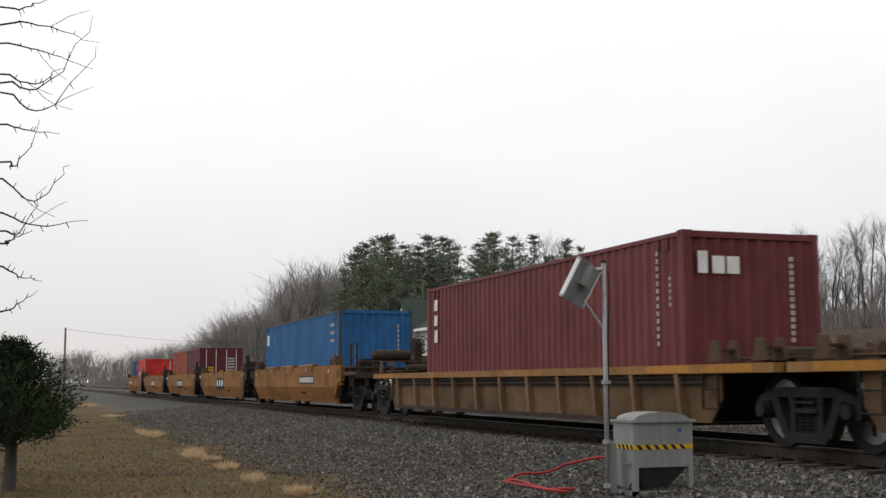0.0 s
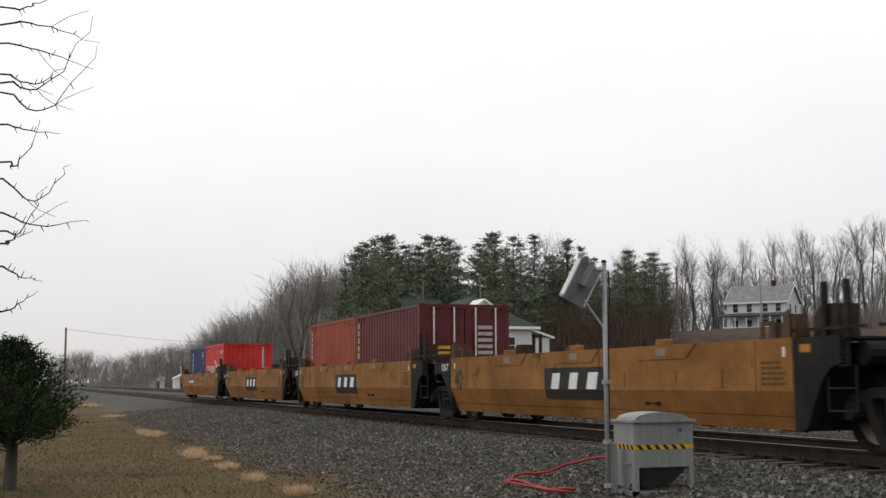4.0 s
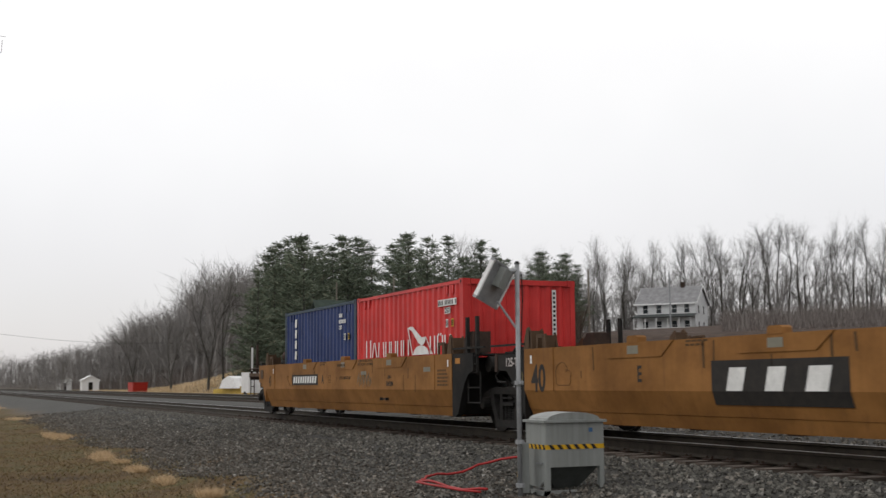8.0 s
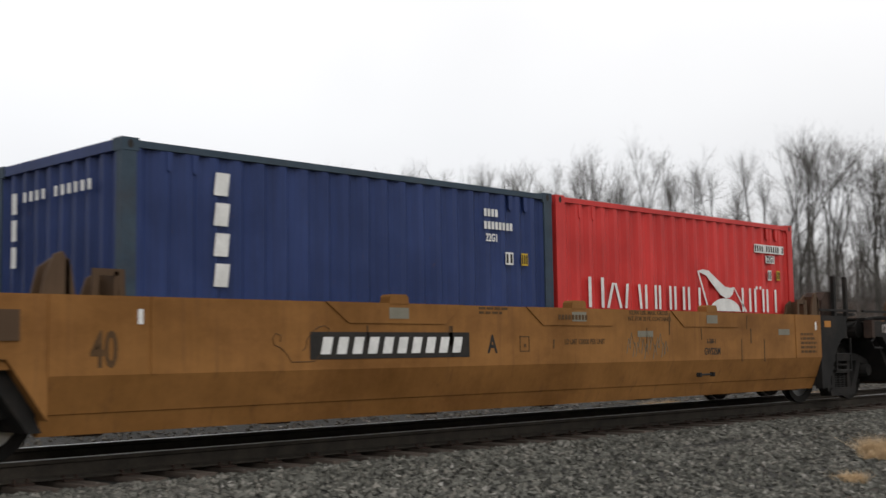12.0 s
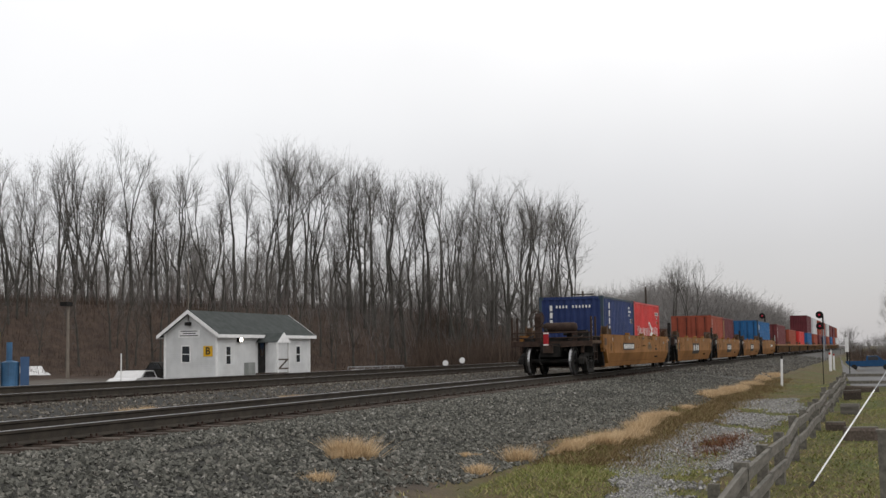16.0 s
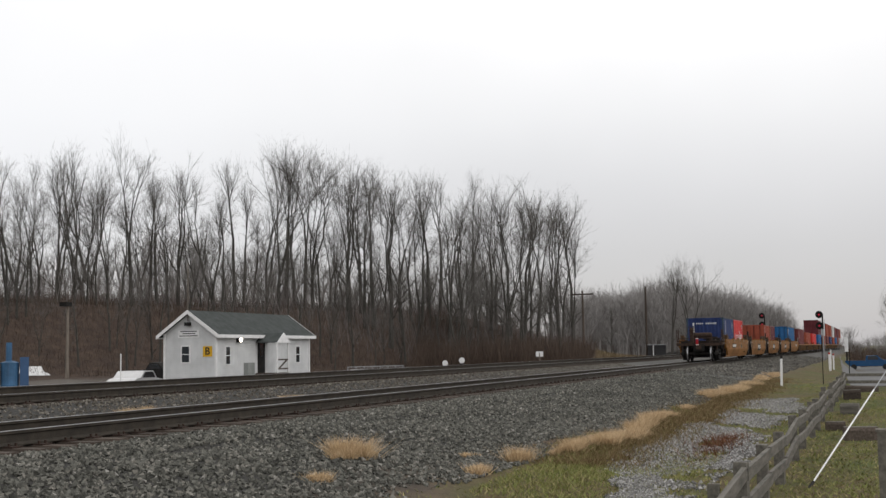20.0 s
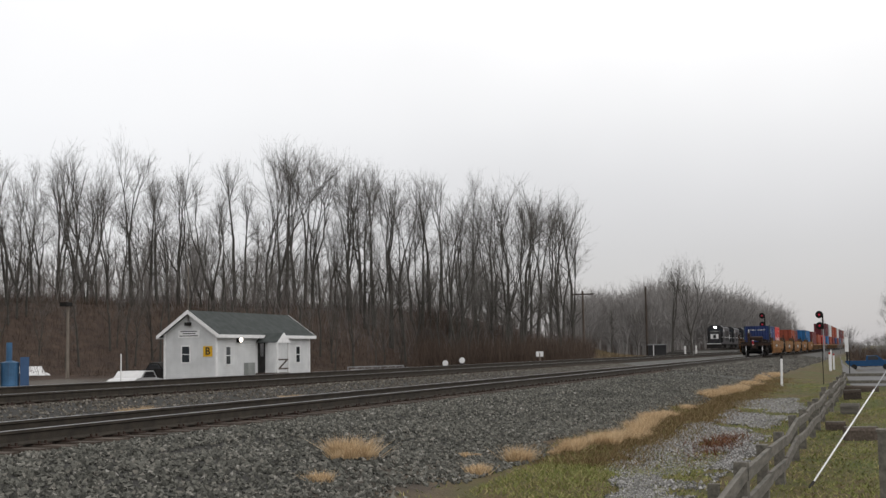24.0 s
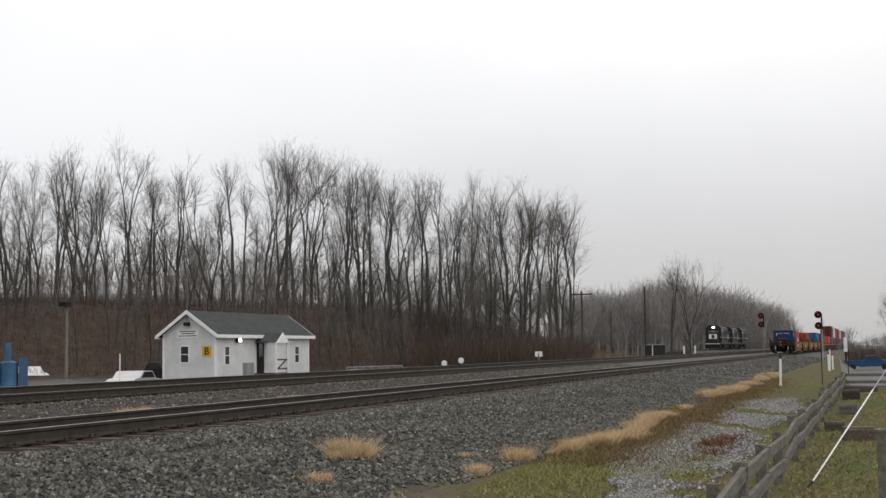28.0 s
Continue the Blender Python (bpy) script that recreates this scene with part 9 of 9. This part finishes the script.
# dead brush along the foot of the wood and the far hedges
M_BRUSH = island_mat("dead_brush", [(0.0, (0.035, 0.025, 0.02)), (0.5, (0.075, 0.053, 0.042)), (1.0, (0.14, 0.105, 0.08))], 0.95, bump=0.0)
rs = np.random.RandomState(31)


# Brush lightened towards grey, with the haze of distance in its colour.
M_THICKET = island_mat("grey_thicket", [(0.0, (0.095, 0.08, 0.073)), (0.5, (0.165, 0.143, 0.133)), (1.0, (0.25, 0.228, 0.213))], 0.95, bump=0.0)


def brush(az0, az1, d0, d1, n, h, w, seed, label, mat=None, beyond=0.0):
    az = np.radians(rs.uniform(az0, az1, n))
    d = np.maximum(rs.uniform(d0, d1, n), beyond / np.cos(az) * rs.uniform(1.0, 1.15, n))
    return blades("dead_brush", label, mat or M_BRUSH, -np.sin(az) * d, np.cos(az) * d, h, w, seed, 0.3, "undergrowth")


brush(-76.8, -36, 84, 112, 26000, 0.6, 0.014, 41, "bare brown undergrowth on the bank behind the hut")
brush(-77.2, -69, 98, 130, 20000, 2.3, 0.014, 51, "dense brown shrubs at the end of the wood")
brush(-76.8, -40, 100, 150, 20000, 1.0, 0.014, 42, "bare brown undergrowth under the trees")
brush(-76.6, -36, 108, 165, 9000, 4.2, 0.018, 50, "thin grey saplings in the wood", M_THICKET)
brush(-87.2, -76.5, 290, 380, 26000, 5.5, 0.03, 43, "grey-brown thicket beyond the yard", M_THICKET, 35.0)
brush(74, 87, 200, 330, 22000, 3.6, 0.03, 44, "grey-brown thicket along the line", M_THICKET, 43.0)
brush(60, 74, 116, 150, 22000, 3.2, 0.03, 45, "bare brush under the pines")
brush(37, 53.5, 120, 230, 20000, 2.0, 0.03, 46, "bare brush on the hillside", M_THICKET)
brush(53, 63, 206, 240, 9000, 2.5, 0.03, 49, "bare brush behind the farmhouse", M_THICKET)
brush(-92, -88.9, 170, 260, 8000, 2.2, 0.03, 47, "bare brush beyond the drive")
tan_n = 16000
az = np.radians(rs.uniform(73, 83, tan_n))
d = rs.uniform(112, 240, tan_n)
bx_, by_ = -np.sin(az) * d, np.cos(az) * d
k_ = (by_ > 26) & (by_ < 40)
blades("straw_bank", "pale straw grass on the low embankment", M_DRYGRASS, bx_[k_], by_[k_], 0.5, 0.05, 48, 0.3, "grass")

az = np.radians(rs.uniform(-81.0, -77.4, 14000))
d = rs.uniform(112, 165, 14000)
bx_, by_ = -np.sin(az) * d, np.cos(az) * d
k_ = by_ > 22.5
blades("straw_bank", "straw grass and weeds on the end of the bank", M_STRAW, bx_[k_], by_[k_], 0.35, 0.035, 58, 0.5, "grass")


def motions():
    """The train runs steadily past, its wheels turning."""
    times = [2.0 * k for k in range(15)]
    for ob, x in RIDERS:
        z = ob.get("base_z", 0.0)
        walk(ob, [(t, pose(train_x(t) + x, TRACK_Y + ob.get("off_y", 0.0), z)) for t in times])
    spin = [28.0 * k / 520 for k in range(521)]
    for w, dx in ROLLERS:
        walk(w, [(t, pose(dx, 0, WHEEL_Z, 0, math.degrees((train_x(t) - train_x(0)) / WHEEL_R), 0)) for t in spin])
    # the flag ripples
    for fold, k in FOLDS:
        rows = []
        for j in range(57):
            t = 0.5 * j
            y = 0.10 * (k / NF) * math.sin(1.1 * k - 3.1 * t)
            turn = 16 * math.sin(1.1 * k - 3.1 * t + 1.2)
            rows.append((t, pose(FW * k / NF * 0.96, y, -0.02 * k - 0.03 * math.sin(0.8 * k - 2.0 * t), 0, 0, turn)))
        walk(fold, rows)
    # the waiting engines creep forward
    for e_, x in LOCOS:
        walk(e_, [(t, pose(x + 6.0 * (28 - t) / 28, LOCO_Y, LOCO_Z)) for t in (0, 7, 14, 21, 28)])


motions()
